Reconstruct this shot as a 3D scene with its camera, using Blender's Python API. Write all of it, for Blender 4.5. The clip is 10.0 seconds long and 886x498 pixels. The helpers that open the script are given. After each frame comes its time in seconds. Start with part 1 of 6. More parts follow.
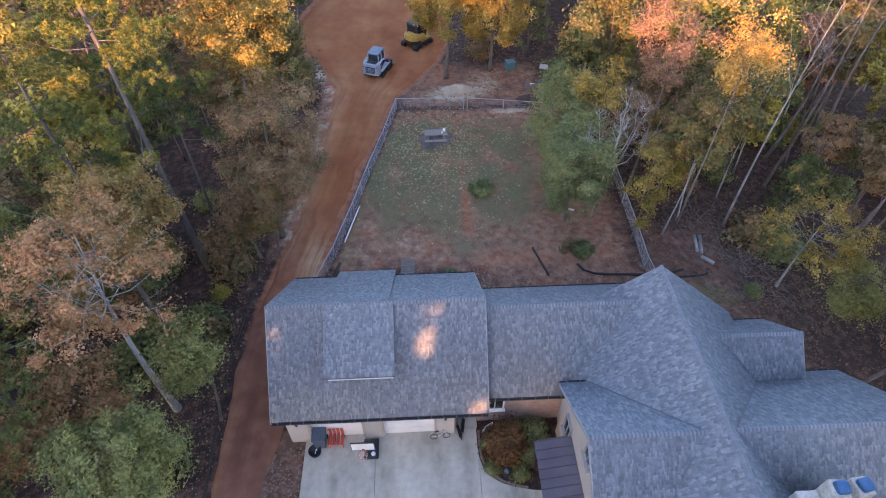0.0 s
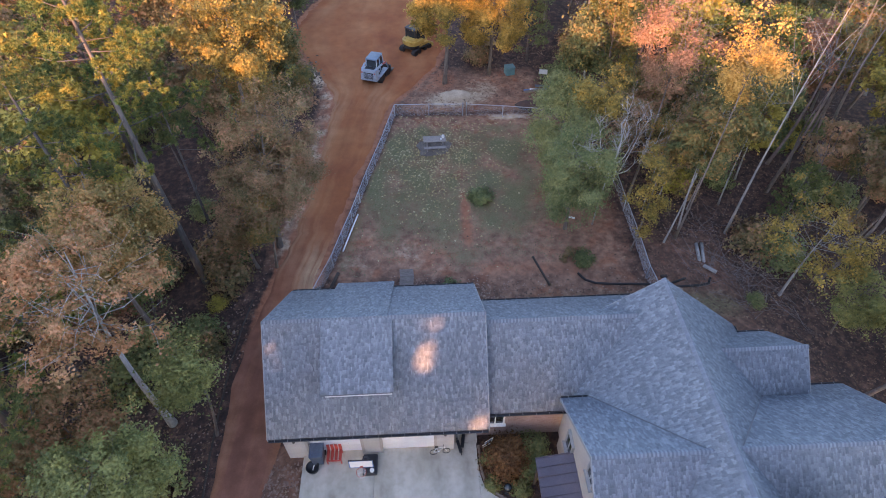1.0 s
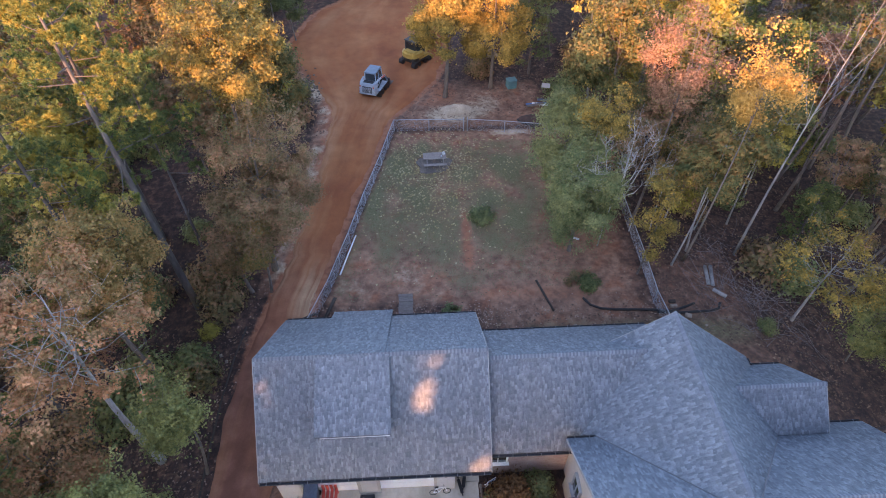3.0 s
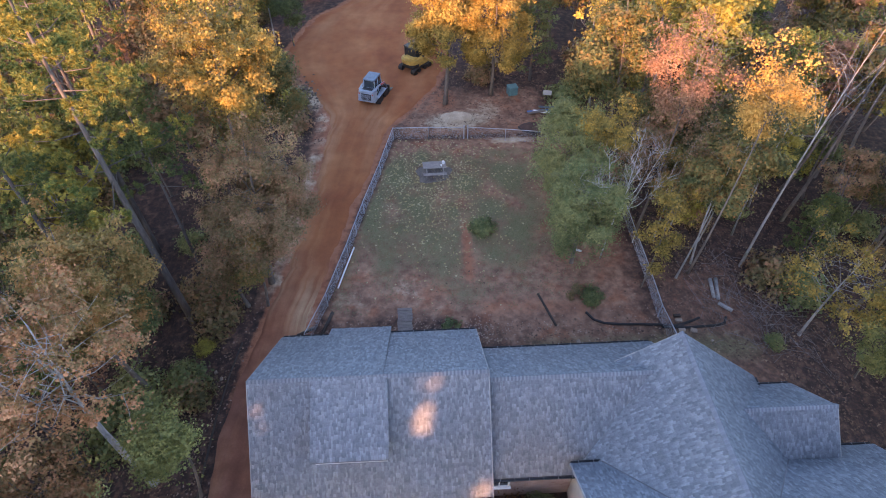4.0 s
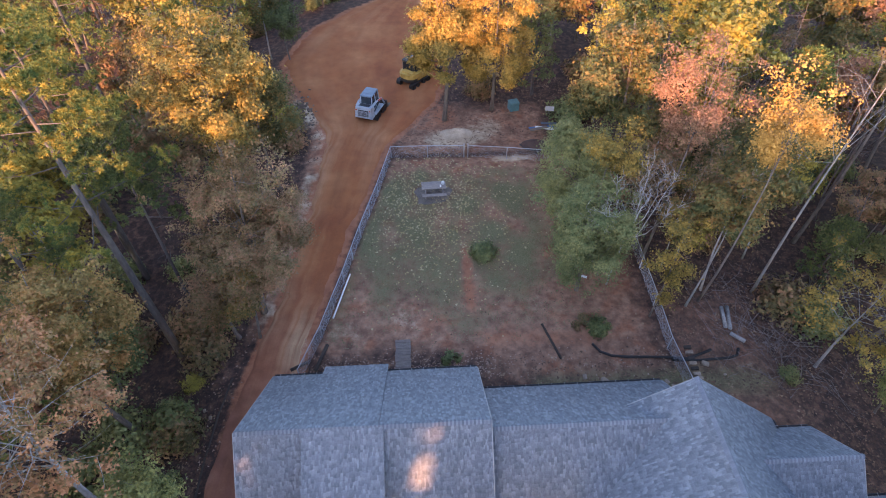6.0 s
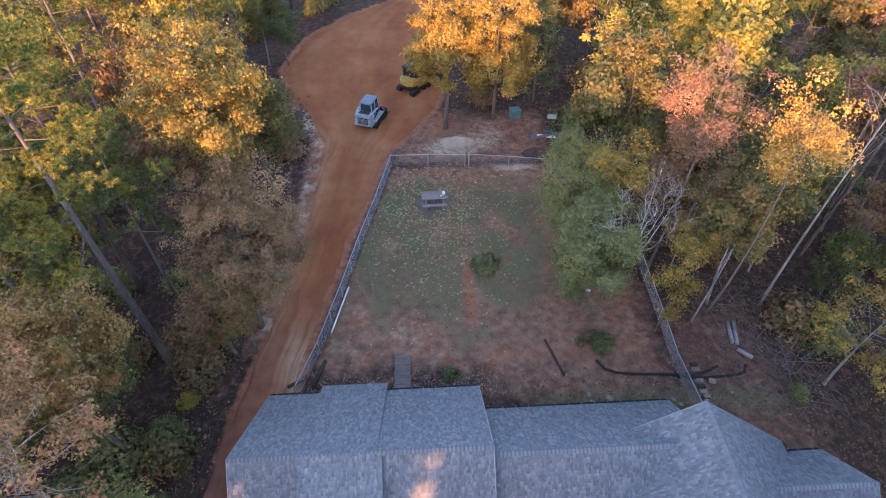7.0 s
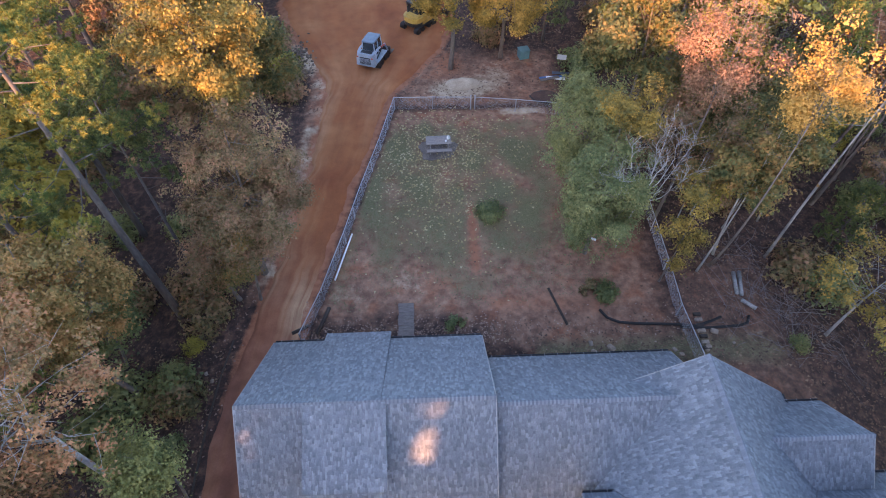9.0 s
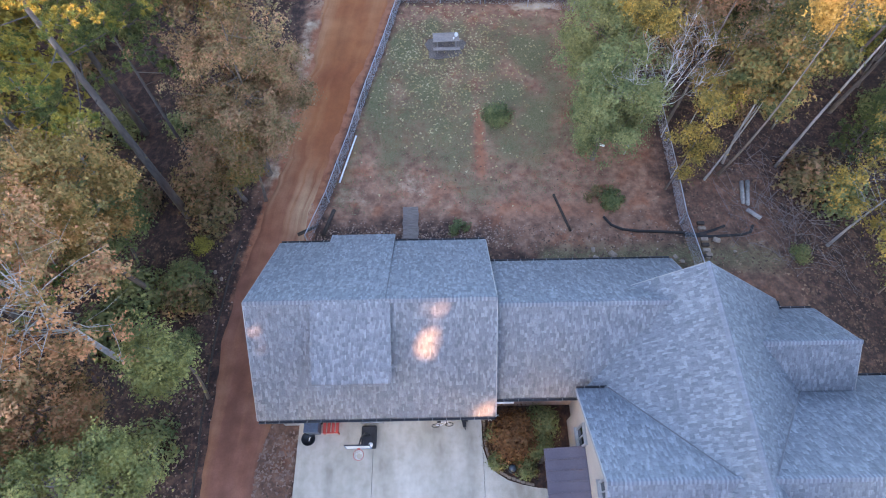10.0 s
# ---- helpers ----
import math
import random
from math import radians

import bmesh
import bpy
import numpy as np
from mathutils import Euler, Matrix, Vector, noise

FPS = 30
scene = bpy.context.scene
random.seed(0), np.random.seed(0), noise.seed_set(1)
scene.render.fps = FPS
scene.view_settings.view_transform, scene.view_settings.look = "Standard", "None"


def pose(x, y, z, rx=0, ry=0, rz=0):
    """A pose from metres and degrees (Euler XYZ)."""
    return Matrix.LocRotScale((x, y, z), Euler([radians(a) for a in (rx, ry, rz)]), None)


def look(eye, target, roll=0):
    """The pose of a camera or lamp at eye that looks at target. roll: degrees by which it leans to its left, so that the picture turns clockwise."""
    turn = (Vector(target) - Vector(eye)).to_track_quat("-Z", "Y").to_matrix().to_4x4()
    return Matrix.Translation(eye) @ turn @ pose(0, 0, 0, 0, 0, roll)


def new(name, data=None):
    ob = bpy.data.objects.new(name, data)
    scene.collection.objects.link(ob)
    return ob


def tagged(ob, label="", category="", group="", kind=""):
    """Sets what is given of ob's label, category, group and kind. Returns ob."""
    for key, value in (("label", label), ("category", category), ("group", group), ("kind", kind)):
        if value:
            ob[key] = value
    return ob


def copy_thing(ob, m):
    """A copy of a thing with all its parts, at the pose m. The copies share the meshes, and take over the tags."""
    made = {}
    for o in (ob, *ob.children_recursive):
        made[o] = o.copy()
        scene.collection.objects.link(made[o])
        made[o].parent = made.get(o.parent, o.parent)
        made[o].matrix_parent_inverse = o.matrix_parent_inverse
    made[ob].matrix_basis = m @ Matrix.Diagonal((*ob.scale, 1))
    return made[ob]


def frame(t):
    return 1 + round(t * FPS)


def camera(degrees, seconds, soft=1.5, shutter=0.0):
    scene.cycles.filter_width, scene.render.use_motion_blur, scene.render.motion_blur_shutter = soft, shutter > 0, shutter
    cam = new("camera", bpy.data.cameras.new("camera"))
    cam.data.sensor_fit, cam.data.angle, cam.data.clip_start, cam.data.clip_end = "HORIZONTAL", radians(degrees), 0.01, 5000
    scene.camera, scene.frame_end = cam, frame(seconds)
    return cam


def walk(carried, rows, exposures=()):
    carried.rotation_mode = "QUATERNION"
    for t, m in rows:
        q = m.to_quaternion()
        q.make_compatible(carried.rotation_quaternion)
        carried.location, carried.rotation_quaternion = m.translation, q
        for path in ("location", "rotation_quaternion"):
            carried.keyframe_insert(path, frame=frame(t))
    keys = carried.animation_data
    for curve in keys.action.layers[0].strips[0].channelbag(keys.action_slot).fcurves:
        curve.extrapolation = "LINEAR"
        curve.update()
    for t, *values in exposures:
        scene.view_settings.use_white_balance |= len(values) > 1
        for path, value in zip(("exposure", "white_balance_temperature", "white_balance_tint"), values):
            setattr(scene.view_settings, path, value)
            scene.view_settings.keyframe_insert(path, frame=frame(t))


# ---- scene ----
cam = camera(76.4, 10.0, soft=1.0)
PATH = [
    (0, (-0.513, 0.119, 27.568), (-0.458, 1.497, 26.12), -0.4),
    (0.5, (-0.472, 0.516, 27.605), (-0.417, 1.894, 26.157), -0.5),
    (1, (-0.465, 0.862, 27.663), (-0.408, 2.241, 26.216), -0.5),
    (1.5, (-0.453, 1.242, 27.695), (-0.397, 2.622, 26.249), -0.5),
    (2, (-0.419, 1.689, 27.733), (-0.363, 3.069, 26.287), -0.5),
    (2.5, (-0.374, 2.16, 27.706), (-0.319, 3.544, 26.263), -0.6),
    (4, (-0.264, 3.709, 27.732), (-0.211, 5.098, 26.294), -0.7),
    (4.5, (-0.21, 4.267, 27.739), (-0.158, 5.657, 26.302), -0.8),
    (5, (-0.205, 4.809, 27.772), (-0.151, 6.201, 26.336), -0.8),
    (5.5, (-0.145, 5.353, 27.763), (-0.092, 6.747, 26.329), -0.9),
    (7, (-0.112, 6.906, 27.741), (-0.059, 8.305, 26.313), -0.8),
    (7.5, (-0.087, 7.411, 27.75), (-0.034, 8.812, 26.324), -0.9),
    (8, (-0.092, 7.605, 27.709), (-0.039, 9.012, 26.289), -0.9),
    (8.5, (-0.082, 7.525, 27.688), (-0.035, 8.896, 26.233), -1.0),
    (9, (-0.098, 7.474, 27.694), (-0.067, 8.718, 26.129), -0.9),
    (9.5, (-0.079, 7.39, 27.632), (-0.062, 8.493, 25.964), -0.9),
    (10, (-0.073, 7.366, 27.617), (-0.069, 8.336, 25.868), -0.9),
]
walk(cam, [(t, look(eye, target, roll)) for t, eye, target, roll in PATH],
     exposures=[(0, 2.60, 6400, 26), (8, 2.59, 6380, 27), (9, 2.67, 6370, 26), (9.5, 2.74, 6310, 25), (9.7, 2.92, 6390, 24), (10, 3.17, 6450, 24)])

# ---- world, sun, exposure ----
SUN_EL, SUN_AZ = 12.0, 205.0   # degrees above the horizon; compass bearing it shines from, y is north
world = bpy.data.worlds.new("world")
scene.world = world
world.use_nodes = True
wn = world.node_tree
sky = wn.nodes.new("ShaderNodeTexSky")
sky.sky_type, sky.sun_disc = "NISHITA", False
sky.sun_elevation, sky.sun_rotation = radians(SUN_EL), radians(SUN_AZ)
sky.air_density, sky.dust_density, sky.ozone_density = 1.0, 0.8, 1.3
wn.links.new(sky.outputs[0], wn.nodes["Background"].inputs[0])
wn.nodes["Background"].inputs[1].default_value = 0.15
sun = new("sun", bpy.data.lights.new("sun", "SUN"))
sun.data.energy, sun.data.angle, sun.data.color = 2.8, radians(0.7), (1.0, 0.485, 0.21)
sd = Vector((math.sin(radians(SUN_AZ)) * math.cos(radians(SUN_EL)), math.cos(radians(SUN_AZ)) * math.cos(radians(SUN_EL)), math.sin(radians(SUN_EL))))
sun.matrix_world = look(sd * 100, (0, 0, 0))

# ---- materials ----
def nodes_of(name, rough=0.8, metal=0.0):
    m = bpy.data.materials.new(name)
    m.use_nodes = True
    nt = m.node_tree
    p = nt.nodes["Principled BSDF"]
    p.inputs["Roughness"].default_value, p.inputs["Metallic"].default_value = rough, metal
    return m, nt, p


def tex(nt, scale, detail=4.0, kind="ShaderNodeTexNoise", stretch=(1, 1, 1)):
    co, mp = nt.nodes.new("ShaderNodeTexCoord"), nt.nodes.new("ShaderNodeMapping")
    mp.inputs["Scale"].default_value = stretch
    nt.links.new(co.outputs["Object"], mp.inputs[0])
    n = nt.nodes.new(kind)
    nt.links.new(mp.outputs[0], n.inputs["Vector"])
    n.inputs["Scale"].default_value = scale
    if kind == "ShaderNodeTexNoise":
        n.inputs["Detail"].default_value = detail
    return n


def ramp(nt, fac, stops):
    r = nt.nodes.new("ShaderNodeValToRGB")
    while len(r.color_ramp.elements) < len(stops):
        r.color_ramp.elements.new(0.5)
    for e, (at, c) in zip(r.color_ramp.elements, stops):
        e.position, e.color = at, (*c, 1)
    nt.links.new(fac, r.inputs[0])
    return r.outputs[0]


def mixed(nt, fac, a, b, blend="MIX"):
    n = nt.nodes.new("ShaderNodeMix")
    n.data_type, n.blend_type = "RGBA", blend
    for sock, v in ((n.inputs[0], fac), (n.inputs[6], a), (n.inputs[7], b)):
        if isinstance(v, (int, float)):
            sock.default_value = v
        elif isinstance(v, tuple):
            sock.default_value = (*v, 1)
        else:
            nt.links.new(v, sock)
    return n.outputs[2]


def sums(nt, op, a, b, clamp=True):
    n = nt.nodes.new("ShaderNodeMath")
    n.operation, n.use_clamp = op, clamp
    for sock, v in zip(n.inputs, (a, b)):
        if isinstance(v, (int, float)):
            sock.default_value = v
        else:
            nt.links.new(v, sock)
    return n.outputs[0]


def bumped(nt, p, height, strength, distance=0.02):
    b = nt.nodes.new("ShaderNodeBump")
    b.inputs["Strength"].default_value, b.inputs["Distance"].default_value = strength, distance
    nt.links.new(height, b.inputs["Height"])
    nt.links.new(b.outputs[0], p.inputs["Normal"])


def surface(name, c1, c2, scale=2.0, fine=30.0, rough=0.8, metal=0.0, bump=0.25, stretch=(1, 1, 1), grain=0.25):
    """A surface with stains (scale) and grain (fine), both per metre."""
    m, nt, p = nodes_of(name, rough, metal)
    big, small = tex(nt, scale, 5, stretch=stretch), tex(nt, fine, 3, stretch=stretch)
    col = ramp(nt, big.outputs["Fac"], [(0.3, c1), (0.7, c2)])
    g = ramp(nt, small.outputs["Fac"], [(0.3, (1 - grain,) * 3), (0.7, (1 + grain,) * 3)])
    nt.links.new(mixed(nt, 1.0, col, g, "MULTIPLY"), p.inputs["Base Color"])
    rr = ramp(nt, big.outputs["Fac"], [(0.3, (rough * 0.85,) * 3), (0.7, (min(1, rough * 1.12),) * 3)])
    nt.links.new(rr, p.inputs["Roughness"])
    bumped(nt, p, small.outputs["Fac"], bump)
    return m


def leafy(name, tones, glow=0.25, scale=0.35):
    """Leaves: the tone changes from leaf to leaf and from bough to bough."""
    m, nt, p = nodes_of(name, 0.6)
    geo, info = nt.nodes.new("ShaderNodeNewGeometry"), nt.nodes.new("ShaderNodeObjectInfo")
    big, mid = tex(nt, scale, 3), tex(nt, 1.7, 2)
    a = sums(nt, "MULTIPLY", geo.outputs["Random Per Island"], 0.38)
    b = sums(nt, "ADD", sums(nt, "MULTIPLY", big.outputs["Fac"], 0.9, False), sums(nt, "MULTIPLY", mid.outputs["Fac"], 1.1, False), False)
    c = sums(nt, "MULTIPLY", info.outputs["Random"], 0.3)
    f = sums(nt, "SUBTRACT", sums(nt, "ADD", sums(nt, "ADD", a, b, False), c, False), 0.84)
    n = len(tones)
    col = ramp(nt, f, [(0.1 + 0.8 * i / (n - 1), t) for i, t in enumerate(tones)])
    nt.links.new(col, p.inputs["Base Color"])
    p.inputs["Specular IOR Level"].default_value = 0.25
    tr = nt.nodes.new("ShaderNodeBsdfTranslucent")
    nt.links.new(col, tr.inputs[0])
    mx = nt.nodes.new("ShaderNodeMixShader")
    mx.inputs[0].default_value = glow * 0.75
    nt.links.new(p.outputs[0], mx.inputs[1])
    nt.links.new(tr.outputs[0], mx.inputs[2])
    nt.links.new(mx.outputs[0], nt.nodes["Material Output"].inputs[0])
    return m


def islands(name, tones, rough=0.9, fine=60.0, spread=0.25, scale=0.5):
    """Pieces joined in one mesh, each with a tone of its own."""
    m, nt, p = nodes_of(name, rough)
    geo, big, small = nt.nodes.new("ShaderNodeNewGeometry"), tex(nt, scale, 4), tex(nt, fine, 2)
    f = sums(nt, "ADD", sums(nt, "MULTIPLY", geo.outputs["Random Per Island"], 1 - spread), sums(nt, "MULTIPLY", big.outputs["Fac"], spread))
    n = len(tones)
    col = ramp(nt, f, [(0.08 + 0.84 * i / (n - 1), t) for i, t in enumerate(tones)])
    g = ramp(nt, small.outputs["Fac"], [(0.3, (0.75,) * 3), (0.7, (1.25,) * 3)])
    nt.links.new(mixed(nt, 1.0, col, g, "MULTIPLY"), p.inputs["Base Color"])
    bumped(nt, p, small.outputs["Fac"], 0.3, 0.01)
    return m


def brickwork(name):
    m, nt, p = nodes_of(name, 0.85)
    co, mp = nt.nodes.new("ShaderNodeTexCoord"), nt.nodes.new("ShaderNodeMapping")
    mp.inputs["Rotation"].default_value = (radians(90), 0, 0)
    nt.links.new(co.outputs["Object"], mp.inputs[0])
    b = nt.nodes.new("ShaderNodeTexBrick")
    nt.links.new(mp.outputs[0], b.inputs["Vector"])
    b.inputs["Color1"].default_value, b.inputs["Color2"].default_value, b.inputs["Mortar"].default_value = (0.27, 0.165, 0.145, 1), (0.38, 0.27, 0.24, 1), (0.40, 0.37, 0.35, 1)
    b.inputs["Scale"].default_value = 1.0
    b.inputs["Brick Width"].default_value, b.inputs["Row Height"].default_value, b.inputs["Mortar Size"].default_value = 0.21, 0.075, 0.006
    st = tex(nt, 1.3, 4)
    nt.links.new(mixed(nt, 0.35, b.outputs["Color"], ramp(nt, st.outputs["Fac"], [(0.3, (0.2, 0.12, 0.1)), (0.7, (0.45, 0.33, 0.28))])), p.inputs["Base Color"])
    bumped(nt, p, b.outputs["Fac"], -0.4, 0.01)
    return m


def pane_glass(name, tint=(0.02, 0.025, 0.03)):
    m, nt, p = nodes_of(name, 0.06)
    n = tex(nt, 1.5, 2)
    nt.links.new(ramp(nt, n.outputs["Fac"], [(0.3, tint), (0.7, tuple(c * 1.6 for c in tint))]), p.inputs["Base Color"])
    p.inputs["Specular IOR Level"].default_value = 0.7
    return m


def ground_material():
    m, nt, p = nodes_of("earth_and_litter", 0.95)
    at = nt.nodes.new("ShaderNodeAttribute")
    at.attribute_name = "zone"
    sp = nt.nodes.new("ShaderNodeSeparateColor")
    nt.links.new(at.outputs["Color"], sp.inputs[0])
    big, mid, small = tex(nt, 0.35, 5), tex(nt, 2.2, 5), tex(nt, 14, 4)
    cell = tex(nt, 11.0, kind="ShaderNodeTexVoronoi")
    litter = ramp(nt, mid.outputs["Fac"], [(0.25, (0.028, 0.017, 0.014)), (0.5, (0.058, 0.033, 0.026)), (0.75, (0.115, 0.065, 0.048))])
    flake = ramp(nt, cell.outputs["Color"], [(0.2, (0.68, 0.65, 0.65)), (0.5, (1, 0.95, 0.9)), (0.85, (1.6, 1.3, 1.05))])
    litter = mixed(nt, 0.8, litter, flake, "MULTIPLY")
    soil = ramp(nt, mid.outputs["Fac"], [(0.3, (0.225, 0.112, 0.068)), (0.55, (0.32, 0.17, 0.106)), (0.8, (0.42, 0.255, 0.17))])
    grass = ramp(nt, small.outputs["Fac"], [(0.3, (0.112, 0.106, 0.046)), (0.55, (0.17, 0.15, 0.074)), (0.75, (0.25, 0.207, 0.122))])
    clay = ramp(nt, mid.outputs["Fac"], [(0.3, (0.27, 0.095, 0.045)), (0.7, (0.38, 0.155, 0.08))])
    sand = ramp(nt, mid.outputs["Fac"], [(0.3, (0.36, 0.26, 0.17)), (0.7, (0.54, 0.42, 0.30))])
    def soft(ch, lo=0.38, hi=0.62):
        e = sums(nt, "ADD", sp.outputs[ch], sums(nt, "MULTIPLY", sums(nt, "SUBTRACT", mid.outputs["Fac"], 0.5, False), 0.7, False), False)
        e = sums(nt, "ADD", e, sums(nt, "MULTIPLY", sums(nt, "SUBTRACT", small.outputs["Fac"], 0.5, False), 0.5, False), False)
        r = nt.nodes.new("ShaderNodeMapRange")
        r.inputs[1].default_value, r.inputs[2].default_value = lo, hi
        nt.links.new(e, r.inputs[0])
        return r.outputs[0]
    at2 = nt.nodes.new("ShaderNodeAttribute")
    at2.attribute_name = "bare"
    sp2 = nt.nodes.new("ShaderNodeSeparateColor")
    nt.links.new(at2.outputs["Color"], sp2.inputs[0])
    e2 = sums(nt, "ADD", sp2.outputs[0], sums(nt, "MULTIPLY", sums(nt, "SUBTRACT", mid.outputs["Fac"], 0.5, False), 0.6, False), False)
    patch = tex(nt, 0.8, 6)
    soil = mixed(nt, ramp(nt, patch.outputs["Fac"], [(0.52, (0, 0, 0)), (0.68, (0.75,) * 3)]), soil, clay)
    soil = mixed(nt, ramp(nt, patch.outputs["Fac"], [(0.34, (0.32,) * 3), (0.48, (0, 0, 0))]), soil, litter)
    soil = mixed(nt, 0.22, soil, flake, "MULTIPLY")
    col = mixed(nt, sums(nt, "MULTIPLY", e2, 1.0), litter, soil)
    col = mixed(nt, soft(0, 0.2, 0.85), col, grass)
    col = mixed(nt, soft(1, 0.3, 0.8), col, clay)
    col = mixed(nt, soft(2, 0.3, 0.8), col, sand)
    col = mixed(nt, 0.5, col, ramp(nt, big.outputs["Fac"], [(0.3, (0.7,) * 3), (0.7, (1.3,) * 3)]), "MULTIPLY")
    nt.links.new(col, p.inputs["Base Color"])
    bumped(nt, p, small.outputs["Fac"], 0.6, 0.06)
    return m


def clay_material():
    """Graded red clay with soft wheel marks along the way."""
    m, nt, p = nodes_of("red_clay", 0.95)
    lane = nt.nodes.new("ShaderNodeAttribute")
    lane.attribute_name = "lane"
    def streak(across, along, detail):
        mp, n = nt.nodes.new("ShaderNodeMapping"), nt.nodes.new("ShaderNodeTexNoise")
        mp.inputs["Scale"].default_value = (across, along, 0)
        nt.links.new(lane.outputs["Vector"], mp.inputs[0])
        nt.links.new(mp.outputs[0], n.inputs["Vector"])
        n.inputs["Scale"].default_value, n.inputs["Detail"].default_value = 1.0, detail
        return n.outputs["Fac"]
    big, mid, small = tex(nt, 0.2, 5), tex(nt, 1.1, 6), tex(nt, 12.0, 4)
    wide, fine = streak(0.75, 0.055, 4), streak(2.6, 0.11, 3)
    col = ramp(nt, big.outputs["Fac"], [(0.28, (0.25, 0.074, 0.024)), (0.5, (0.325, 0.112, 0.038)), (0.75, (0.40, 0.165, 0.066))])
    xyz = nt.nodes.new("ShaderNodeSeparateXYZ")
    co = nt.nodes.new("ShaderNodeTexCoord")
    nt.links.new(co.outputs["Object"], xyz.inputs[0])
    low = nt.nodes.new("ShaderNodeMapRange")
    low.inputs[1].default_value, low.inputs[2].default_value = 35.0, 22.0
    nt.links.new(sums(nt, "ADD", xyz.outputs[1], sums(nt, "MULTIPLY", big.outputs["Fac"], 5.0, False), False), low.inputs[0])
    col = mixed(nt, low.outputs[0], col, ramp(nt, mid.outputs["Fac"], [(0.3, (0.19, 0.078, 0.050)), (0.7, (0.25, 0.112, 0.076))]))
    col = mixed(nt, ramp(nt, wide, [(0.5, (0, 0, 0)), (0.74, (0.6,) * 3)]), col, (0.43, 0.215, 0.105))
    apart = nt.nodes.new("ShaderNodeSeparateXYZ")
    nt.links.new(lane.outputs["Vector"], apart.inputs[0])
    dry = sums(nt, "MULTIPLY", apart.outputs[2], ramp(nt, fine, [(0.34, (0.12,) * 3), (0.54, (1.0,) * 3)]))
    col = mixed(nt, dry, col, (0.50, 0.33, 0.20))
    col = mixed(nt, 0.42, col, ramp(nt, wide, [(0.3, (0.60, 0.56, 0.54)), (0.48, (1, 1, 1)), (1.0, (1.1, 1.1, 1.1))]), "MULTIPLY")
    col = mixed(nt, 0.2, col, ramp(nt, fine, [(0.32, (0.72, 0.68, 0.66)), (0.5, (1, 1, 1)), (0.7, (1.22, 1.24, 1.26))]), "MULTIPLY")
    col = mixed(nt, 0.45, col, ramp(nt, mid.outputs["Fac"], [(0.3, (0.74, 0.72, 0.72)), (0.5, (1, 1, 1)), (0.7, (1.22, 1.25, 1.28))]), "MULTIPLY")
    col = mixed(nt, 0.35, col, ramp(nt, small.outputs["Fac"], [(0.3, (0.8,) * 3), (0.7, (1.2,) * 3)]), "MULTIPLY")
    col = mixed(nt, 1.0, col, (1.0, 0.93, 0.86), "MULTIPLY")
    nt.links.new(col, p.inputs["Base Color"])
    bumped(nt, p, mixed(nt, 0.5, fine, small.outputs["Fac"]), 0.3, 0.06)
    return m


def concrete_material():
    m, nt, p = nodes_of("worn_concrete", 0.85)
    st, mid, small = tex(nt, 0.7, 5, stretch=(1, 0.35, 1)), tex(nt, 3.0, 5), tex(nt, 45, 3)
    col = ramp(nt, st.outputs["Fac"], [(0.3, (0.20, 0.165, 0.12)), (0.43, (0.41, 0.36, 0.285)), (0.7, (0.62, 0.555, 0.46))])
    col = mixed(nt, 0.45, col, ramp(nt, mid.outputs["Fac"], [(0.3, (0.78, 0.74, 0.68)), (0.6, (1.1,) * 3)]), "MULTIPLY")
    col = mixed(nt, 0.5, col, ramp(nt, small.outputs["Fac"], [(0.3, (0.85,) * 3), (0.7, (1.15,) * 3)]), "MULTIPLY")
    nt.links.new(col, p.inputs["Base Color"])
    bumped(nt, p, small.outputs["Fac"], 0.2, 0.005)
    return m


EARTH, CLAY, CONCRETE = ground_material(), clay_material(), concrete_material()
SHINGLE = islands("asphalt_shingles", [(0.13, 0.142, 0.16), (0.182, 0.197, 0.22), (0.222, 0.24, 0.265), (0.325, 0.345, 0.375)], 0.92, spread=0.38, scale=3.0)
DECK = surface("roof_underlay", (0.10, 0.10, 0.11), (0.15, 0.15, 0.16), 1.0)
def cap_material(name, tone):
    m, nt, p = nodes_of(name, 0.92)
    info, small = nt.nodes.new("ShaderNodeObjectInfo"), tex(nt, 50, 3)
    col = ramp(nt, info.outputs["Random"], [(0.0, tuple(c * 0.88 for c in tone)), (1.0, tuple(c * 1.12 for c in tone))])
    nt.links.new(mixed(nt, 1.0, col, ramp(nt, small.outputs["Fac"], [(0.3, (0.8,) * 3), (0.7, (1.2,) * 3)]), "MULTIPLY"), p.inputs["Base Color"])
    bumped(nt, p, small.outputs["Fac"], 0.3, 0.01)
    return m


# the dark tone stands for the shadow at each cap's butt edge
CAP_SHADE, CAP_MID, CAP_PALE = cap_material("shaded_ridge_shingle", (0.15, 0.158, 0.175)), cap_material("ridge_shingle", (0.178, 0.19, 0.214)), cap_material("pale_ridge_shingle", (0.212, 0.224, 0.246))
SIDING = surface("beige_siding", (0.42, 0.36, 0.30), (0.52, 0.455, 0.385), 0.8, 25, 0.7, bump=0.1, grain=0.08)
BRICK = brickwork("red_brick")
WHITE = surface("white_paint", (0.72, 0.72, 0.71), (0.82, 0.82, 0.81), 1.5, 30, 0.5, bump=0.05, grain=0.05)
DOORWHITE = surface("cool_white_door_paint", (0.58, 0.61, 0.66), (0.68, 0.71, 0.76), 1.5, 30, 0.5, bump=0.05, grain=0.05)
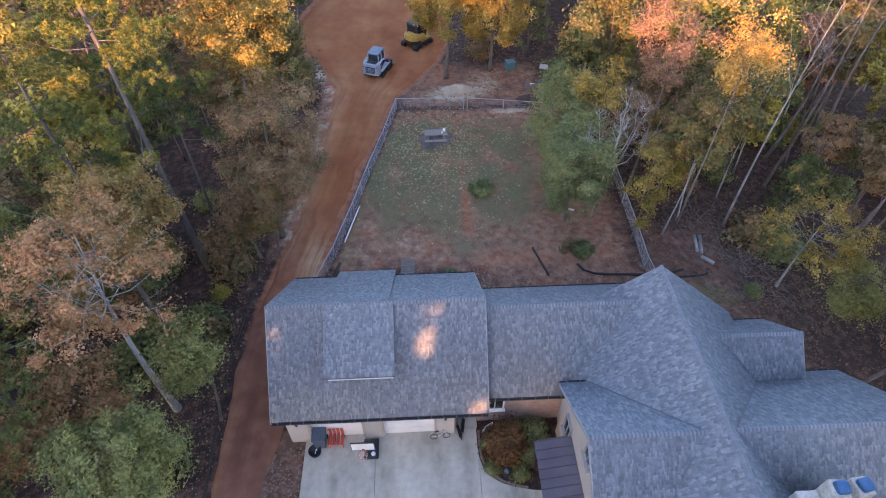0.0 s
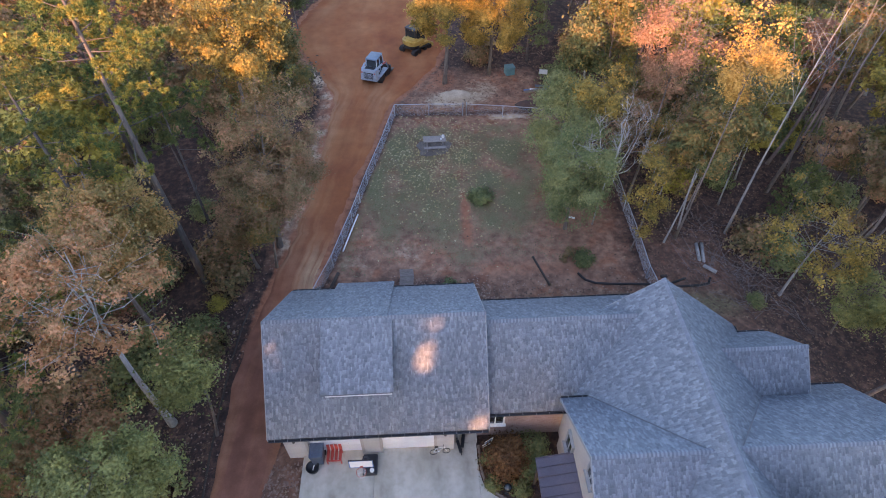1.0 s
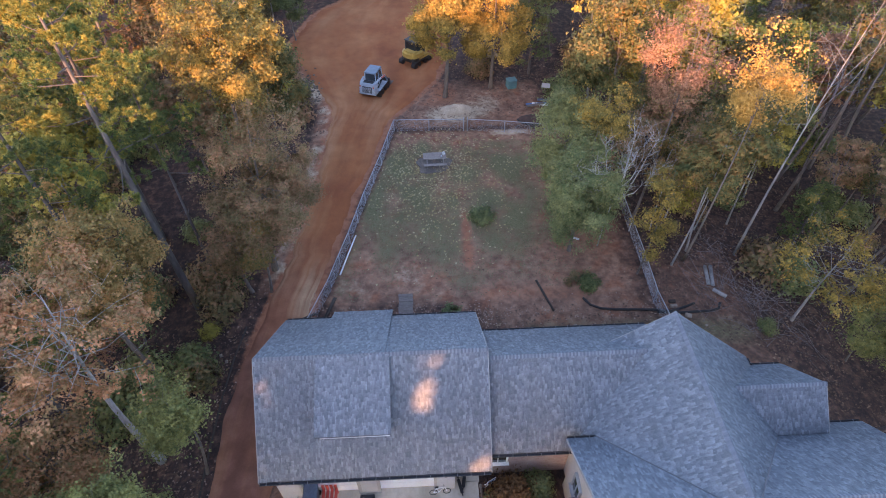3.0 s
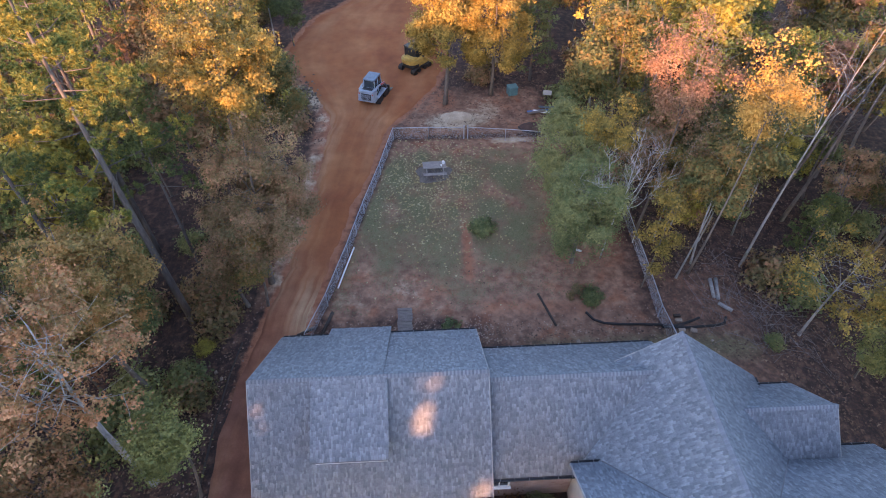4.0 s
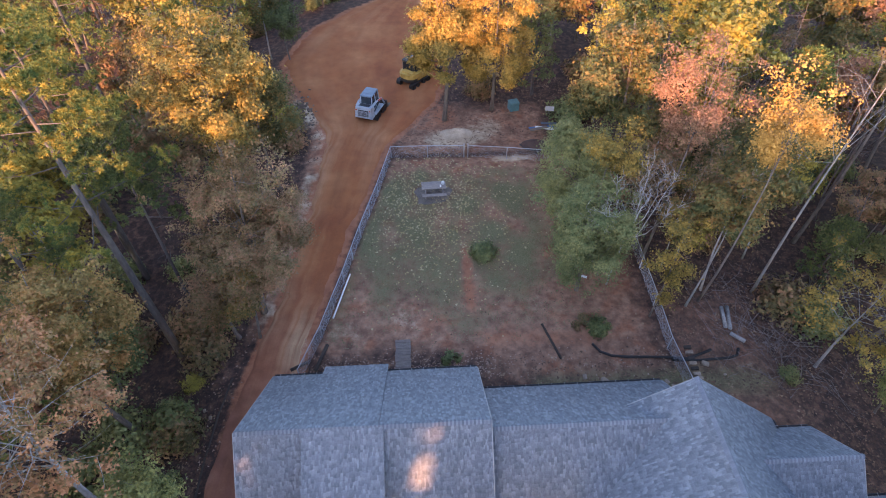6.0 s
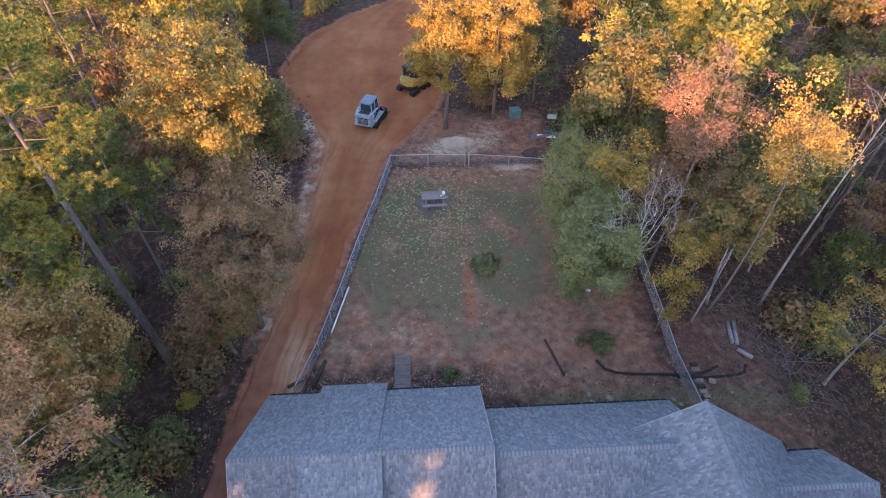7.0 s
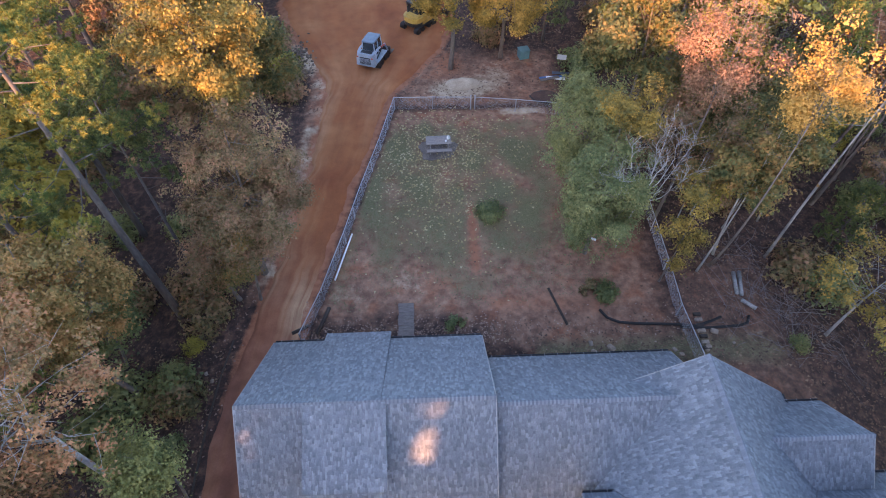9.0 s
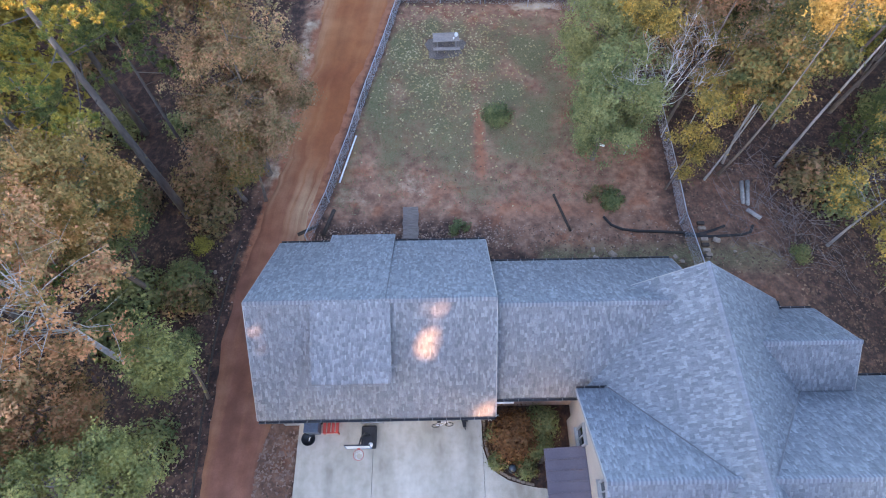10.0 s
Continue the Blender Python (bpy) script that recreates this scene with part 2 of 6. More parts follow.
STONE_TRIM = surface("grey_trim", (0.27, 0.26, 0.25), (0.36, 0.345, 0.33), 1.5, 30, 0.7, bump=0.1, grain=0.1)
GUTTER = surface("dark_gutter", (0.03, 0.03, 0.035), (0.055, 0.055, 0.06), 2, 20, 0.45, 0.3, 0.05)
BROWN_METAL = surface("brown_metal_roof", (0.10, 0.075, 0.085), (0.15, 0.115, 0.125), 0.8, 15, 0.42, 0.35, 0.05, grain=0.08)
GLASS = pane_glass("dark_glass")
STEEL = surface("galvanised_steel", (0.36, 0.37, 0.40), (0.50, 0.51, 0.54), 3, 40, 0.5, 0.6, 0.05, grain=0.1)
BLACK = surface("black_plastic", (0.014, 0.014, 0.016), (0.03, 0.03, 0.033), 3, 40, 0.5, bump=0.1)
RUBBER = surface("black_rubber", (0.016, 0.015, 0.015), (0.035, 0.03, 0.028), 4, 30, 0.85, bump=0.3)
RED = surface("red_paint", (0.42, 0.05, 0.035), (0.55, 0.09, 0.06), 3, 30, 0.5, bump=0.1)
YELLOW = surface("yellow_machine_paint", (0.42, 0.26, 0.05), (0.56, 0.37, 0.10), 3, 30, 0.5, bump=0.1)
BLUE = surface("blue_plastic", (0.03, 0.10, 0.27), (0.05, 0.15, 0.36), 2, 30, 0.45, bump=0.1)
BLUEGREY = surface("slate_blue_plastic", (0.055, 0.075, 0.11), (0.085, 0.11, 0.15), 2, 30, 0.5, bump=0.1)
TEAL = surface("faded_green_metal", (0.07, 0.16, 0.17), (0.11, 0.22, 0.23), 2, 30, 0.55, bump=0.1)
GREYWOOD = surface("weathered_wood", (0.13, 0.10, 0.085), (0.23, 0.185, 0.16), 3, 25, 0.85, stretch=(1, 6, 6))
DARKWOOD = surface("dark_wet_wood", (0.035, 0.025, 0.02), (0.075, 0.055, 0.042), 3, 25, 0.9)
BARK = surface("grey_brown_bark", (0.10, 0.08, 0.068), (0.21, 0.175, 0.15), 1.6, 12, 0.95, bump=0.7, stretch=(1, 1, 0.25))
PINEBARK = surface("pine_bark", (0.075, 0.064, 0.06), (0.155, 0.135, 0.125), 1.6, 10, 0.95, bump=0.7, stretch=(1, 1, 0.25))
WHITEBARK = surface("silvery_bark", (0.29, 0.275, 0.26), (0.44, 0.42, 0.40), 1.6, 12, 0.9, bump=0.4, stretch=(1, 1, 0.3))
PALEBARK = surface("pale_grey_bark", (0.20, 0.19, 0.182), (0.35, 0.335, 0.32), 1.6, 12, 0.9, bump=0.5, stretch=(1, 1, 0.3))
TWIG = surface("bare_twigs", (0.12, 0.092, 0.085), (0.22, 0.18, 0.165), 2, 12, 0.95, bump=0.3)
GREYWALL = surface("pale_grey_wall", (0.33, 0.335, 0.345), (0.42, 0.425, 0.435), 1.5, 30, 0.85, bump=0.2, grain=0.1)
STUCCO = surface("cream_stucco", (0.34, 0.30, 0.255), (0.52, 0.475, 0.42), 2.5, 14, 0.9, bump=0.6, grain=0.25)
ROCK = surface("pale_rock", (0.22, 0.165, 0.125), (0.37, 0.285, 0.215), 3, 18, 0.9, bump=0.5)
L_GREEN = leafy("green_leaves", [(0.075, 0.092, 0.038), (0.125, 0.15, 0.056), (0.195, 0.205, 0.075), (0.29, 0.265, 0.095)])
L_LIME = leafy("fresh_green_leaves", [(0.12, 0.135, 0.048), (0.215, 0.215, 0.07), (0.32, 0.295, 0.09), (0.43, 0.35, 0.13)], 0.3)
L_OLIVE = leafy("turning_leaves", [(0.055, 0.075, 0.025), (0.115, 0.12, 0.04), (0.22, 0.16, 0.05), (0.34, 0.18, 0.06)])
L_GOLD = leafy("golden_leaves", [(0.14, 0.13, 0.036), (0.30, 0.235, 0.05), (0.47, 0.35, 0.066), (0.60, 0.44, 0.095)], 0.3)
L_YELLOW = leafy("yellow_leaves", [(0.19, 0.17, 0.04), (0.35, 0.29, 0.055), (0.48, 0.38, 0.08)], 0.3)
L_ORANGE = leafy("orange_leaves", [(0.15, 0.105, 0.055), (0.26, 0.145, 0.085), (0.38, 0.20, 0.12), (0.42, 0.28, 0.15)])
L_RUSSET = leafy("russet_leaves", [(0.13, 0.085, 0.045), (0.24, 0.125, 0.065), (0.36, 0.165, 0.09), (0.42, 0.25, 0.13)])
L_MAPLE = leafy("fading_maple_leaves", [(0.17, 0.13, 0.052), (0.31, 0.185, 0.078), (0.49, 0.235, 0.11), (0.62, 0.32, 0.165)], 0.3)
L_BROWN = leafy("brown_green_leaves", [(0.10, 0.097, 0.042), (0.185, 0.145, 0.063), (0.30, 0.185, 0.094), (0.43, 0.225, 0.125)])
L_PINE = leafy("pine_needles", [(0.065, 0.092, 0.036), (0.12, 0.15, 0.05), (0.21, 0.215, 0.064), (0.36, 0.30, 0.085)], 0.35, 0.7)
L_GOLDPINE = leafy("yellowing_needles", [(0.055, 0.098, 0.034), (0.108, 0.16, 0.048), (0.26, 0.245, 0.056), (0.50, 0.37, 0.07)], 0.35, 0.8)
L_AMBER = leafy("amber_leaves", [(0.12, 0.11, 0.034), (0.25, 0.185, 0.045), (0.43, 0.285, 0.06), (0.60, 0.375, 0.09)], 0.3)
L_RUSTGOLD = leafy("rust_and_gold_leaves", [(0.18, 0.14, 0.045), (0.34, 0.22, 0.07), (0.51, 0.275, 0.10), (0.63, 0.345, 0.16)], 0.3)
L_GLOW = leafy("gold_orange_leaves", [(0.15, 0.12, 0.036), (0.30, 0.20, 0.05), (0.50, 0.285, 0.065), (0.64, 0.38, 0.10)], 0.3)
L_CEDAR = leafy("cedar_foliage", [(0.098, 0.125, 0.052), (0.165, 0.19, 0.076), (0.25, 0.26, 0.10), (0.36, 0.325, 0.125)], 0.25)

# ---- building blocks ----
class Geo:
    def __init__(self):
        self.v, self.f = [], []

    def add(self, verts, faces):
        k = len(self.v)
        self.v += [tuple(p) for p in verts]
        self.f += [tuple(i + k for i in q) for q in faces]
        return self

    def box(self, c, s, m=None, bev=0.0):
        """A box round c with sides s; bev cuts its edges; m turns it about c."""
        x, y, z = (a / 2 for a in s)
        if bev <= 0:
            vs = [Vector((i * x, j * y, k * z)) for i in (-1, 1) for j in (-1, 1) for k in (-1, 1)]
            fs = [(0, 1, 3, 2), (4, 6, 7, 5), (0, 4, 5, 1), (2, 3, 7, 6), (0, 2, 6, 4), (1, 5, 7, 3)]
        else:
            bm = bmesh.new()
            bmesh.ops.create_cube(bm, size=1.0)
            bmesh.ops.scale(bm, vec=s, verts=bm.verts)
            bmesh.ops.bevel(bm, geom=bm.edges[:], offset=bev, segments=2, affect="EDGES", profile=0.5)
            bm.verts.index_update()
            vs, fs = [p.co.copy() for p in bm.verts], [tuple(p.index for p in q.verts) for q in bm.faces]
            bm.free()
        if m is not None:
            vs = [m @ p for p in vs]
        return self.add([p + Vector(c) for p in vs], fs)

    def tube(self, pts, radii, n=8):
        pts = [Vector(p) for p in pts]
        if not isinstance(radii, (list, tuple)):
            radii = [radii] * len(pts)
        k, rings = len(self.v), []
        for i, p in enumerate(pts):
            d = (pts[min(i + 1, len(pts) - 1)] - pts[max(i - 1, 0)]).normalized()
            a = d.cross(Vector((0, 0, 1)) if abs(d.z) < 0.9 else Vector((1, 0, 0))).normalized()
            b = d.cross(a)
            rings.append([p + (a * math.cos(6.28319 * j / n) + b * math.sin(6.28319 * j / n)) * radii[i] for j in range(n)])
        for r in rings:
            self.v += [tuple(p) for p in r]
        for i in range(len(pts) - 1):
            for j in range(n):
                self.f.append((k + i * n + j, k + i * n + (j + 1) % n, k + (i + 1) * n + (j + 1) % n, k + (i + 1) * n + j))
        self.f.append(tuple(k + j for j in reversed(range(n))))
        self.f.append(tuple(k + (len(pts) - 1) * n + j for j in range(n)))
        return self

    def lathe(self, c, profile, n=16):
        """Rings of (radius, height) round c."""
        k = len(self.v)
        for r, z in profile:
            self.v += [(c[0] + r * math.cos(6.28319 * j / n), c[1] + r * math.sin(6.28319 * j / n), c[2] + z) for j in range(n)]
        for i in range(len(profile) - 1):
            for j in range(n):
                self.f.append((k + i * n + j, k + i * n + (j + 1) % n, k + (i + 1) * n + (j + 1) % n, k + (i + 1) * n + j))
        self.f.append(tuple(k + j for j in reversed(range(n))))
        self.f.append(tuple(k + (len(profile) - 1) * n + j for j in range(n)))
        return self

    def slab(self, outline, depth, m=None):
        """A flat outline (3D points) thickened downwards by depth along z."""
        n = len(outline)
        top = [Vector(p) for p in outline]
        low = [p - Vector((0, 0, depth)) for p in top]
        vs = top + low
        if m is not None:
            vs = [m @ p for p in vs]
        fs = [tuple(range(n)), tuple(reversed(range(n, 2 * n)))] + [(i, n + i, n + (i + 1) % n, (i + 1) % n) for i in range(n)]
        return self.add(vs, fs)

    def mesh(self, name):
        me = bpy.data.meshes.new(name)
        me.from_pydata(self.v, [], self.f)
        me.update()
        bm = bmesh.new()
        bm.from_mesh(me)
        bmesh.ops.recalc_face_normals(bm, faces=bm.faces)
        bm.to_mesh(me)
        bm.free()
        return me


def quads_mesh(name, P):
    """A mesh of loose quads from an array (n, 4, 3)."""
    n = len(P)
    me = bpy.data.meshes.new(name)
    me.vertices.add(4 * n)
    me.vertices.foreach_set("co", np.asarray(P, dtype=np.float32).ravel())
    me.loops.add(4 * n)
    me.loops.foreach_set("vertex_index", np.arange(4 * n, dtype=np.int32))
    me.polygons.add(n)
    me.polygons.foreach_set("loop_start", np.arange(0, 4 * n, 4, dtype=np.int32))
    me.polygons.foreach_set("loop_total", np.full(n, 4, dtype=np.int32))
    me.update()
    me.validate()
    return me


def part(name, geo, material, parent, label="", smooth=False, at=None):
    me = geo if isinstance(geo, bpy.types.Mesh) else geo.mesh(name)
    if not me.materials:
        me.materials.append(material)
    if smooth:
        me.polygons.foreach_set("use_smooth", [True] * len(me.polygons))
    ob = new(name, me)
    ob.parent = parent
    if at is not None:
        ob.matrix_basis = at
    return tagged(ob, label) if label else ob


def thing(name, label, category, at=None, group="", kind=""):
    ob = new(name)
    ob.empty_display_size = 0.2
    if at is not None:
        ob.matrix_basis = at
    return tagged(ob, label, category, group, kind)


def solo(name, geo, material, label, category="", kind="", group="", at=None, smooth=False):
    ob = part(name, geo, material, None, "", smooth, at)
    return tagged(ob, label, category, group, kind)


def tris_mesh(name, P):
    """A mesh of loose triangles from an array (n, 3, 3)."""
    n = len(P)
    me = bpy.data.meshes.new(name)
    me.vertices.add(3 * n)
    me.vertices.foreach_set("co", np.asarray(P, dtype=np.float32).ravel())
    me.loops.add(3 * n)
    me.loops.foreach_set("vertex_index", np.arange(3 * n, dtype=np.int32))
    me.polygons.add(n)
    me.polygons.foreach_set("loop_start", np.arange(0, 3 * n, 3, dtype=np.int32))
    me.polygons.foreach_set("loop_total", np.full(n, 3, dtype=np.int32))
    me.update()
    me.validate()
    return me


def leaves_mesh(name, P, size, rng, out, stray=0.5):
    """Small pointed leaves round the points P, facing roughly along out."""
    n = len(P)
    c = out / (np.linalg.norm(out, axis=1)[:, None] + 1e-9) * 0.9 + rng.normal(size=(n, 3)) * stray + np.array([0, 0, 0.3])
    c /= np.linalg.norm(c, axis=1)[:, None]
    a = np.cross(c, rng.normal(size=(n, 3)))
    a /= np.linalg.norm(a, axis=1)[:, None] + 1e-9
    b = np.cross(c, a)
    s = (size * rng.uniform(0.6, 1.4, n))[:, None]
    return tris_mesh(name, np.stack([P + a * s * 1.15, P - a * s * 0.6 + b * s * 0.75, P - a * s * 0.6 - b * s * 0.75], 1))

# ---- ground, road, driveway ----
def smooth(a, b, t):
    t = min(1.0, max(0.0, (t - a) / (b - a)))
    return t * t * (3 - 2 * t)


def height(x, y):
    """The lie of the land: level round the house, falling into the woods."""
    z = -0.2 - 1.6 * smooth(15.0, 26.0, x) - 1.0 * smooth(-12.5, -20.0, x)
    if -9.0 < x < 6.5 and y < 13.6:
        z = min(z, -0.2)
    z += 0.10 * noise.noise(Vector((x * 0.35, y * 0.35, 0))) * smooth(4, 9, abs(x - 1.0) * 0.6 + max(0, y - 18))
    return z


def lines(*stops):
    """Grid lines: (from, to, step) one after another."""
    out = []
    for a, b, s in stops:
        n = max(1, round((b - a) / s))
        out += [a + (b - a) * i / n for i in range(n)]
    return out + [stops[-1][1]]


def band(y, table):
    for (y0, a), (y1, b) in zip(table, table[1:]):
        if y <= y1:
            return a + (b - a) * max(0.0, (y - y0) / (y1 - y0))
    return table[-1][1]


ROAD_W = [(-30, -10.9), (4, -11.1), (12, -11.4), (17.5, -11.6), (21, -11.3), (24.5, -10.6), (29.5, -9.7), (34, -9.1), (41.5, -8.6), (47.5, -8.6), (50, -9.6), (53, -11.2), (58, -13.4), (61, -14.3), (68, -12.4), (74, -7.8), (78, -2.6)]
ROAD_E = [(-30, -9.0), (4, -9.0), (11, -8.9), (14, -8.3), (17.5, -8.1), (25.5, -7.8), (36, -5.6), (45.7, -3.2), (49, -1.0), (52, 0.9), (56, 2.2), (62, 2.4), (70, 1.6), (78, 0.4)]
FENCE_W = [(23.5, -7.5), (26.1, -6.7), (34.6, -4.84), (43.85, -2.82)]


def zones(x, y):
    """How far a spot is grass, red clay, sand, bare soil."""
    n1 = noise.noise(Vector((x * 0.25, y * 0.25, 3)))
    n2 = noise.noise(Vector((x * 0.9, y * 0.9, 7)))
    w = band(y, FENCE_W)
    inside = smooth(w - 0.2, w + 0.6, x) * smooth(14.2, 12.0, x) * smooth(21.5, 22.5, y) * smooth(44.0, 43.2, y)
    grass = inside * smooth(24.0, 32.5, y + 2.6 * n1) * smooth(43.4, 39.5, y + 1.5 * n2) * smooth(13.0, 5.0, x + 2.5 * n1)
    grass *= 0.72 + 0.9 * noise.noise(Vector((x * 0.55, y * 0.4, 11)))
    grass *= 1 - 0.95 * math.exp(-((x - 0.4) / 1.5) ** 2 - ((y - 39.2) / 1.1) ** 2)
    clay = 0.75 * math.exp(-((x - 2.45 - 0.15 * n2) / 0.42) ** 2) * smooth(26.8, 28.2, y) * smooth(34.0, 31.5, y)
    clay += 0.22 * math.exp(-((x - 2.4) / 0.3) ** 2) * smooth(30, 34, y) * smooth(42, 38, y)
    clay = max(clay, 0.5 * math.exp(-((y - 25.2 - 0.6 * n1) / 1.0) ** 2) * smooth(1.5, 4.0, x) * smooth(11.5, 9.0, x))
    clay = max(clay, 0.35 * inside * math.exp(-((x + 1.6) / 1.3) ** 2 - ((y - 28.0) / 1.5) ** 2))
    grass *= 1 - min(1, 1.3 * clay)
    rw, re = band(y, ROAD_W), band(y, ROAD_E)
    clay = max(clay, 0.9 * smooth(rw - (0.5 if y < 30 else 0.9), rw - 0.1, x) * smooth(re + 0.9, re + 0.1, x) * smooth(81, 77, y) * smooth(15, 25, y))
    sand = 1.3 * math.exp(-((x - 2.4) / 2.4) ** 2 - ((y - 46.3) / 1.3) ** 2) + 0.55 * math.exp(-((x - 5.6) / 1.8) ** 2 - ((y - 48.2) / 2.0) ** 2) + 1.1 * math.exp(-((x - 7.0) / 1.9) ** 2 - ((y - 43.2) / 0.45) ** 2)
    sand = max(sand, 0.45 * math.exp(-((x + 8.2) / 0.9) ** 2 - ((y - 25.5) / 2.2) ** 2), 0.8 * math.exp(-((x + 10.2) / 1.5) ** 2 - ((y - 51.5) / 3.0) ** 2))
    clay = max(clay, 0.8 * math.exp(-((x - 1.6) / 1.6) ** 2 - ((y - 49.8) / 2.2) ** 2))
    sand = max(sand, 0.38 * math.exp(-((x + 5.2) / 1.5) ** 2 - ((y - 26.6) / 1.3) ** 2), 0.40 * math.exp(-((x + 1.7) / 1.5) ** 2 - ((y - 27.4) / 1.5) ** 2), 0.3 * math.exp(-((x - 6.5) / 1.2) ** 2 - ((y - 28.2) / 1.2) ** 2))
    bank = smooth(rw - 1.5, rw - 0.8, x) * smooth(rw + 0.3, rw - 0.1, x) * smooth(25, 28, y) * smooth(58, 53, y)
    sand = max(sand, bank * (0.38 + 0.5 * n2))
    bare = 0.9 * inside * smooth(23.8, 25.6, y + n2)
    bare = max(bare, 0.85 * smooth(-3.5, -1, x) * smooth(11.5, 9.5, x) * smooth(43.8, 44.6, y) * smooth(52.5, 49.5, y + n1))
    bare = max(bare, 0.36 * smooth(13.5, 15.0, x) * smooth(22, 18, x) * smooth(15, 19, y) * smooth(30, 26, y))
    bare = max(bare, 0.55 * smooth(-9.6, -8.8, x) * smooth(-6.9, -7.3, x) * smooth(14.5, 13, y))
    bare = max(bare, 0.8 * inside * smooth(1.8, 3.6, x + n1) * smooth(21.8, 23.4, y + 0.7 * n2))
    bare = max(bare, 0.8 * bank)
    bare *= 1 - 0.9 * math.exp(-((x - 0.45) / 1.5) ** 2 - ((y - 39.1) / 1.2) ** 2)
    green = 0.62 * smooth(4.5, 6, x) * smooth(21, 18, x) * math.exp(-((y - 22.0) / 1.1) ** 2)
    return max(grass, green), clay, sand, bare


gx = lines((-1500, -300, 300), (-300, -60, 40), (-60, -22, 2), (-22, 26, 0.25), (26, 60, 2), (60, 300, 40), (300, 1500, 300))
gy = lines((-1500, -300, 300), (-300, -60, 40), (-60, 4, 4), (4, 56, 0.25), (56, 84, 0.6), (84, 120, 4), (120, 300, 30), (300, 1500, 300))
gv, gz, gb = [], [], []
for y in gy:
    for x in gx:
        gv.append((x, y, height(x, y) if abs(x) < 200 and abs(y) < 200 else -3.0))
        q = zones(x, y) if -30 < x < 40 and -30 < y < 90 else (0, 0, 0, 0)
        gz += [q[0], q[1], q[2], 1.0]
        gb += [q[3], 0.0, 0.0, 1.0]
nx = len(gx)
me = bpy.data.meshes.new("ground")
me.from_pydata(gv, [], [(j * nx + i, j * nx + i + 1, (j + 1) * nx + i + 1, (j + 1) * nx + i) for j in range(len(gy) - 1) for i in range(nx - 1)])
me.attributes.new("zone", "FLOAT_COLOR", "POINT").data.foreach_set("color", gz)
me.attributes.new("bare", "FLOAT_COLOR", "POINT").data.foreach_set("color", gb)
ground = solo("ground", me, EARTH, "leaf-littered woodland floor, worn lawn and bare red soil", "ground", "structure", smooth=True)

g, lane = Geo(), []
ys = lines((-28, 8, 1.5), (8, 78, 0.3))
cols = 26
for y in ys:
    n1 = noise.noise(Vector((3.1, y * 0.6, 0))) * 0.35 + noise.noise(Vector((9.1, y * 2.3, 0))) * 0.15
    n2 = noise.noise(Vector((5.7, y * 0.6, 4))) * 0.3 + noise.noise(Vector((1.1, y * 2.3, 4))) * 0.15
    calm = 0.35 + 0.65 * smooth(22, 30, y)
    a, b = band(y, ROAD_W) + n1 * calm, band(y, ROAD_E) + n2 * calm
    for i in range(cols + 1):
        u = i / cols
        x = a + (b - a) * u
        edge = min(u, 1 - u)
        z = height(x, y) + 0.13 * smooth(0, 0.07, edge) - 0.03 + 0.03 * noise.noise(Vector((x * 1.5, y * 0.3, 1)))
        for r in (0.33, 0.68):
            z -= 0.035 * math.exp(-((u - r) / 0.05) ** 2)
        g.v.append((x, y, z))
        dry = math.exp(-((x + 7.9) / 0.9) ** 2 - ((y - 25.4) / 2.4) ** 2) + 0.4 * math.exp(-((x - a) / 0.7) ** 2) * smooth(24, 27, y) * smooth(54, 50, y) + 0.22 * math.exp(-((x + 4.6) / 1.2) ** 2 - ((y - 47.5) / 4.0) ** 2)
        lane += [(u - 0.5) * min(6.0, b - a), y, dry]
for j in range(len(ys) - 1):
    for i in range(cols):
        k = j * (cols + 1) + i
        g.f.append((k, k + 1, k + cols + 2, k + cols + 1))
road_me = g.mesh("road")
road_me.attributes.new("lane", "FLOAT_VECTOR", "POINT").data.foreach_set("vector", lane)
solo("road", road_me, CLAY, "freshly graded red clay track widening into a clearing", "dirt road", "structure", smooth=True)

# concrete apron in panels with open joints
pavement = thing("pavement", "pale stained concrete driveway with control joints", "driveway", kind="structure")


def panel(outline):
    return Geo().slab([(x, y, 0.0) for x, y in outline], 0.35)


part("concrete_panel", panel([(-7.05, -14), (-3.49, -14), (-3.49, 13.5), (-7.05, 13.5)]), CONCRETE, pavement)
part("concrete_panel", panel([(-3.47, -14), (1.66, -14), (1.66, 13.5), (-3.47, 13.5)]), CONCRETE, pavement)
part("concrete_panel", panel([(0.56, 13.52), (1.72, 13.52), (1.72, 20.8), (0.56, 20.8)]), CONCRETE, pavement)
curve_in = [(1.68, 12.4), (1.70, 11.9), (1.86, 11.35), (2.2, 10.9), (2.75, 10.55), (3.4, 10.35), (4.1, 10.2)]
part("concrete_panel", panel([(1.68, -14), (4.6, -14), (4.6, 10.15)] + curve_in[::-1]), CONCRETE, pavement)

# ---- house ----
house = thing("house", "long single-storey house with blue-grey shingle roofs and attached garage", "house")


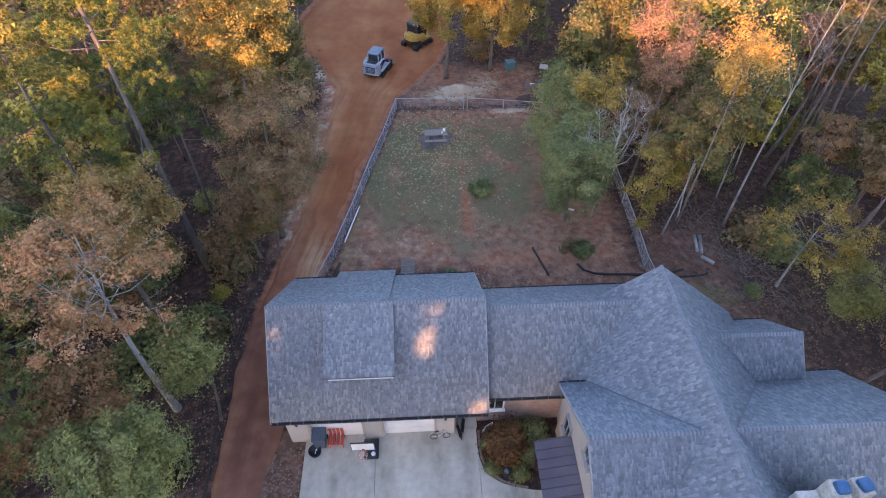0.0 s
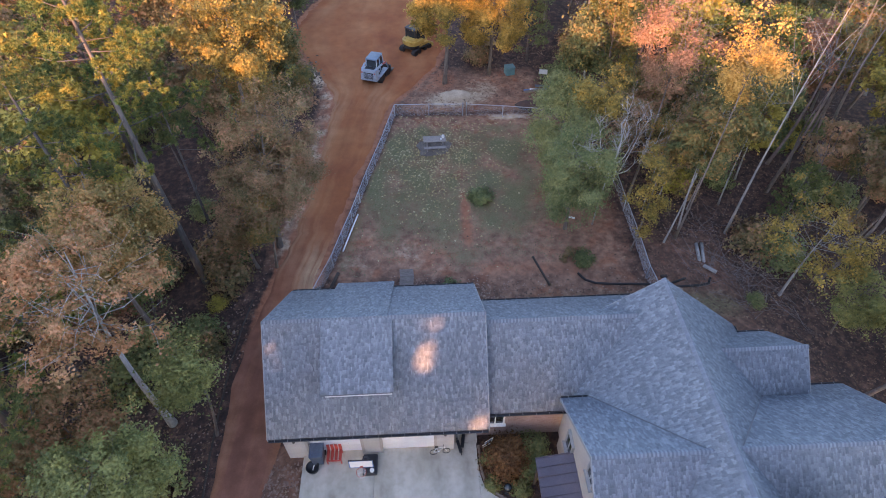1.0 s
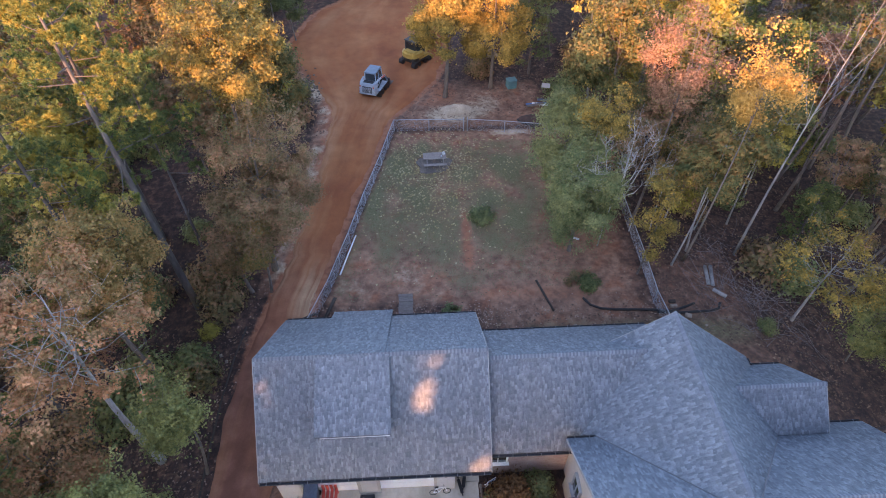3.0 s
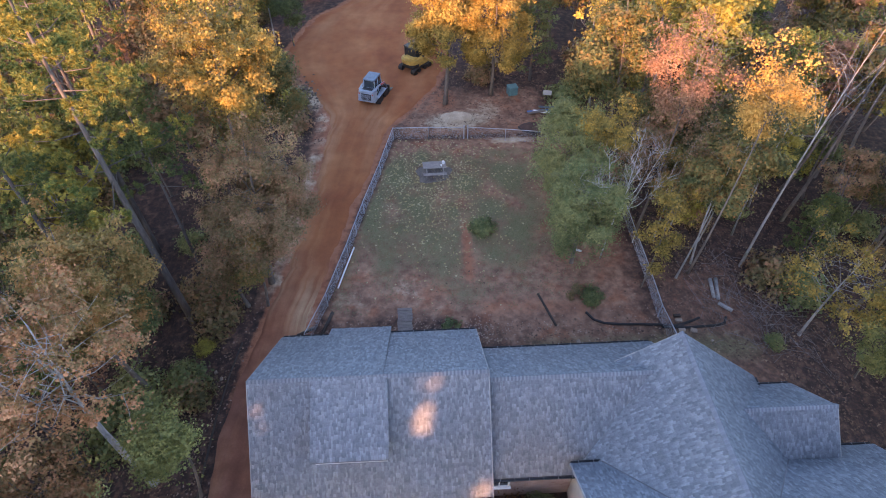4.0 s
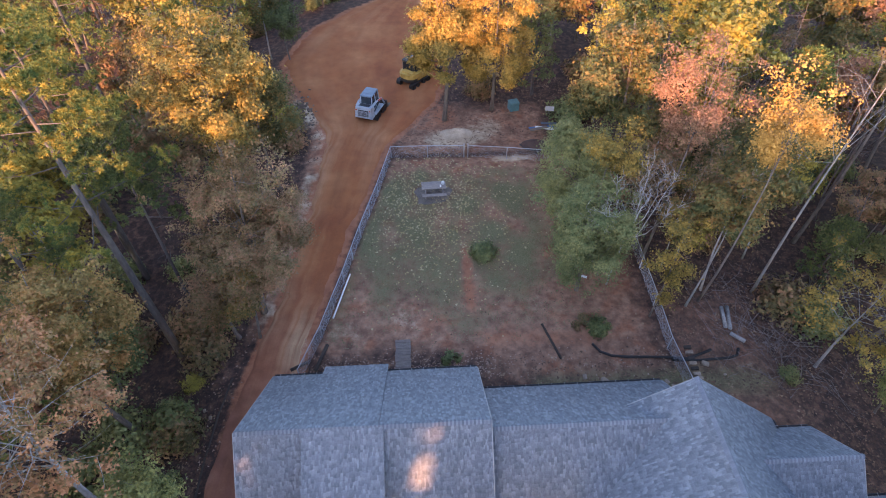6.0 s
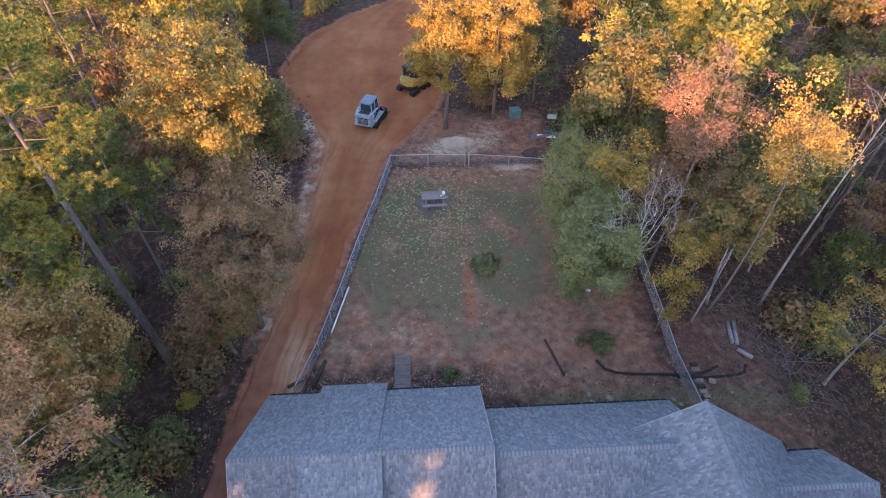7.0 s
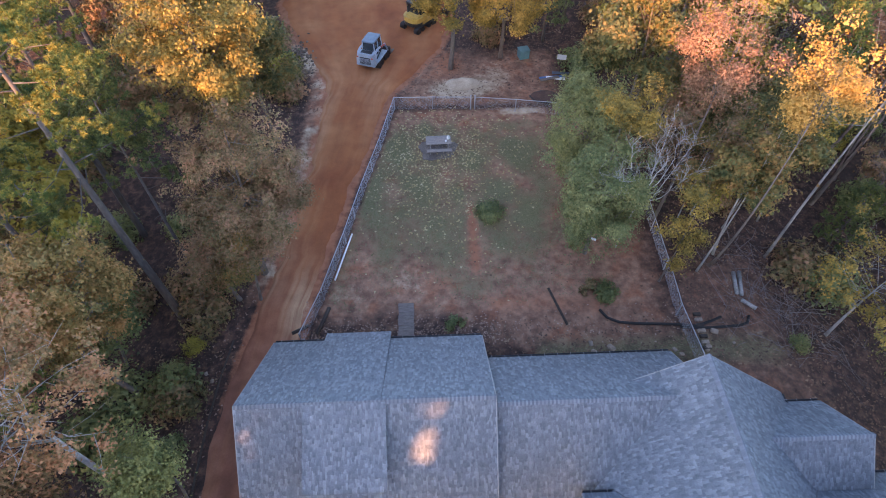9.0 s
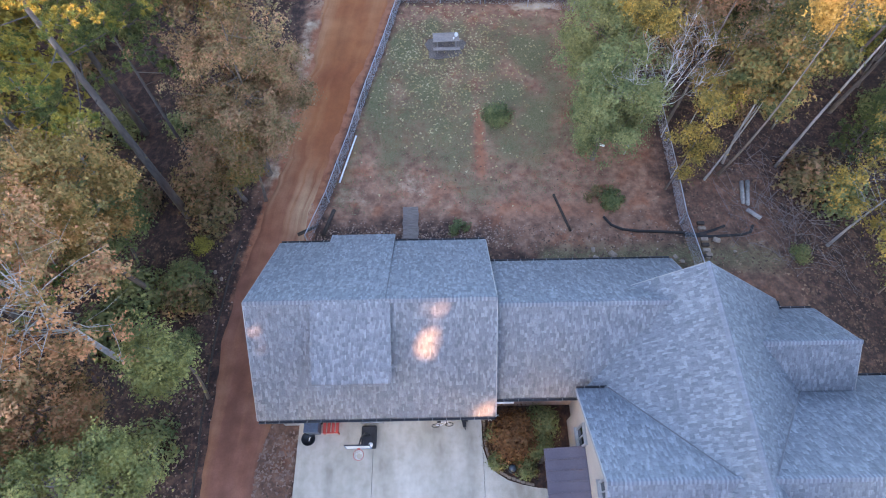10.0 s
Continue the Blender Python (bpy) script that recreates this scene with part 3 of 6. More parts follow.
def shingle_slope(roof, r0, r1, e0, e1, seed):
    """Shingle tabs over the slope from ridge r0-r1 down to eave e0-e1, in courses that lap."""
    r0, r1, e0, e1 = (np.array(p, dtype=float) for p in (r0, r1, e0, e1))
    rng = np.random.default_rng(seed)
    down, along = e0 - r0, r1 - r0
    L, W = np.linalg.norm(down), np.linalg.norm(along)
    d, a = down / L, along / W
    nrm = np.cross(a, d)
    nrm = nrm if nrm[2] > 0 else -nrm
    out, rows = [], int(L / 0.17)
    for k in range(rows):
        s1 = min(L + 0.02, (k + 1) * L / rows)
        s0 = max(0, k * L / rows - 0.12)
        x = -rng.uniform(0, 0.2)
        while x < W:
            w = rng.uniform(0.055, 0.14)
            x0, x1 = max(0, x), min(W, x + w - 0.006)
            x += w
            if x1 - x0 < 0.03:
                continue
            lift, top = rng.uniform(0.006, 0.018), 0.004
            j = rng.uniform(-0.06, 0.05) if k < rows - 1 else 0.0
            p0, p1 = r0 + a * x0 + d * s0 + nrm * top, r0 + a * x1 + d * s0 + nrm * top
            q0, q1 = r0 + a * x0 + d * (s1 + j) + nrm * lift, r0 + a * x1 + d * (s1 + j) + nrm * lift
            out.append((p0, p1, q1, q0, q1 - nrm * lift, q0 - nrm * lift))
    n = len(out)
    V = np.array(out, dtype=np.float32).reshape(-1, 3)
    me = bpy.data.meshes.new("shingles")
    me.vertices.add(6 * n)
    me.vertices.foreach_set("co", V.ravel())
    base = np.arange(n)[:, None] * 6
    idx = np.concatenate([base + np.array([0, 1, 2, 3]), base + np.array([3, 2, 4, 5])], 1).astype(np.int32)
    me.loops.add(8 * n)
    me.loops.foreach_set("vertex_index", idx.ravel())
    me.polygons.add(2 * n)
    me.polygons.foreach_set("loop_start", np.arange(0, 8 * n, 4, dtype=np.int32))
    me.polygons.foreach_set("loop_total", np.full(2 * n, 4, dtype=np.int32))
    me.update()
    me.validate()
    tagged(part("shingles", me, SHINGLE, roof), kind="stuff")


def ridge_caps(roof, p, q, across, drop):
    """Folded cap shingles lapped along a ridge from p to q."""
    p, q = Vector(p), Vector(q)
    n = max(2, round((q - p).length / 0.08))
    step = (q - p) / n
    a = Vector(across)
    me = None
    for i in range(n):
        if me is None:
            g = Geo()
            s, up = step * 1.18, Vector((0, 0, 1))
            lo, hi = up * 0.020, up * 0.045
            w = a * 0.12 - up * drop * 0.13
            w2 = -a * 0.12 - up * drop * 0.13
            g.add([w + lo, lo, w2 + lo, w + s + hi, s + hi, w2 + s + hi, w + s, s + up * 0.01, w2 + s], [(0, 1, 4, 3), (1, 2, 5, 4), (3, 4, 7, 6), (4, 5, 8, 7)])
            me = []
            # along x, dark caps alternate with pale ones to paint the lap shadows
            for m in ((CAP_SHADE, CAP_PALE) if abs(step.x) > 0 else (CAP_MID, CAP_MID)):
                me.append(g.mesh("ridge_cap"))
                me[-1].materials.append(m)
        part("ridge_cap", me[i % 2], CAP_MID, roof, at=Matrix.Translation(p + step * i))


def gutter_run(roof, a, b, out):
    """A gutter along an eave from a to b, with hanger straps; out points away from the wall."""
    a, b, o = Vector(a), Vector(b), Vector(out)
    prof = [(0.0, 0.02), (0.0, -0.10), (0.07, -0.11), (0.12, -0.07), (0.125, 0.0), (0.11, 0.0), (0.105, -0.06), (0.065, -0.09), (0.015, -0.085), (0.015, 0.02)]
    g, n = Geo(), len(prof)
    vs = [p + o * u + Vector((0, 0, v)) for p in (a, b) for u, v in prof]
    g.add(vs, [(i, (i + 1) % n, n + (i + 1) % n, n + i) for i in range(n)] + [tuple(range(n)), tuple(range(n, 2 * n))])
    ob = part("gutter", g, GUTTER, roof, "dark metal gutter with pale straps")
    k = max(2, round((b - a).length / 0.62))
    strap = Geo().box((0, 0, 0), (0.022 if o.y else 0.12, 0.12 if o.y else 0.022, 0.012)).mesh("gutter_strap")
    strap.materials.append(STONE_TRIM)
    for i in range(k):
        part("gutter_strap", strap, STONE_TRIM, roof, at=Matrix.Translation(a.lerp(b, (i + 0.5) / k) + o * 0.07 + Vector((0, 0, 0.012))))
    return ob


def gable(name, axis, ridge, lo, hi, e1, e2, seed, hide=(), gut=(True, True), cap=True):
    """A gable roof. axis 'x': the ridge runs along x at (y, z)=ridge from lo to hi; e1, e2 its eaves as (y, z). 'y' likewise."""
    def P(t, c):
        return (t, c[0], c[1]) if axis == "x" else (c[0], t, c[1])
    g = Geo()
    for e in (e1, e2):
        g.slab([P(lo, ridge), P(hi, ridge), P(hi, e), P(lo, e)], 0.16)
    roof = part("roof", g, DECK, house, "blue-grey asphalt shingle gable roof")
    for i, e in enumerate((e1, e2)):
        if i not in hide:
            shingle_slope(roof, P(lo, ridge), P(hi, ridge), P(lo, e), P(hi, e), seed + i)
        if gut[i]:
            s = 1 if e[0] > ridge[0] else -1
            gutter_run(roof, P(lo + 0.03, (e[0], e[1] - 0.03)), P(hi - 0.03, (e[0], e[1] - 0.03)), (0, s, 0) if axis == "x" else (s, 0, 0))
        # rake boards
        for t, o in ((lo, -0.02), (hi, 0.02)):
            b = Geo()
            k = Vector(P(t + o, ridge)), Vector(P(t + o, e))
            n = Vector((0.02, 0, 0)) if axis == "x" else Vector((0, 0.02, 0))
            dz = Vector((0, 0, 0.18))
            b.add([k[0] - n, k[1] - n, k[1] - n - dz, k[0] - n - dz, k[0] + n, k[1] + n, k[1] + n - dz, k[0] + n - dz],
                  [(0, 1, 2, 3), (7, 6, 5, 4), (0, 4, 5, 1), (1, 5, 6, 2), (2, 6, 7, 3), (3, 7, 4, 0)])
            part("rake_board", b, STONE_TRIM, roof)
    if cap:
        dr = abs((ridge[1] - e1[1]) / (ridge[0] - e1[0]))
        ridge_caps(roof, P(lo, (ridge[0], ridge[1] + 0.045)), P(hi, (ridge[0], ridge[1] + 0.045)), (0, 1, 0) if axis == "x" else (1, 0, 0), dr)
    return roof


gable("garage", "x", (16.65, 6.72), -8.18, 2.12, (12.82, 2.78), (21.52, 3.02), 10)
gable("centre", "x", (16.64, 6.06), 2.16, 11.2, (13.55, 2.85), (20.25, 3.02), 20)
roof_main = gable("main", "y", (10.8, 7.2), 1.0, 17.85, (5.9, 3.05), (15.62, 3.15), 30, gut=(False, True))
gable("wing", "x", (9.65, 6.65), 5.5, 10.78, (13.65, 3.88), (5.4, 3.7), 40, gut=(True, False))
gable("east", "x", (9.6, 6.85), 10.82, 19.6, (14.2, 3.02), (5.0, 3.02), 50, gut=(True, False))
gable("small", "x", (15.05, 5.2), 12.6, 17.3, (17.45, 3.02), (13.4, 3.7), 60, gut=(True, False))

# dark strips where the roofs meet, standing in for the valleys' shadow lines
for a, b in (((6.86, 13.68, 3.86), (10.12, 9.68, 6.62)), ((11.25, 9.63, 6.82), (15.3, 13.72, 3.42))):
    part("valley_flashing", Geo().tube([a, b], 0.045, 6), DECK, roof_main, "dark strip painting the valley's shadow line")

# shed dormer on the garage's front slope, and the lower step in its back slope
D0, D1 = -5.47, -2.22
dorm = part("dormer", Geo().slab([(D0, 16.66, 6.76), (D1, 16.66, 6.76), (D1, 13.7, 5.06), (D0, 13.7, 5.06)], 0.12), DECK, house, "shed dormer with white fascia")
shingle_slope(dorm, (D0, 16.66, 6.765), (D1, 16.66, 6.765), (D0, 13.68, 5.05), (D1, 13.68, 5.05), 71)
part("fascia", Geo().box(((D0 + D1) / 2 + 0.05, 13.79, 4.83), (D1 - D0 - 0.25, 0.035, 0.22)), WHITE, dorm, "white fascia board")
for x in (D0 + 0.16, D1 - 0.16):
    g = Geo()
    g.add([(x - 0.04, 14.2, 4.0), (x - 0.04, 16.4, 6.5), (x - 0.04, 14.2, 5.2), (x + 0.04, 14.2, 4.0), (x + 0.04, 16.4, 6.5), (x + 0.04, 14.2, 5.2)], [(0, 1, 2), (5, 4, 3), (0, 3, 4, 1), (1, 4, 5, 2), (2, 5, 3, 0)])
    part("dormer_cheek", g, SIDING, dorm)
part("dormer_front", Geo().box(((D0 + D1) / 2, 14.2, 4.6), (D1 - D0 - 0.3, 0.1, 1.1)), SIDING, dorm)
step_roof = part("roof_step", Geo().slab([(-5.6, 16.66, 6.76), (-2.4, 16.66, 6.76), (-2.4, 21.88, 3.08), (-5.6, 21.88, 3.08)], 0.12), DECK, house, "lower step of the back roof slope")
shingle_slope(step_roof, (-5.6, 16.66, 6.765), (-2.4, 16.66, 6.765), (-5.6, 21.9, 3.07), (-2.4, 21.9, 3.07), 73)


def wall_block(name, x0, x1, y0, y1, z1, material, label, gables=()):
    """Four walls as a hollow shell, open above under the roof."""
    t = 0.2
    g = Geo()
    g.box(((x0 + x1) / 2, y0 + t / 2, z1 / 2 - 0.2), (x1 - x0, t, z1 + 0.4))
    g.box(((x0 + x1) / 2, y1 - t / 2, z1 / 2 - 0.2), (x1 - x0, t, z1 + 0.4))
    g.box((x0 + t / 2, (y0 + y1) / 2, z1 / 2 - 0.2), (t, y1 - y0 - 2 * t, z1 + 0.4))
    g.box((x1 - t / 2, (y0 + y1) / 2, z1 / 2 - 0.2), (t, y1 - y0 - 2 * t, z1 + 0.4))
    for kind_, at, c0, c1, peak, pz in gables:
        if kind_ == "x":
            vs = [(at + o, c, z) for o in (0, t) for c, z in ((c0, z1), (c1, z1), (peak, pz))]
        else:
            vs = [(c, at + o, z) for o in (0, t) for c, z in ((c0, z1), (c1, z1), (peak, pz))]
        g.add(vs, [(0, 1, 2), (5, 4, 3), (0, 3, 4, 1), (1, 4, 5, 2), (2, 5, 3, 0)])
    return part(name, g, material, house, label)


# garage front: pillars and lintel leave two door openings
gw = Geo()
FY = 13.22
for x0, x1 in ((-7.78, -6.72), (-3.98, -3.12), (-0.38, 0.52)):
    gw.box(((x0 + x1) / 2, FY + 0.12, 1.25), (x1 - x0, 0.24, 2.9))
gw.box((-3.63, FY + 0.12, 2.93), (8.3, 0.24, 0.5))
gw.box((-3.03, 21.0, 1.3), (9.5, 0.24, 3.1))
gw.box((-7.66, 17.16, 1.3), (0.24, 7.4, 3.1))
gw.box((0.4, 17.16, 1.3), (0.24, 7.4, 3.1))
for x in (-7.78, 0.28):
    gw.add([(x + o, c, z) for o in (0, 0.24) for c, z in ((13.5, 2.85), (21.0, 2.85), (16.65, 6.5))], [(0, 1, 2), (5, 4, 3), (0, 3, 4, 1), (1, 4, 5, 2), (2, 5, 3, 0)])
part("wall", gw, GREYWALL, house, "pale grey garage wall with pillars between the doors")
for x0, x1 in ((-6.72, -3.98), (-3.12, -0.38)):
    d = part("garage_door", Geo().box(((x0 + x1) / 2, FY + 0.2, 1.3), (x1 - x0, 0.06, 2.7)), DOORWHITE, house, "white sectional garage door")
    for k in range(4):
        for i in range(4):
            w = (x1 - x0) / 4
            part("door_panel", Geo().box((x0 + w * (i + 0.5), FY + 0.165, 0.36 + 0.64 * k), (w - 0.12, 0.02, 0.5), bev=0.008), DOORWHITE, d)
    for x in (x0 + 0.03, x1 - 0.03):
        part("door_trim", Geo().box((x, FY + 0.02, 1.3), (0.14, 0.1, 2.64)), STONE_TRIM, d)
wall_block("wall", 1.75, 11.0, 13.95, 19.9, 2.9, BRICK, "red brick wall")
wall_block("wall", 6.0, 15.3, 1.4, 17.5, 3.0, SIDING, "beige sided wall", [("y", 17.3, 6.0, 15.3, 10.8, 6.9)])
wall_block("wall", 5.78, 10.6, 5.9, 13.2, 3.9, SIDING, "beige gable wall", [("x", 5.78, 5.9, 13.2, 9.65, 6.4)])
wall_block("wall", 10.9, 19.2, 5.4, 13.8, 2.95, SIDING, "beige sided wall", [("x", 19.0, 5.4, 13.8, 9.6, 6.5)])
wall_block("wall", 12.6, 16.95, 13.2, 17.1, 3.0, SIDING, "beige sided wall", [("x", 16.75, 13.4, 17.1, 15.05, 4.9)])

# porch roof of standing-seam metal on the wing's west side
porch = part("porch_roof", Geo().slab([(4.12, 4.5, 2.42), (6.0, 4.5, 2.95), (6.0, 11.5, 2.95), (4.12, 11.5, 2.42)], 0.1), BROWN_METAL, house, "brown standing-seam metal porch roof")
seam = Geo().add([(0, -0.018, 0), (0, 0.018, 0), (1.9, 0.018, 0.535), (1.9, -0.018, 0.535), (0, -0.018, 0.05), (0, 0.018, 0.05), (1.9, 0.018, 0.585), (1.9, -0.018, 0.585)],
                 [(0, 3, 2, 1), (4, 5, 6, 7), (0, 1, 5, 4), (1, 2, 6, 5), (2, 3, 7, 6), (3, 0, 4, 7)]).mesh("seam")
seam.materials.append(BROWN_METAL)
for i in range(17):
    part("seam", seam, BROWN_METAL, porch, at=Matrix.Translation((4.11, 4.52 + 0.435 * i, 2.42)))
for y in (11.3, 8.4):
    part("porch_post", Geo().box((4.3, y, 1.15), (0.14, 0.14, 2.5), bev=0.01), DARKWOOD, house)


def window(parent, c, w, h, axis, rows=2, cols=2):
    """A white window with panes; axis is the wall's outward normal: -y or -x."""
    turn = Matrix.Identity(4) if axis == "-y" else pose(0, 0, 0, 0, 0, -90)
    at = Matrix.Translation(c) @ turn
    win = part("window", Geo().box((0, 0.05, 0), (w, 0.06, h)), STONE_TRIM, parent, "white-framed window", at=at)
    fr = Geo()
    for x in (-w / 2 + 0.04, w / 2 - 0.04):
        fr.box((x, -0.02, 0), (0.08, 0.1, h))
    for z in (-h / 2 + 0.04, h / 2 - 0.04):
        fr.box((0, -0.02, z), (w - 0.16, 0.1, 0.08))
    for i in range(1, cols):
        fr.box((-w / 2 + w * i / cols, -0.01, 0), (0.04, 0.06, h - 0.16))
    part("window_frame", fr, WHITE if axis == "-y" else STONE_TRIM, win)
    for i in range(cols):
        for j in range(rows):
            part("pane", Geo().box((-w / 2 + w * (i + 0.5) / cols, 0.005, -h / 2 + h * (j + 0.5) / rows), (w / cols - 0.07, 0.02, h / rows - 0.04)), GLASS, win)
    part("window_sill", Geo().box((0, -0.06, -h / 2 - 0.03), (w + 0.14, 0.16, 0.06)), WHITE if axis == "-y" else STONE_TRIM, win)


window(house, (2.6, 13.9, 1.65), 0.95, 1.1, "-y")
window(house, (5.72, 11.9, 2.75), 0.9, 1.3, "-x")
window(house, (5.72, 9.5, 5.2), 0.8, 0.9, "-x", 1, 2)


def lantern(x):
    l = part("wall_lantern", Geo().lathe((x, FY - 0.12, 1.75), [(0.02, 0.34), (0.1, 0.28), (0.085, 0.26), (0.07, 0.04), (0.03, 0.0)], 8), BLACK, house, "black wall lantern")
    part("lantern_arm", Geo().tube([(x, FY, 1.95), (x, FY - 0.06, 2.05), (x, FY - 0.12, 2.08)], 0.015, 6), BLACK, l)


lantern(-7.2)
lantern(0.08)

# paired chimney tops wrapped in cream stucco with blue covers
for i, (x, y) in enumerate(((13.5, 6.95), (14.35, 7.0))):
    ch = part("chimney", Geo().box((x, y, 6.0), (0.62, 0.66, 3.3), pose(0, 0, 0, 0, 0, 9 * i - 5), bev=0.07), STUCCO, house, "cream chimney stack with a blue plastic cover")
    g = Geo().box((x + 0.02, y + 0.0, 7.72), (0.46, 0.46, 0.3), pose(0, 0, 0, 6, -5, 12 * i), bev=0.09)
    part("cover", g, surface("dark_blue_plastic", (0.025, 0.075, 0.17), (0.045, 0.12, 0.24), 3, 30, 0.4, bump=0.15), ch, "blue plastic cover")
part("chimney_shoulder", Geo().box((12.75, 6.85, 5.6), (0.8, 0.7, 2.6), bev=0.05), STUCCO, house)

# ---- trees ----
def limbs_of(rng, h, cz, cr, ch, tr, n, lean, top):
    """A trunk with limbs that end in the crown; returns the wood and the limbs' points."""
    g, tips = Geo(), []
    bend = rng.normal(0, 0.035 * h, 2)
    def axis(t):
        return Vector((lean[0] * t + bend[0] * math.sin(3.1 * t), lean[1] * t + bend[1] * math.sin(3.1 * t), -0.3 + (h * top + 0.3) * t))
    g.tube([axis(i / 9) for i in range(10)], [tr * (1.35 if i == 0 else 1.0) * (1 - 0.95 * i / 9) for i in range(10)], 8)
    for i in range(n):
        t0 = min(0.93, max(0.12, (cz - ch * rng.uniform(0.2, 1.05)) / (h * top)))
        t0 = t0 + (0.93 - t0) * rng.uniform(0, 1) ** 1.2
        a = axis(t0)
        az, r = rng.uniform(0, 6.283), cr * rng.uniform(0.55, 1.0)
        zz = cz + ch * rng.uniform(-0.5, 0.95)
        r *= math.sqrt(max(0.12, 1 - ((zz - cz) / (ch * 1.05)) ** 2))
        e = Vector((lean[0] * zz / h + r * math.cos(az), lean[1] * zz / h + r * math.sin(az), max(zz, a.z + 0.25 * r)))
        k = Vector(rng.normal(0, 0.1 * r, 3))
        pts = [a, a.lerp(e, 0.35) + Vector((0, 0, -0.05 * r)) + k, a.lerp(e, 0.7) + k * 0.6, e]
        r0 = tr * (1 - 0.8 * t0) * 0.32
        g.tube(pts, [r0, r0 * 0.7, r0 * 0.42, r0 * 0.12], 5)
        tips += [pts[2], e]
        for q in range(3):
            b = a.lerp(e, rng.uniform(0.35, 0.85)) + k * 0.5
            f = b + Vector(rng.normal(0, 0.3 * r + 0.2, 3)) + Vector((0, 0, 0.2 * r))
            g.tube([b, b.lerp(f, 0.5) + Vector(rng.normal(0, 0.06, 3)), f], [r0 * 0.38, r0 * 0.22, r0 * 0.07], 4)
            tips.append(f)
    return g, tips


def broadleaf(name, label, at, h, cz, cr, ch, leaves, bark, seed, count=5000, size=0.17, tr=0.17, lean=(0, 0), limbs=14, clump=0.33, top=0.97, boughs=0, group=""):
    rng = np.random.default_rng(seed)
    root = thing(name, label, "tree", at, group)
    wood, tips = limbs_of(rng, h, cz, cr, ch, tr, limbs, lean, top)
    part("trunk", wood, bark, root, smooth=True)
    if count:
        # boughs carry clumps, clumps carry leaves
        nb = boughs or max(8, int(4.6 * cr + ch))
        q = rng.normal(size=(nb, 3))
        q /= np.linalg.norm(q, axis=1)[:, None]
        T = np.array([tuple(p) for p in tips])
        mid = np.array([lean[0] * cz / h, lean[1] * cz / h, cz])
        B = mid + q * (rng.uniform(0.35, 0.95, nb) ** 0.7)[:, None] * np.array([cr, cr, ch]) * 0.86
        rb = ((0.14 * cr + 0.25) if boughs else (0.24 * cr + 0.25)) * rng.uniform(0.55, 1.25, nb)
        k = max(10, count // 55)
        bi = rng.choice(nb, k, p=rb ** 2 / (rb ** 2).sum())
        e = rng.normal(size=(k, 3)) + (B[bi] - mid) / np.linalg.norm(B[bi] - mid, axis=1)[:, None] * 0.7 + np.array([0, 0, 0.35])
        e /= np.linalg.norm(e, axis=1)[:, None]
        C = B[bi] + e * (rb[bi] * rng.uniform(0.45, 1.1, k))[:, None] * np.array([1, 1, 0.75])
        use = rng.uniform(size=k) < 0.22
        pick = T[rng.integers(0, len(T), use.sum())]
        C[use] = pick + rng.normal(0, 0.12, (use.sum(), 3))
        w = rng.uniform(0.3, 1.7, k)
        own = rng.choice(k, count, p=w / w.sum())
        s = clump * rng.uniform(0.5, 1.3, k)
        P = C[own] + rng.normal(size=(count, 3)) * (s[own, None] * np.array([1, 1, 0.6]))
        O = (P - C[own]) / clump * 0.5 + e[own] * 0.8 + (C[own] - mid) / cr * 0.4
        part("crown", leaves_mesh("crown", P, size, rng, O), leaves, root)
    return root


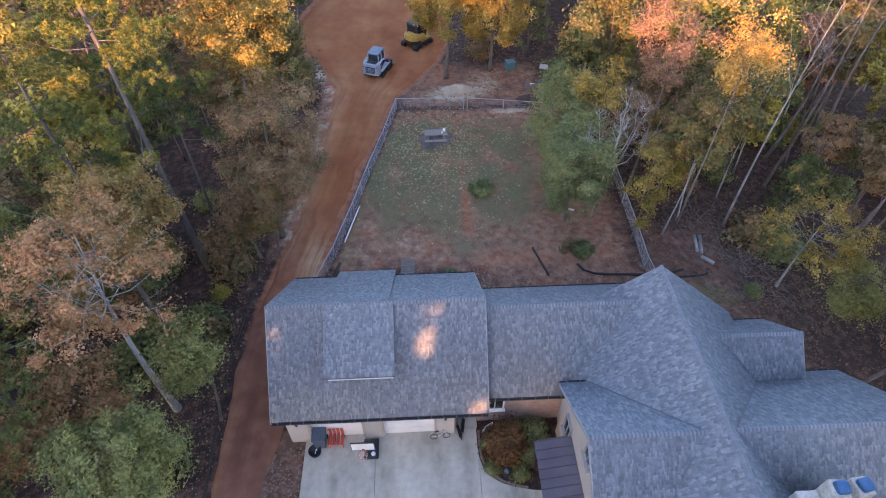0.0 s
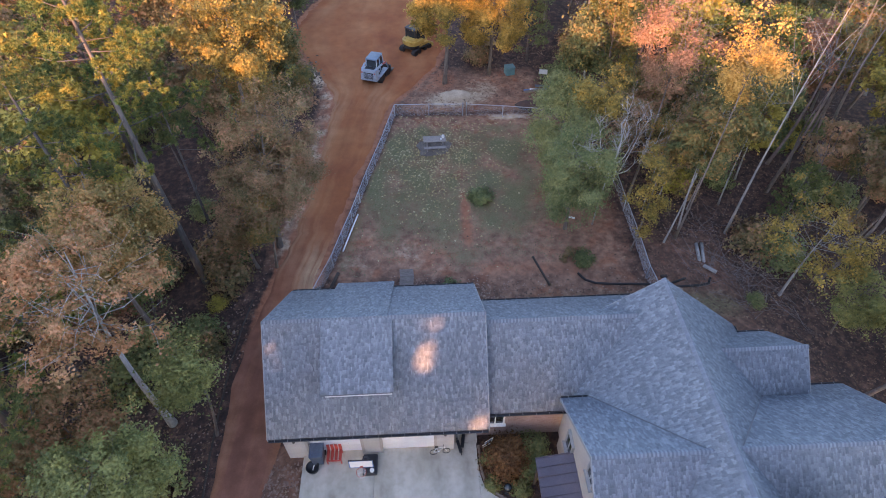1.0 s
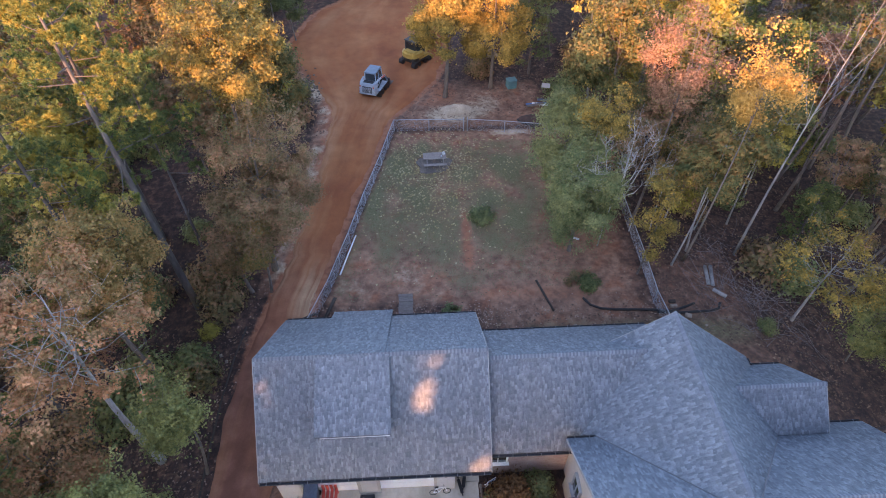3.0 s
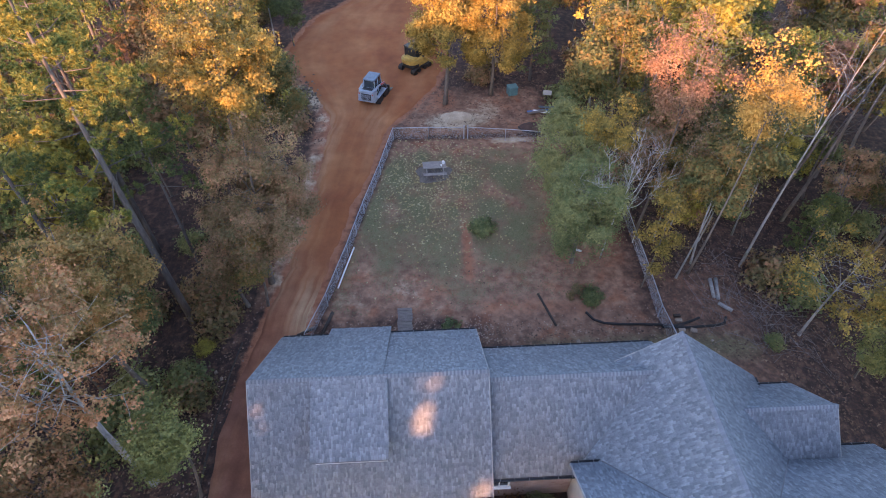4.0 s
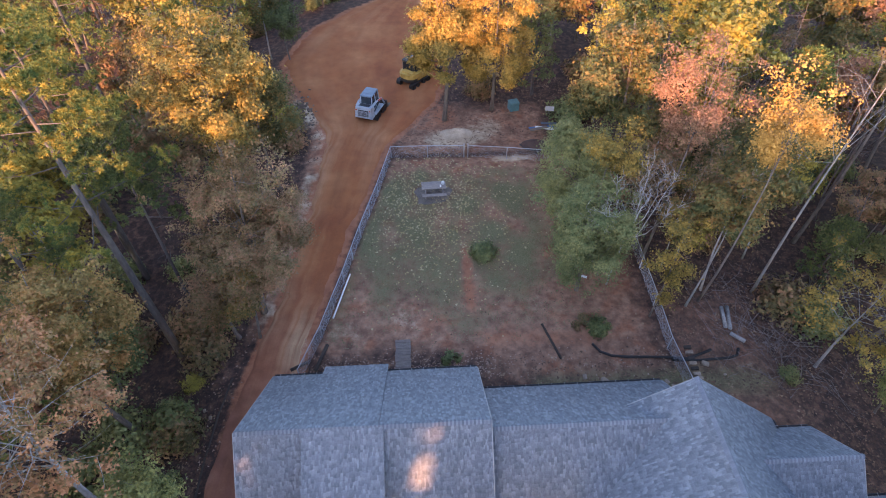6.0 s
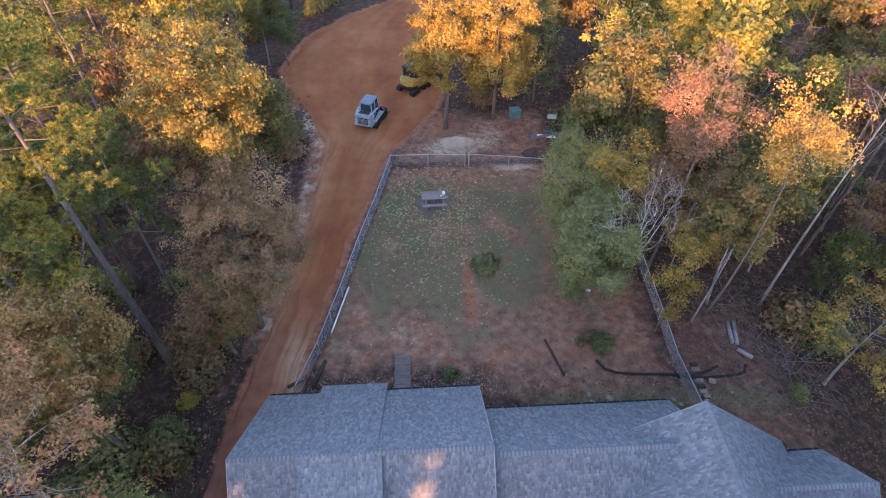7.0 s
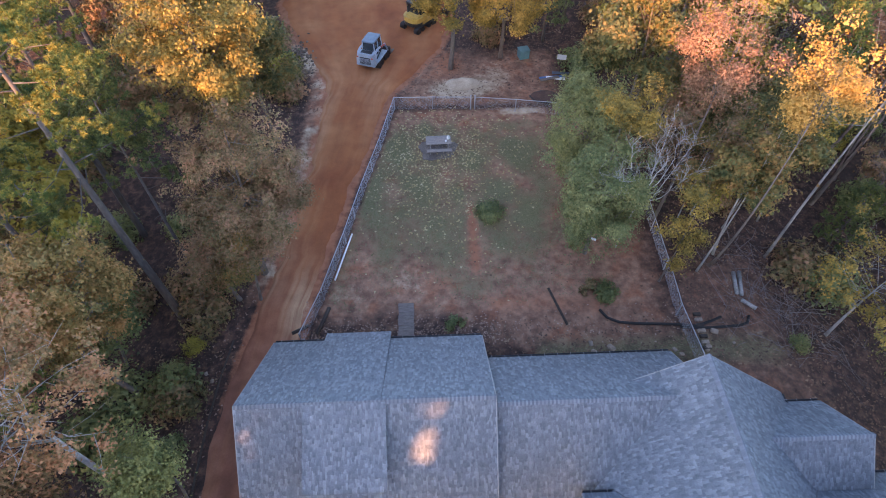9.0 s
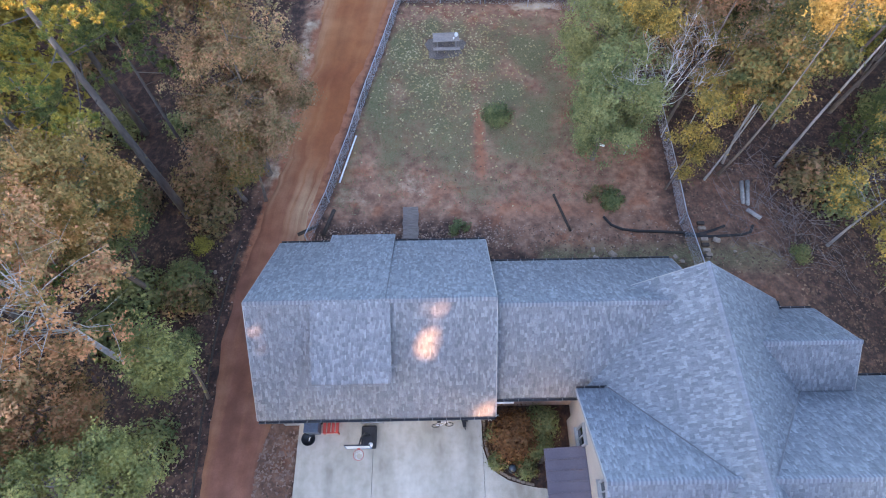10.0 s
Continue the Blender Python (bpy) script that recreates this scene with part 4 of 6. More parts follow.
def pine(name, label, at, h, seed, needles=L_PINE, tr=0.22, crown=0.5, cr=2.6, count=9000, lean=(0, 0), group="", wide=1.0, boughs=26):
    """A bare trunk with boughs that end in round puffs of long needles."""
    rng = np.random.default_rng(seed)
    root = thing(name, label, "tree", at, group)
    g, puffs = Geo(), []
    def axis(t):
        return Vector((lean[0] * t, lean[1] * t, -0.3 + (h + 0.3) * t))
    g.tube([axis(i / 8) for i in range(9)], [tr * (1 - 0.8 * i / 8) for i in range(9)], 8)
    for i in range(boughs):
        f = (i + rng.uniform(0, 1)) / boughs
        t = 1 - crown * f
        az, r = 2.4 * i + rng.uniform(-0.5, 0.5), cr * min(1.0, 0.32 + 1.1 * f) * rng.uniform(0.6, 1.0)
        a = axis(t)
        e = a + Vector((r * math.cos(az), r * math.sin(az), r * rng.uniform(0.0, 0.4)))
        side = Vector((-math.sin(az), math.cos(az), 0))
        g.tube([a, a.lerp(e, 0.5) + Vector((0, 0, -0.08 * r)), e], [0.032, 0.022, 0.010], 5)
        for q in (0.6, 1.0):
            for k in (-1, 1):
                if rng.uniform() < 0.15:
                    continue
                c = a.lerp(e, q) + side * k * rng.uniform(0.2, 0.6) + Vector((0, 0, rng.uniform(-0.1, 0.4)))
                g.tube([a.lerp(e, q * 0.85), c], [0.016, 0.007], 4)
                puffs.append((*c, rng.uniform(0.38, 0.66) * wide ** 0.3))
    puffs.append((*axis(1.0), 0.5))
    # bare dead stubs below the crown
    for i in range(5):
        t, az = (1 - crown) * rng.uniform(0.55, 1.0), rng.uniform(0, 6.283)
        a = axis(t)
        e = a + Vector((math.cos(az), math.sin(az), rng.uniform(0.0, 0.3))) * rng.uniform(0.5, 1.3)
        g.tube([a, e], [0.022, 0.006], 4)
    part("trunk", g, PINEBARK, root, smooth=True)
    # each puff is a dome of small tufts, each tuft a spray of needles
    T = np.array(puffs)
    k = 16
    q = rng.normal(size=(len(T) * k, 3))
    q[:, 2] = q[:, 2] * 0.8 + 0.35
    q /= np.linalg.norm(q, axis=1)[:, None]
    S = np.repeat(T[:, :3], k, 0) + q * np.repeat(T[:, 3], k)[:, None] * (rng.uniform(0.25, 1, len(q)) ** 0.5)[:, None] * np.array([1, 1, 0.8])
    own = rng.integers(0, len(S), count)
    d = rng.normal(size=(count, 3)) + q[own] * 0.7 + np.array([0, 0, 0.3])
    d /= np.linalg.norm(d, axis=1)[:, None]
    b = np.cross(d, rng.normal(size=(count, 3)))
    b /= np.linalg.norm(b, axis=1)[:, None]
    P = S[own] + d * 0.02
    tip = P + d * (rng.uniform(0.10, 0.2, count) * wide ** 0.5)[:, None]
    half = b * 0.024 * wide
    part("crown", tris_mesh("crown", np.stack([P - half, P + half, tip], 1)), needles, root)
    return root


def stand(x, y, turn=0.0, s=1.0):
    return pose(x, y, height(x, y), 0, 0, turn) @ Matrix.Diagonal((s, s, s, 1))


# west side of the track
pine("pine_tree", "tall pine with a bare grey trunk and sunlit needles", stand(-15.0, 25.5), 20.0, 1, L_GOLDPINE, cr=4.0, count=60000, crown=0.47, tr=0.24, lean=(-0.5, 0.2), boughs=20)
pine("pine_tree", "slim pine behind a taller one", stand(-14.6, 28.2), 14.5, 2, cr=2.6, crown=0.42, tr=0.12, count=20000, boughs=14)
pine("pine_tree", "tall pine with yellowing needles", stand(-19.5, 25.0), 16.5, 3, L_PINE, cr=3.6, count=44000, crown=0.62, boughs=22)
pine("pine_tree", "tall pine with golden sunlit needles", stand(-19.5, 32.5), 18.0, 13, L_GOLDPINE, cr=3.6, count=42000, crown=0.55, boughs=20)
pine("pine_tree", "pine with green and gold needles at the wood's rim", stand(-18.6, 17.0), 13.5, 14, L_GOLDPINE, cr=2.9, count=32000, crown=0.6)
broadleaf("understorey_tree", "tree with russet and olive leaves", stand(-16.8, 13.0), 8.4, 5.4, 2.8, 2.8, L_MAPLE, BARK, 66, 20000, 0.07, 0.09, (0.3, 0), 14, 0.3)
broadleaf("understorey_tree", "low russet tree beside a pine", stand(-18.8, 20.8), 8.0, 5.2, 2.3, 2.4, L_RUSSET, BARK, 67, 12000, 0.07, 0.1, (0.3, 0), 14, 0.3)
broadleaf("understorey_tree", "low green tree under the pines", stand(-17.6, 22.6), 7.5, 4.8, 2.4, 2.4, L_GREEN, BARK, 68, 14000, 0.075, 0.1, (0.3, 0), 14, 0.3)
broadleaf("maple_tree", "half-bare maple with russet and orange leaves", stand(-14.3, 15.5), 14.2, 11.0, 3.7, 3.1, L_MAPLE, WHITEBARK, 4, 17000, 0.062, 0.2, (0.9, -0.2), 30, 0.19, 0.95, boughs=36)
broadleaf("maple_tree", "tall russet and olive tree with full leaves", stand(-15.9, 20.7), 13.4, 9.2, 2.9, 3.6, L_RUSTGOLD, BARK, 5, 36000, 0.062, 0.17, (0.6, 0), 18, 0.22, boughs=40)
broadleaf("young_oak_tree", "young tree with bright green leaves", stand(-11.8, 14.6), 7.9, 5.9, 1.45, 1.4, L_LIME, BARK, 6, 17000, 0.06, 0.09, (0.3, 0), 12, 0.26)
broadleaf("oak_tree", "broad tree with brown-green turning leaves", stand(-10.6, 28.3), 11.9, 7.5, 3.8, 4.1, L_BROWN, BARK, 7, 60000, 0.056, 0.2, (1.2, -0.4), 20, 0.27, boughs=36)
broadleaf("oak_tree", "leafy understorey tree with dull russet leaves", stand(-11.7, 26.4), 7.4, 4.4, 2.3, 2.8, L_BROWN, BARK, 8, 30000, 0.065, 0.13, (0.9, 0.2), 16, 0.28)
broadleaf("oak_tree", "green-leaved tree between oak and track", stand(-10.5, 26.3), 7.4, 4.6, 1.7, 2.4, L_OLIVE, BARK, 69, 14000, 0.065, 0.1, (0.3, 0.2), 12, 0.26)
broadleaf("hickory_tree", "tall golden tree lit by the low sun", stand(-11.7, 33.0), 17.2, 13.2, 3.7, 3.4, L_AMBER, BARK, 9, 36000, 0.07, 0.22, (0.9, -0.7), 22, 0.27, boughs=30)
broadleaf("hickory_tree", "olive tree behind the golden hickory", stand(-13.6, 36.0), 15.0, 10.4, 3.3, 4.2, L_OLIVE, BARK, 70, 22000, 0.085, 0.18, (0.6, -0.4), 18, 0.3)
broadleaf("oak_tree", "green and brown tree beside the clay track", stand(-11.4, 40.5), 10.5, 6.6, 2.5, 3.4, L_OLIVE, BARK, 10, 17000, 0.09, 0.15, (0.2, 0), 16, 0.3)
broadleaf("understorey_tree", "slim tree with green and red leaves by the clearing", stand(-15.8, 62.5), 10.5, 6.6, 2.1, 3.2, L_OLIVE, PALEBARK, 71, 9000, 0.09, 0.1, (0.2, 0), 14, 0.3)
drive_oak = broadleaf("oak_tree", "leafy green tree by the lower drive", stand(-13.0, 9.6), 9.3, 6.2, 2.9, 2.6, L_LIME, BARK, 11, 36000, 0.055, 0.14, (0.4, 0), 16, 0.25, boughs=26)
pine("pine_tree", "pine with dense green needles", stand(-17.4, 10.8), 13.0, 12, cr=3.0, count=30000, crown=0.65)
# east side of the lawn
broadleaf("evergreen_tree", "dense green evergreen at the lawn's edge", stand(9.3, 28.9), 9.3, 5.0, 2.5, 4.4, L_CEDAR, BARK, 21, 46000, 0.062, 0.14, (0.1, -0.3), 20, 0.3, 0.82, boughs=44)
broadleaf("evergreen_tree", "second green evergreen behind its taller neighbour", stand(9.7, 34.6), 9.0, 5.0, 2.5, 4.2, L_CEDAR, BARK, 72, 36000, 0.066, 0.14, (0.1, -0.2), 18, 0.3, 0.82, boughs=40)
rng = np.random.default_rng(22)
fan = thing("bare_tree", "pale fan-shaped tree that has lost its leaves", "tree", stand(11.35, 29.3))
fork = Vector((-0.25, -1.1, 5.7))
trunk = part("trunk", Geo().tube([(0, 0, -0.3), (-0.05, -0.25, 1.6), (-0.17, -0.7, 3.4), fork], [0.06, 0.056, 0.05, 0.045], 8), WHITEBARK, fan, smooth=True)
for i, (tx, ty, tz) in enumerate(((-2.4, -0.8, 9.6), (-3.0, -0.4, 8.0), (-1.2, 0.8, 10.8), (0.1, -1.2, 11.8), (1.0, 0.6, 12.8), (1.9, -0.7, 12.0), (2.6, 0.7, 11.0), (3.2, -0.6, 9.0), (1.6, 1.6, 10.2))):
    top = Vector((tx * 0.75 - 0.4, ty - 1.1, 5.7 + (tz - 5.0) * 0.62))
    low = fork.lerp(Vector((-0.17, -0.7, 3.4)), 0.3 * (i % 3))
    stem = [low, low.lerp(top, 0.25) + Vector((0.16 * tx, 0.1 * ty, -0.1)), low.lerp(top, 0.55) + Vector((0.12 * tx, 0.1 * ty, 0.2)), low.lerp(top, 0.8) + Vector(rng.normal(0, 0.15, 3)), top]
    g = Geo().tube(stem, [0.036, 0.029, 0.021, 0.014, 0.006], 5)
    for k in range(13):
        t = rng.uniform(0.9, 3.95)
        p = stem[int(t)].lerp(stem[int(t) + 1], t % 1)
        f = p + Vector((rng.normal(0.1 * tx, 0.5), rng.normal(0, 0.5), rng.uniform(0.2, 1.0)))
        g.tube([p, p.lerp(f, 0.5) + Vector(rng.normal(0, 0.1, 3)), f], [0.014, 0.010, 0.005], 3)
        for _ in range(3):
            h2 = p.lerp(f, rng.uniform(0.3, 0.95))
            f2 = h2 + Vector((rng.normal(0, 0.32), rng.normal(0, 0.32), rng.uniform(0.05, 0.6)))
            g.tube([h2, f2], [0.009, 0.004], 3)
    part("limb", g, WHITEBARK, trunk, smooth=True)
broadleaf("yellow_sapling", "slender young tree with yellow leaves", stand(13.35, 26.6), 8.8, 4.9, 0.95, 3.9, L_AMBER, BARK, 23, 4600, 0.065, 0.06, (0.1, 0), 12, 0.22)
broadleaf("poplar_tree", "tall golden-green tree at the lawn's edge", stand(12.2, 37.0), 15.0, 10.2, 3.0, 4.4, L_OLIVE, BARK, 24, 20000, 0.095, 0.18, (-0.2, -0.3), 18, 0.3)
broadleaf("poplar_tree", "slim tree with a yellow-olive top above the evergreens", stand(11.2, 32.4), 11.2, 9.3, 1.6, 1.8, L_AMBER, BARK, 76, 7000, 0.065, 0.09, (-0.6, -1.4), 14, 0.26)
broadleaf("maple_tree", "tall maple with glowing orange leaves", stand(14.4, 31.6), 16.2, 12.4, 2.7, 3.4, L_ORANGE, BARK, 25, 11000, 0.054, 0.11, (0.1, -0.6), 26, 0.3, boughs=10)
broadleaf("maple_tree", "tall slender tree with a golden sunlit top", stand(16.9, 27.8), 16.6, 13.6, 1.9, 2.3, L_GLOW, BARK, 26, 10500, 0.056, 0.09, (-0.4, -1.2), 24, 0.28, boughs=8)
broadleaf("poplar_tree", "slim tree with thin yellow-green leaves", stand(15.8, 27.2), 11.5, 8.0, 1.7, 2.6, L_OLIVE, PALEBARK, 27, 6500, 0.09, 0.07, (0.2, 0), 14, 0.26)
broadleaf("poplar_tree", "slim pale-stemmed tree with olive leaves", stand(17.4, 28.6), 13.0, 9.2, 2.0, 3.0, L_OLIVE, PALEBARK, 28, 8000, 0.09, 0.08, (0.3, 0), 14, 0.26)
broadleaf("bare_tree", "tall leafless tree with a straight pale trunk", stand(21.1, 28.8), 19.0, 14.0, 3.2, 4.6, L_RUSSET, PALEBARK, 29, 0, 0.1, 0.10, (0.2, -0.8), 12, 0.5)
broadleaf("bare_tree", "tall leafless tree with a grey trunk", stand(26.6, 33.8), 18.0, 14.0, 2.8, 3.6, L_RUSSET, BARK, 30, 0, 0.1, 0.14, (0.4, 0), 12, 0.5)
broadleaf("bare_tree", "leafless tree with a brown trunk deeper in the wood", stand(32.0, 36.4), 17.0, 13.0, 2.8, 3.4, L_RUSSET, BARK, 35, 0, 0.1, 0.17, (0.2, 0.4), 12, 0.5)
broadleaf("poplar_tree", "slim leaning tree with a few olive leaves", stand(21.9, 32.0), 12.5, 9.5, 1.7, 2.4, L_OLIVE, PALEBARK, 36, 3000, 0.08, 0.07, (0.6, 0), 12, 0.3)
for i, (x, y, hh, lm) in enumerate(((15.4, 30.6, 9.0, L_OLIVE), (17.0, 32.0, 9.6, L_BROWN), (18.9, 31.0, 8.4, L_OLIVE), (13.2, 33.6, 8.6, L_BROWN), (20.2, 33.4, 9.4, L_OLIVE))):
    broadleaf("understorey_tree", "slender understorey tree with thin olive-brown leaves", stand(x, y), hh, hh * 0.62, 1.9, hh * 0.33, lm, PALEBARK, 60 + i, 6000, 0.07, 0.055, (0.4, 0), 14, 0.3, group="understorey trees")
broadleaf("dogwood_tree", "low spreading tree with thinning yellow-green leaves", stand(22.6, 23.2), 7.0, 4.7, 4.1, 1.9, L_AMBER, PALEBARK, 31, 6500, 0.07, 0.10, (0.8, 0.2), 26, 0.24, boughs=26)
broadleaf("maple_tree", "golden tree with a grey trunk at the clearing's edge", stand(1.8, 49.2), 13.0, 7.6, 2.9, 5.0, L_AMBER, BARK, 32, 26000, 0.085, 0.2, (-0.2, -0.4), 20, 0.28, boughs=24)
broadleaf("maple_tree", "broad golden and olive tree beside the yard", stand(6.2, 50.6), 12.6, 6.8, 3.8, 5.2, L_AMBER, BARK, 34, 40000, 0.085, 0.18, (-0.1, -1.0), 22, 0.28, boughs=34)
broadleaf("understorey_tree", "small green tree at the clearing's west rim", stand(-13.6, 61.6), 6.4, 3.9, 1.6, 2.3, L_GREEN, BARK, 75, 8000, 0.085, 0.08, (0.2, 0), 12, 0.28)
pine("cedar_tree", "dark green cedar beyond the yard", stand(10.2, 53.0), 9.0, 33, L_CEDAR, 0.14, 0.85, 2.3, 22000)

pine("young_pine_tree", "small dark green pine under the taller trees", stand(25.6, 29.6), 5.6, 37, L_PINE, 0.07, 0.85, 1.5, 14000, boughs=16)
broadleaf("understorey_tree", "low leafy tree with yellow-green leaves below the slope", stand(24.6, 20.2), 5.2, 3.3, 1.9, 1.9, L_LIME, BARK, 73, 12000, 0.065, 0.07, (0.2, 0), 14, 0.24, boughs=18)
broadleaf("understorey_tree", "low dull olive tree at the foot of the slope", stand(26.8, 17.0), 5.6, 3.4, 2.2, 2.0, L_BROWN, BARK, 74, 12000, 0.065, 0.08, (0.2, 0), 14, 0.26, boughs=18)

# ---- woods all round, from a few kinds of tree ----
kinds = []
for i, (lm, bk, hh) in enumerate(((L_OLIVE, BARK, 13), (L_GOLD, BARK, 15), (L_RUSSET, PALEBARK, 14), (L_BROWN, BARK, 12), (L_GREEN, BARK, 11), (L_ORANGE, BARK, 14), (L_YELLOW, PALEBARK, 13))):
    kinds.append(("woodland_tree", dict(h=hh, cz=hh * 0.66, cr=hh * 0.24, ch=hh * 0.31, leaves=lm, bark=bk, seed=100 + i, count=4500, size=0.14, tr=0.14, limbs=8, clump=0.36)))
LABELS = {0: "woodland tree with turning olive leaves", 1: "woodland tree with golden leaves", 2: "woodland tree with russet leaves", 3: "woodland tree with brown-green leaves", 4: "woodland tree with green leaves", 5: "woodland tree with orange leaves", 6: "woodland tree with yellow leaves", 7: "woodland pine with green needles", 8: "leafless woodland tree with a grey trunk"}
first = {}
rng = random.Random(5)
HERO = [(o.location.x, o.location.y) for o in scene.collection.objects if o.type == "EMPTY" and o.get("category") == "tree"]


def clear_of_trees(x, y):
    """Where no woodland tree stands: house, yard, track, clearing and the air that the camera crosses."""
    if y < 9:
        return -24 < x < 32 and y > -22
    if y < 22:
        return -13.4 < x < 23
    if y < 46:
        return band(y, ROAD_W) - 2.6 < x < 14.5 + (1.5 if y > 30 else 5.0)
    if y < 53:
        return band(y, ROAD_W) - 2.8 < x < 12
    return band(y, ROAD_W) - 2.5 < x < band(y, ROAD_E) + 2.5 and y < 79


spots = []


def plant(x, y, kind_, s):
    spots.append((x, y))
    at = stand(x, y, rng.uniform(0, 360), s)
    if 20.5 < x < 29.5 and 23.0 < y < 32.5 and kind_ != 8:
        return
    if kind_ in first:
        copy_thing(first[kind_], at)
    elif kind_ == 7:
        first[7] = pine("woodland_pine", LABELS[7], at, 16.0, 140, L_GOLDPINE, count=12000, cr=3.0, crown=0.5, wide=1.8, group="woodland trees")
    elif kind_ == 8:
        first[8] = broadleaf("woodland_tree", LABELS[8], at, 14.0, 9.5, 2.6, 4.0, L_RUSSET, TWIG, 141, 0, tr=0.15, limbs=20, group="woodland trees")
    else:
        nm, kw = kinds[kind_]
        first[kind_] = broadleaf(nm, LABELS[kind_], at, group="woodland trees", **kw)


tries = 0
while tries < 6000 and len(spots) < 250:
    tries += 1
    y = rng.uniform(2, 100)
    x = rng.uniform(-44, 48) if y < 40 else rng.uniform(-62, 66)
    gap = 3.2 if y < 60 else 3.6
    if abs(x) > 24 + 0.62 * y or y > 90 or clear_of_trees(x, y) or any((x - a) ** 2 + (y - b) ** 2 < gap * gap for a, b in spots) or any((x - a) ** 2 + (y - b) ** 2 < 3.2 ** 2 for a, b in HERO):
        continue
    if x < 0 and y < 26:
        kind_ = rng.choices(range(9), (3, 0.5, 3, 3, 2, 0.3, 1, 3, 0.5))[0]
    elif x < 0:
        kind_ = rng.choices(range(9), (3, 1.2, 1.5, 4, 3, 0.4, 0.8, 5, 1))[0]
    else:
        kind_ = rng.choices(range(9), (3, 0.8, 1, 3.5, 0.7, 0.8, 1.2, 4, 6 if x > 17 and y < 45 else 1.5))[0]
    s = rng.uniform(0.72, 1.12)
    if x < -12 and y < 24:
        s *= 0.85
    plant(x, y, kind_, s)

# thin young trees on the slope east of the fence
for i in range(80):
    x, y = rng.uniform(16.0, 34), rng.uniform(28.0, 46)
    if any((x - a) ** 2 + (y - b) ** 2 < 1.6 ** 2 for a, b in spots + HERO):
        continue
    plant(x, y, rng.choices((8, 0, 3, 6, 4), (5, 2, 2, 1.5, 0.4))[0], rng.uniform(0.5, 0.85))
for i in range(52):
    x, y = rng.uniform(18.5, 44), rng.uniform(31.0, 62)
    if any((x - a) ** 2 + (y - b) ** 2 < 2.4 ** 2 for a, b in spots + HERO):
        continue
    plant(x, y, rng.choices((7, 1, 0, 6), (3, 1.5, 2, 1.5))[0], rng.uniform(0.65, 0.95))

# tall unseen trees added close to the house's east end to dim its roofs
for i in range(16):
    plant(29.5 + 3.2 * (i % 2) + rng.uniform(0, 1.5), -6.0 + 1.7 * i + rng.uniform(-0.5, 0.5), (0, 3, 7, 2)[i % 4], rng.uniform(1.0, 1.22))

# tall unseen wood added south, behind the camera, to block the low sun
# house spots to be sunlit, each with the radius of its cut gap
SUN_GAPS = [(-0.68, 15.5, 5.55, 0.33), (-0.8, 15.15, 5.2, 0.33), (-0.86, 14.85, 4.9, 0.29), (-0.34, 16.5, 6.55, 0.4), (-7.7, 15.75, 5.8, 0.28), (-7.58, 15.25, 5.3, 0.28), (-7.2, 16.45, 6.5, 0.3), (1.6, 13.1, 3.05, 0.41), (-7.1, 13.2, 2.0, 0.4)]
kinds.append(("woodland_tree", dict(h=19.0, cz=12.2, cr=4.2, ch=7.4, leaves=L_BROWN, bark=BARK, seed=150, count=2000, size=0.5, tr=0.25, limbs=8, clump=0.8)))
south, row_trees = None, [drive_oak]
rng = random.Random(14)
for row in range(3):
    for i in range(26):
        x, y = -56.6 + 2.9 * i + 1.4 * (row % 2) + rng.uniform(-0.5, 0.5), -24.0 - 4.0 * row + rng.uniform(-0.8, 0.8)
        s = rng.uniform(1.06, 1.18) + 0.05 * row
        # heights by stretch, set for where the shade line falls on the crowns
        s += -0.1 if x < -55 else 0.11 if x < -34.8 else 0.12 if x < -29.5 else 0.06 if x > -24 else 0.0
        for gx_, gy_, gz_, r in SUN_GAPS:
            if abs(x - (gx_ + sd.x * (gy_ - y) / -sd.y)) < 0.8:
                x += 1.0
        at = stand(x, y, rng.uniform(0, 360), s)
        if south is None:
            south = broadleaf("woodland_tree", "unseen tall brown-leaved tree added to block the low sun", at, group="trees south of the drive", **kinds[-1][1])
            row_trees.append(south)
        else:
            row_trees.append(copy_thing(south, at))


def cut_sun_gaps(tree):
    """Cuts leaves along the sun's rays so that chosen house spots are lit."""
    crown = [c for c in tree.children if c.name.startswith("crown")][0]
    me = crown.data
    P = np.empty(len(me.vertices) * 3, dtype=np.float32)
    me.vertices.foreach_get("co", P)
    P = P.reshape(-1, 3, 3)
    M = np.array(tree.matrix_basis)
    W = np.concatenate([P, P.mean(1)[:, None], 0.5 * (P + P[:, [1, 2, 0]])], 1) @ M[:3, :3].T + M[:3, 3]
    keep = np.ones(len(W), dtype=bool)
    d = np.array(sd)
    for gx_, gy_, gz_, r in SUN_GAPS:
        q = W - np.array([gx_, gy_, gz_])
        off = np.linalg.norm(q - (q @ d)[..., None] * d, axis=2).min(1)
        keep &= off > r
    if not keep.all():
        crown.data = tris_mesh("crown", P[keep])
        crown.data.materials.append(me.materials[0])



# a lower unseen row in front of them, added to shade the driveway
for i in range(30):
    row_trees.append(copy_thing(south, stand(-60.6 + 2.7 * i + 0.8 * math.sin(7 * i), -19.5 + 0.9 * math.sin(5 * i), 50 * i, 0.70 + 0.05 * math.sin(3 * i))))
for tree in row_trees:
    cut_sun_gaps(tree)

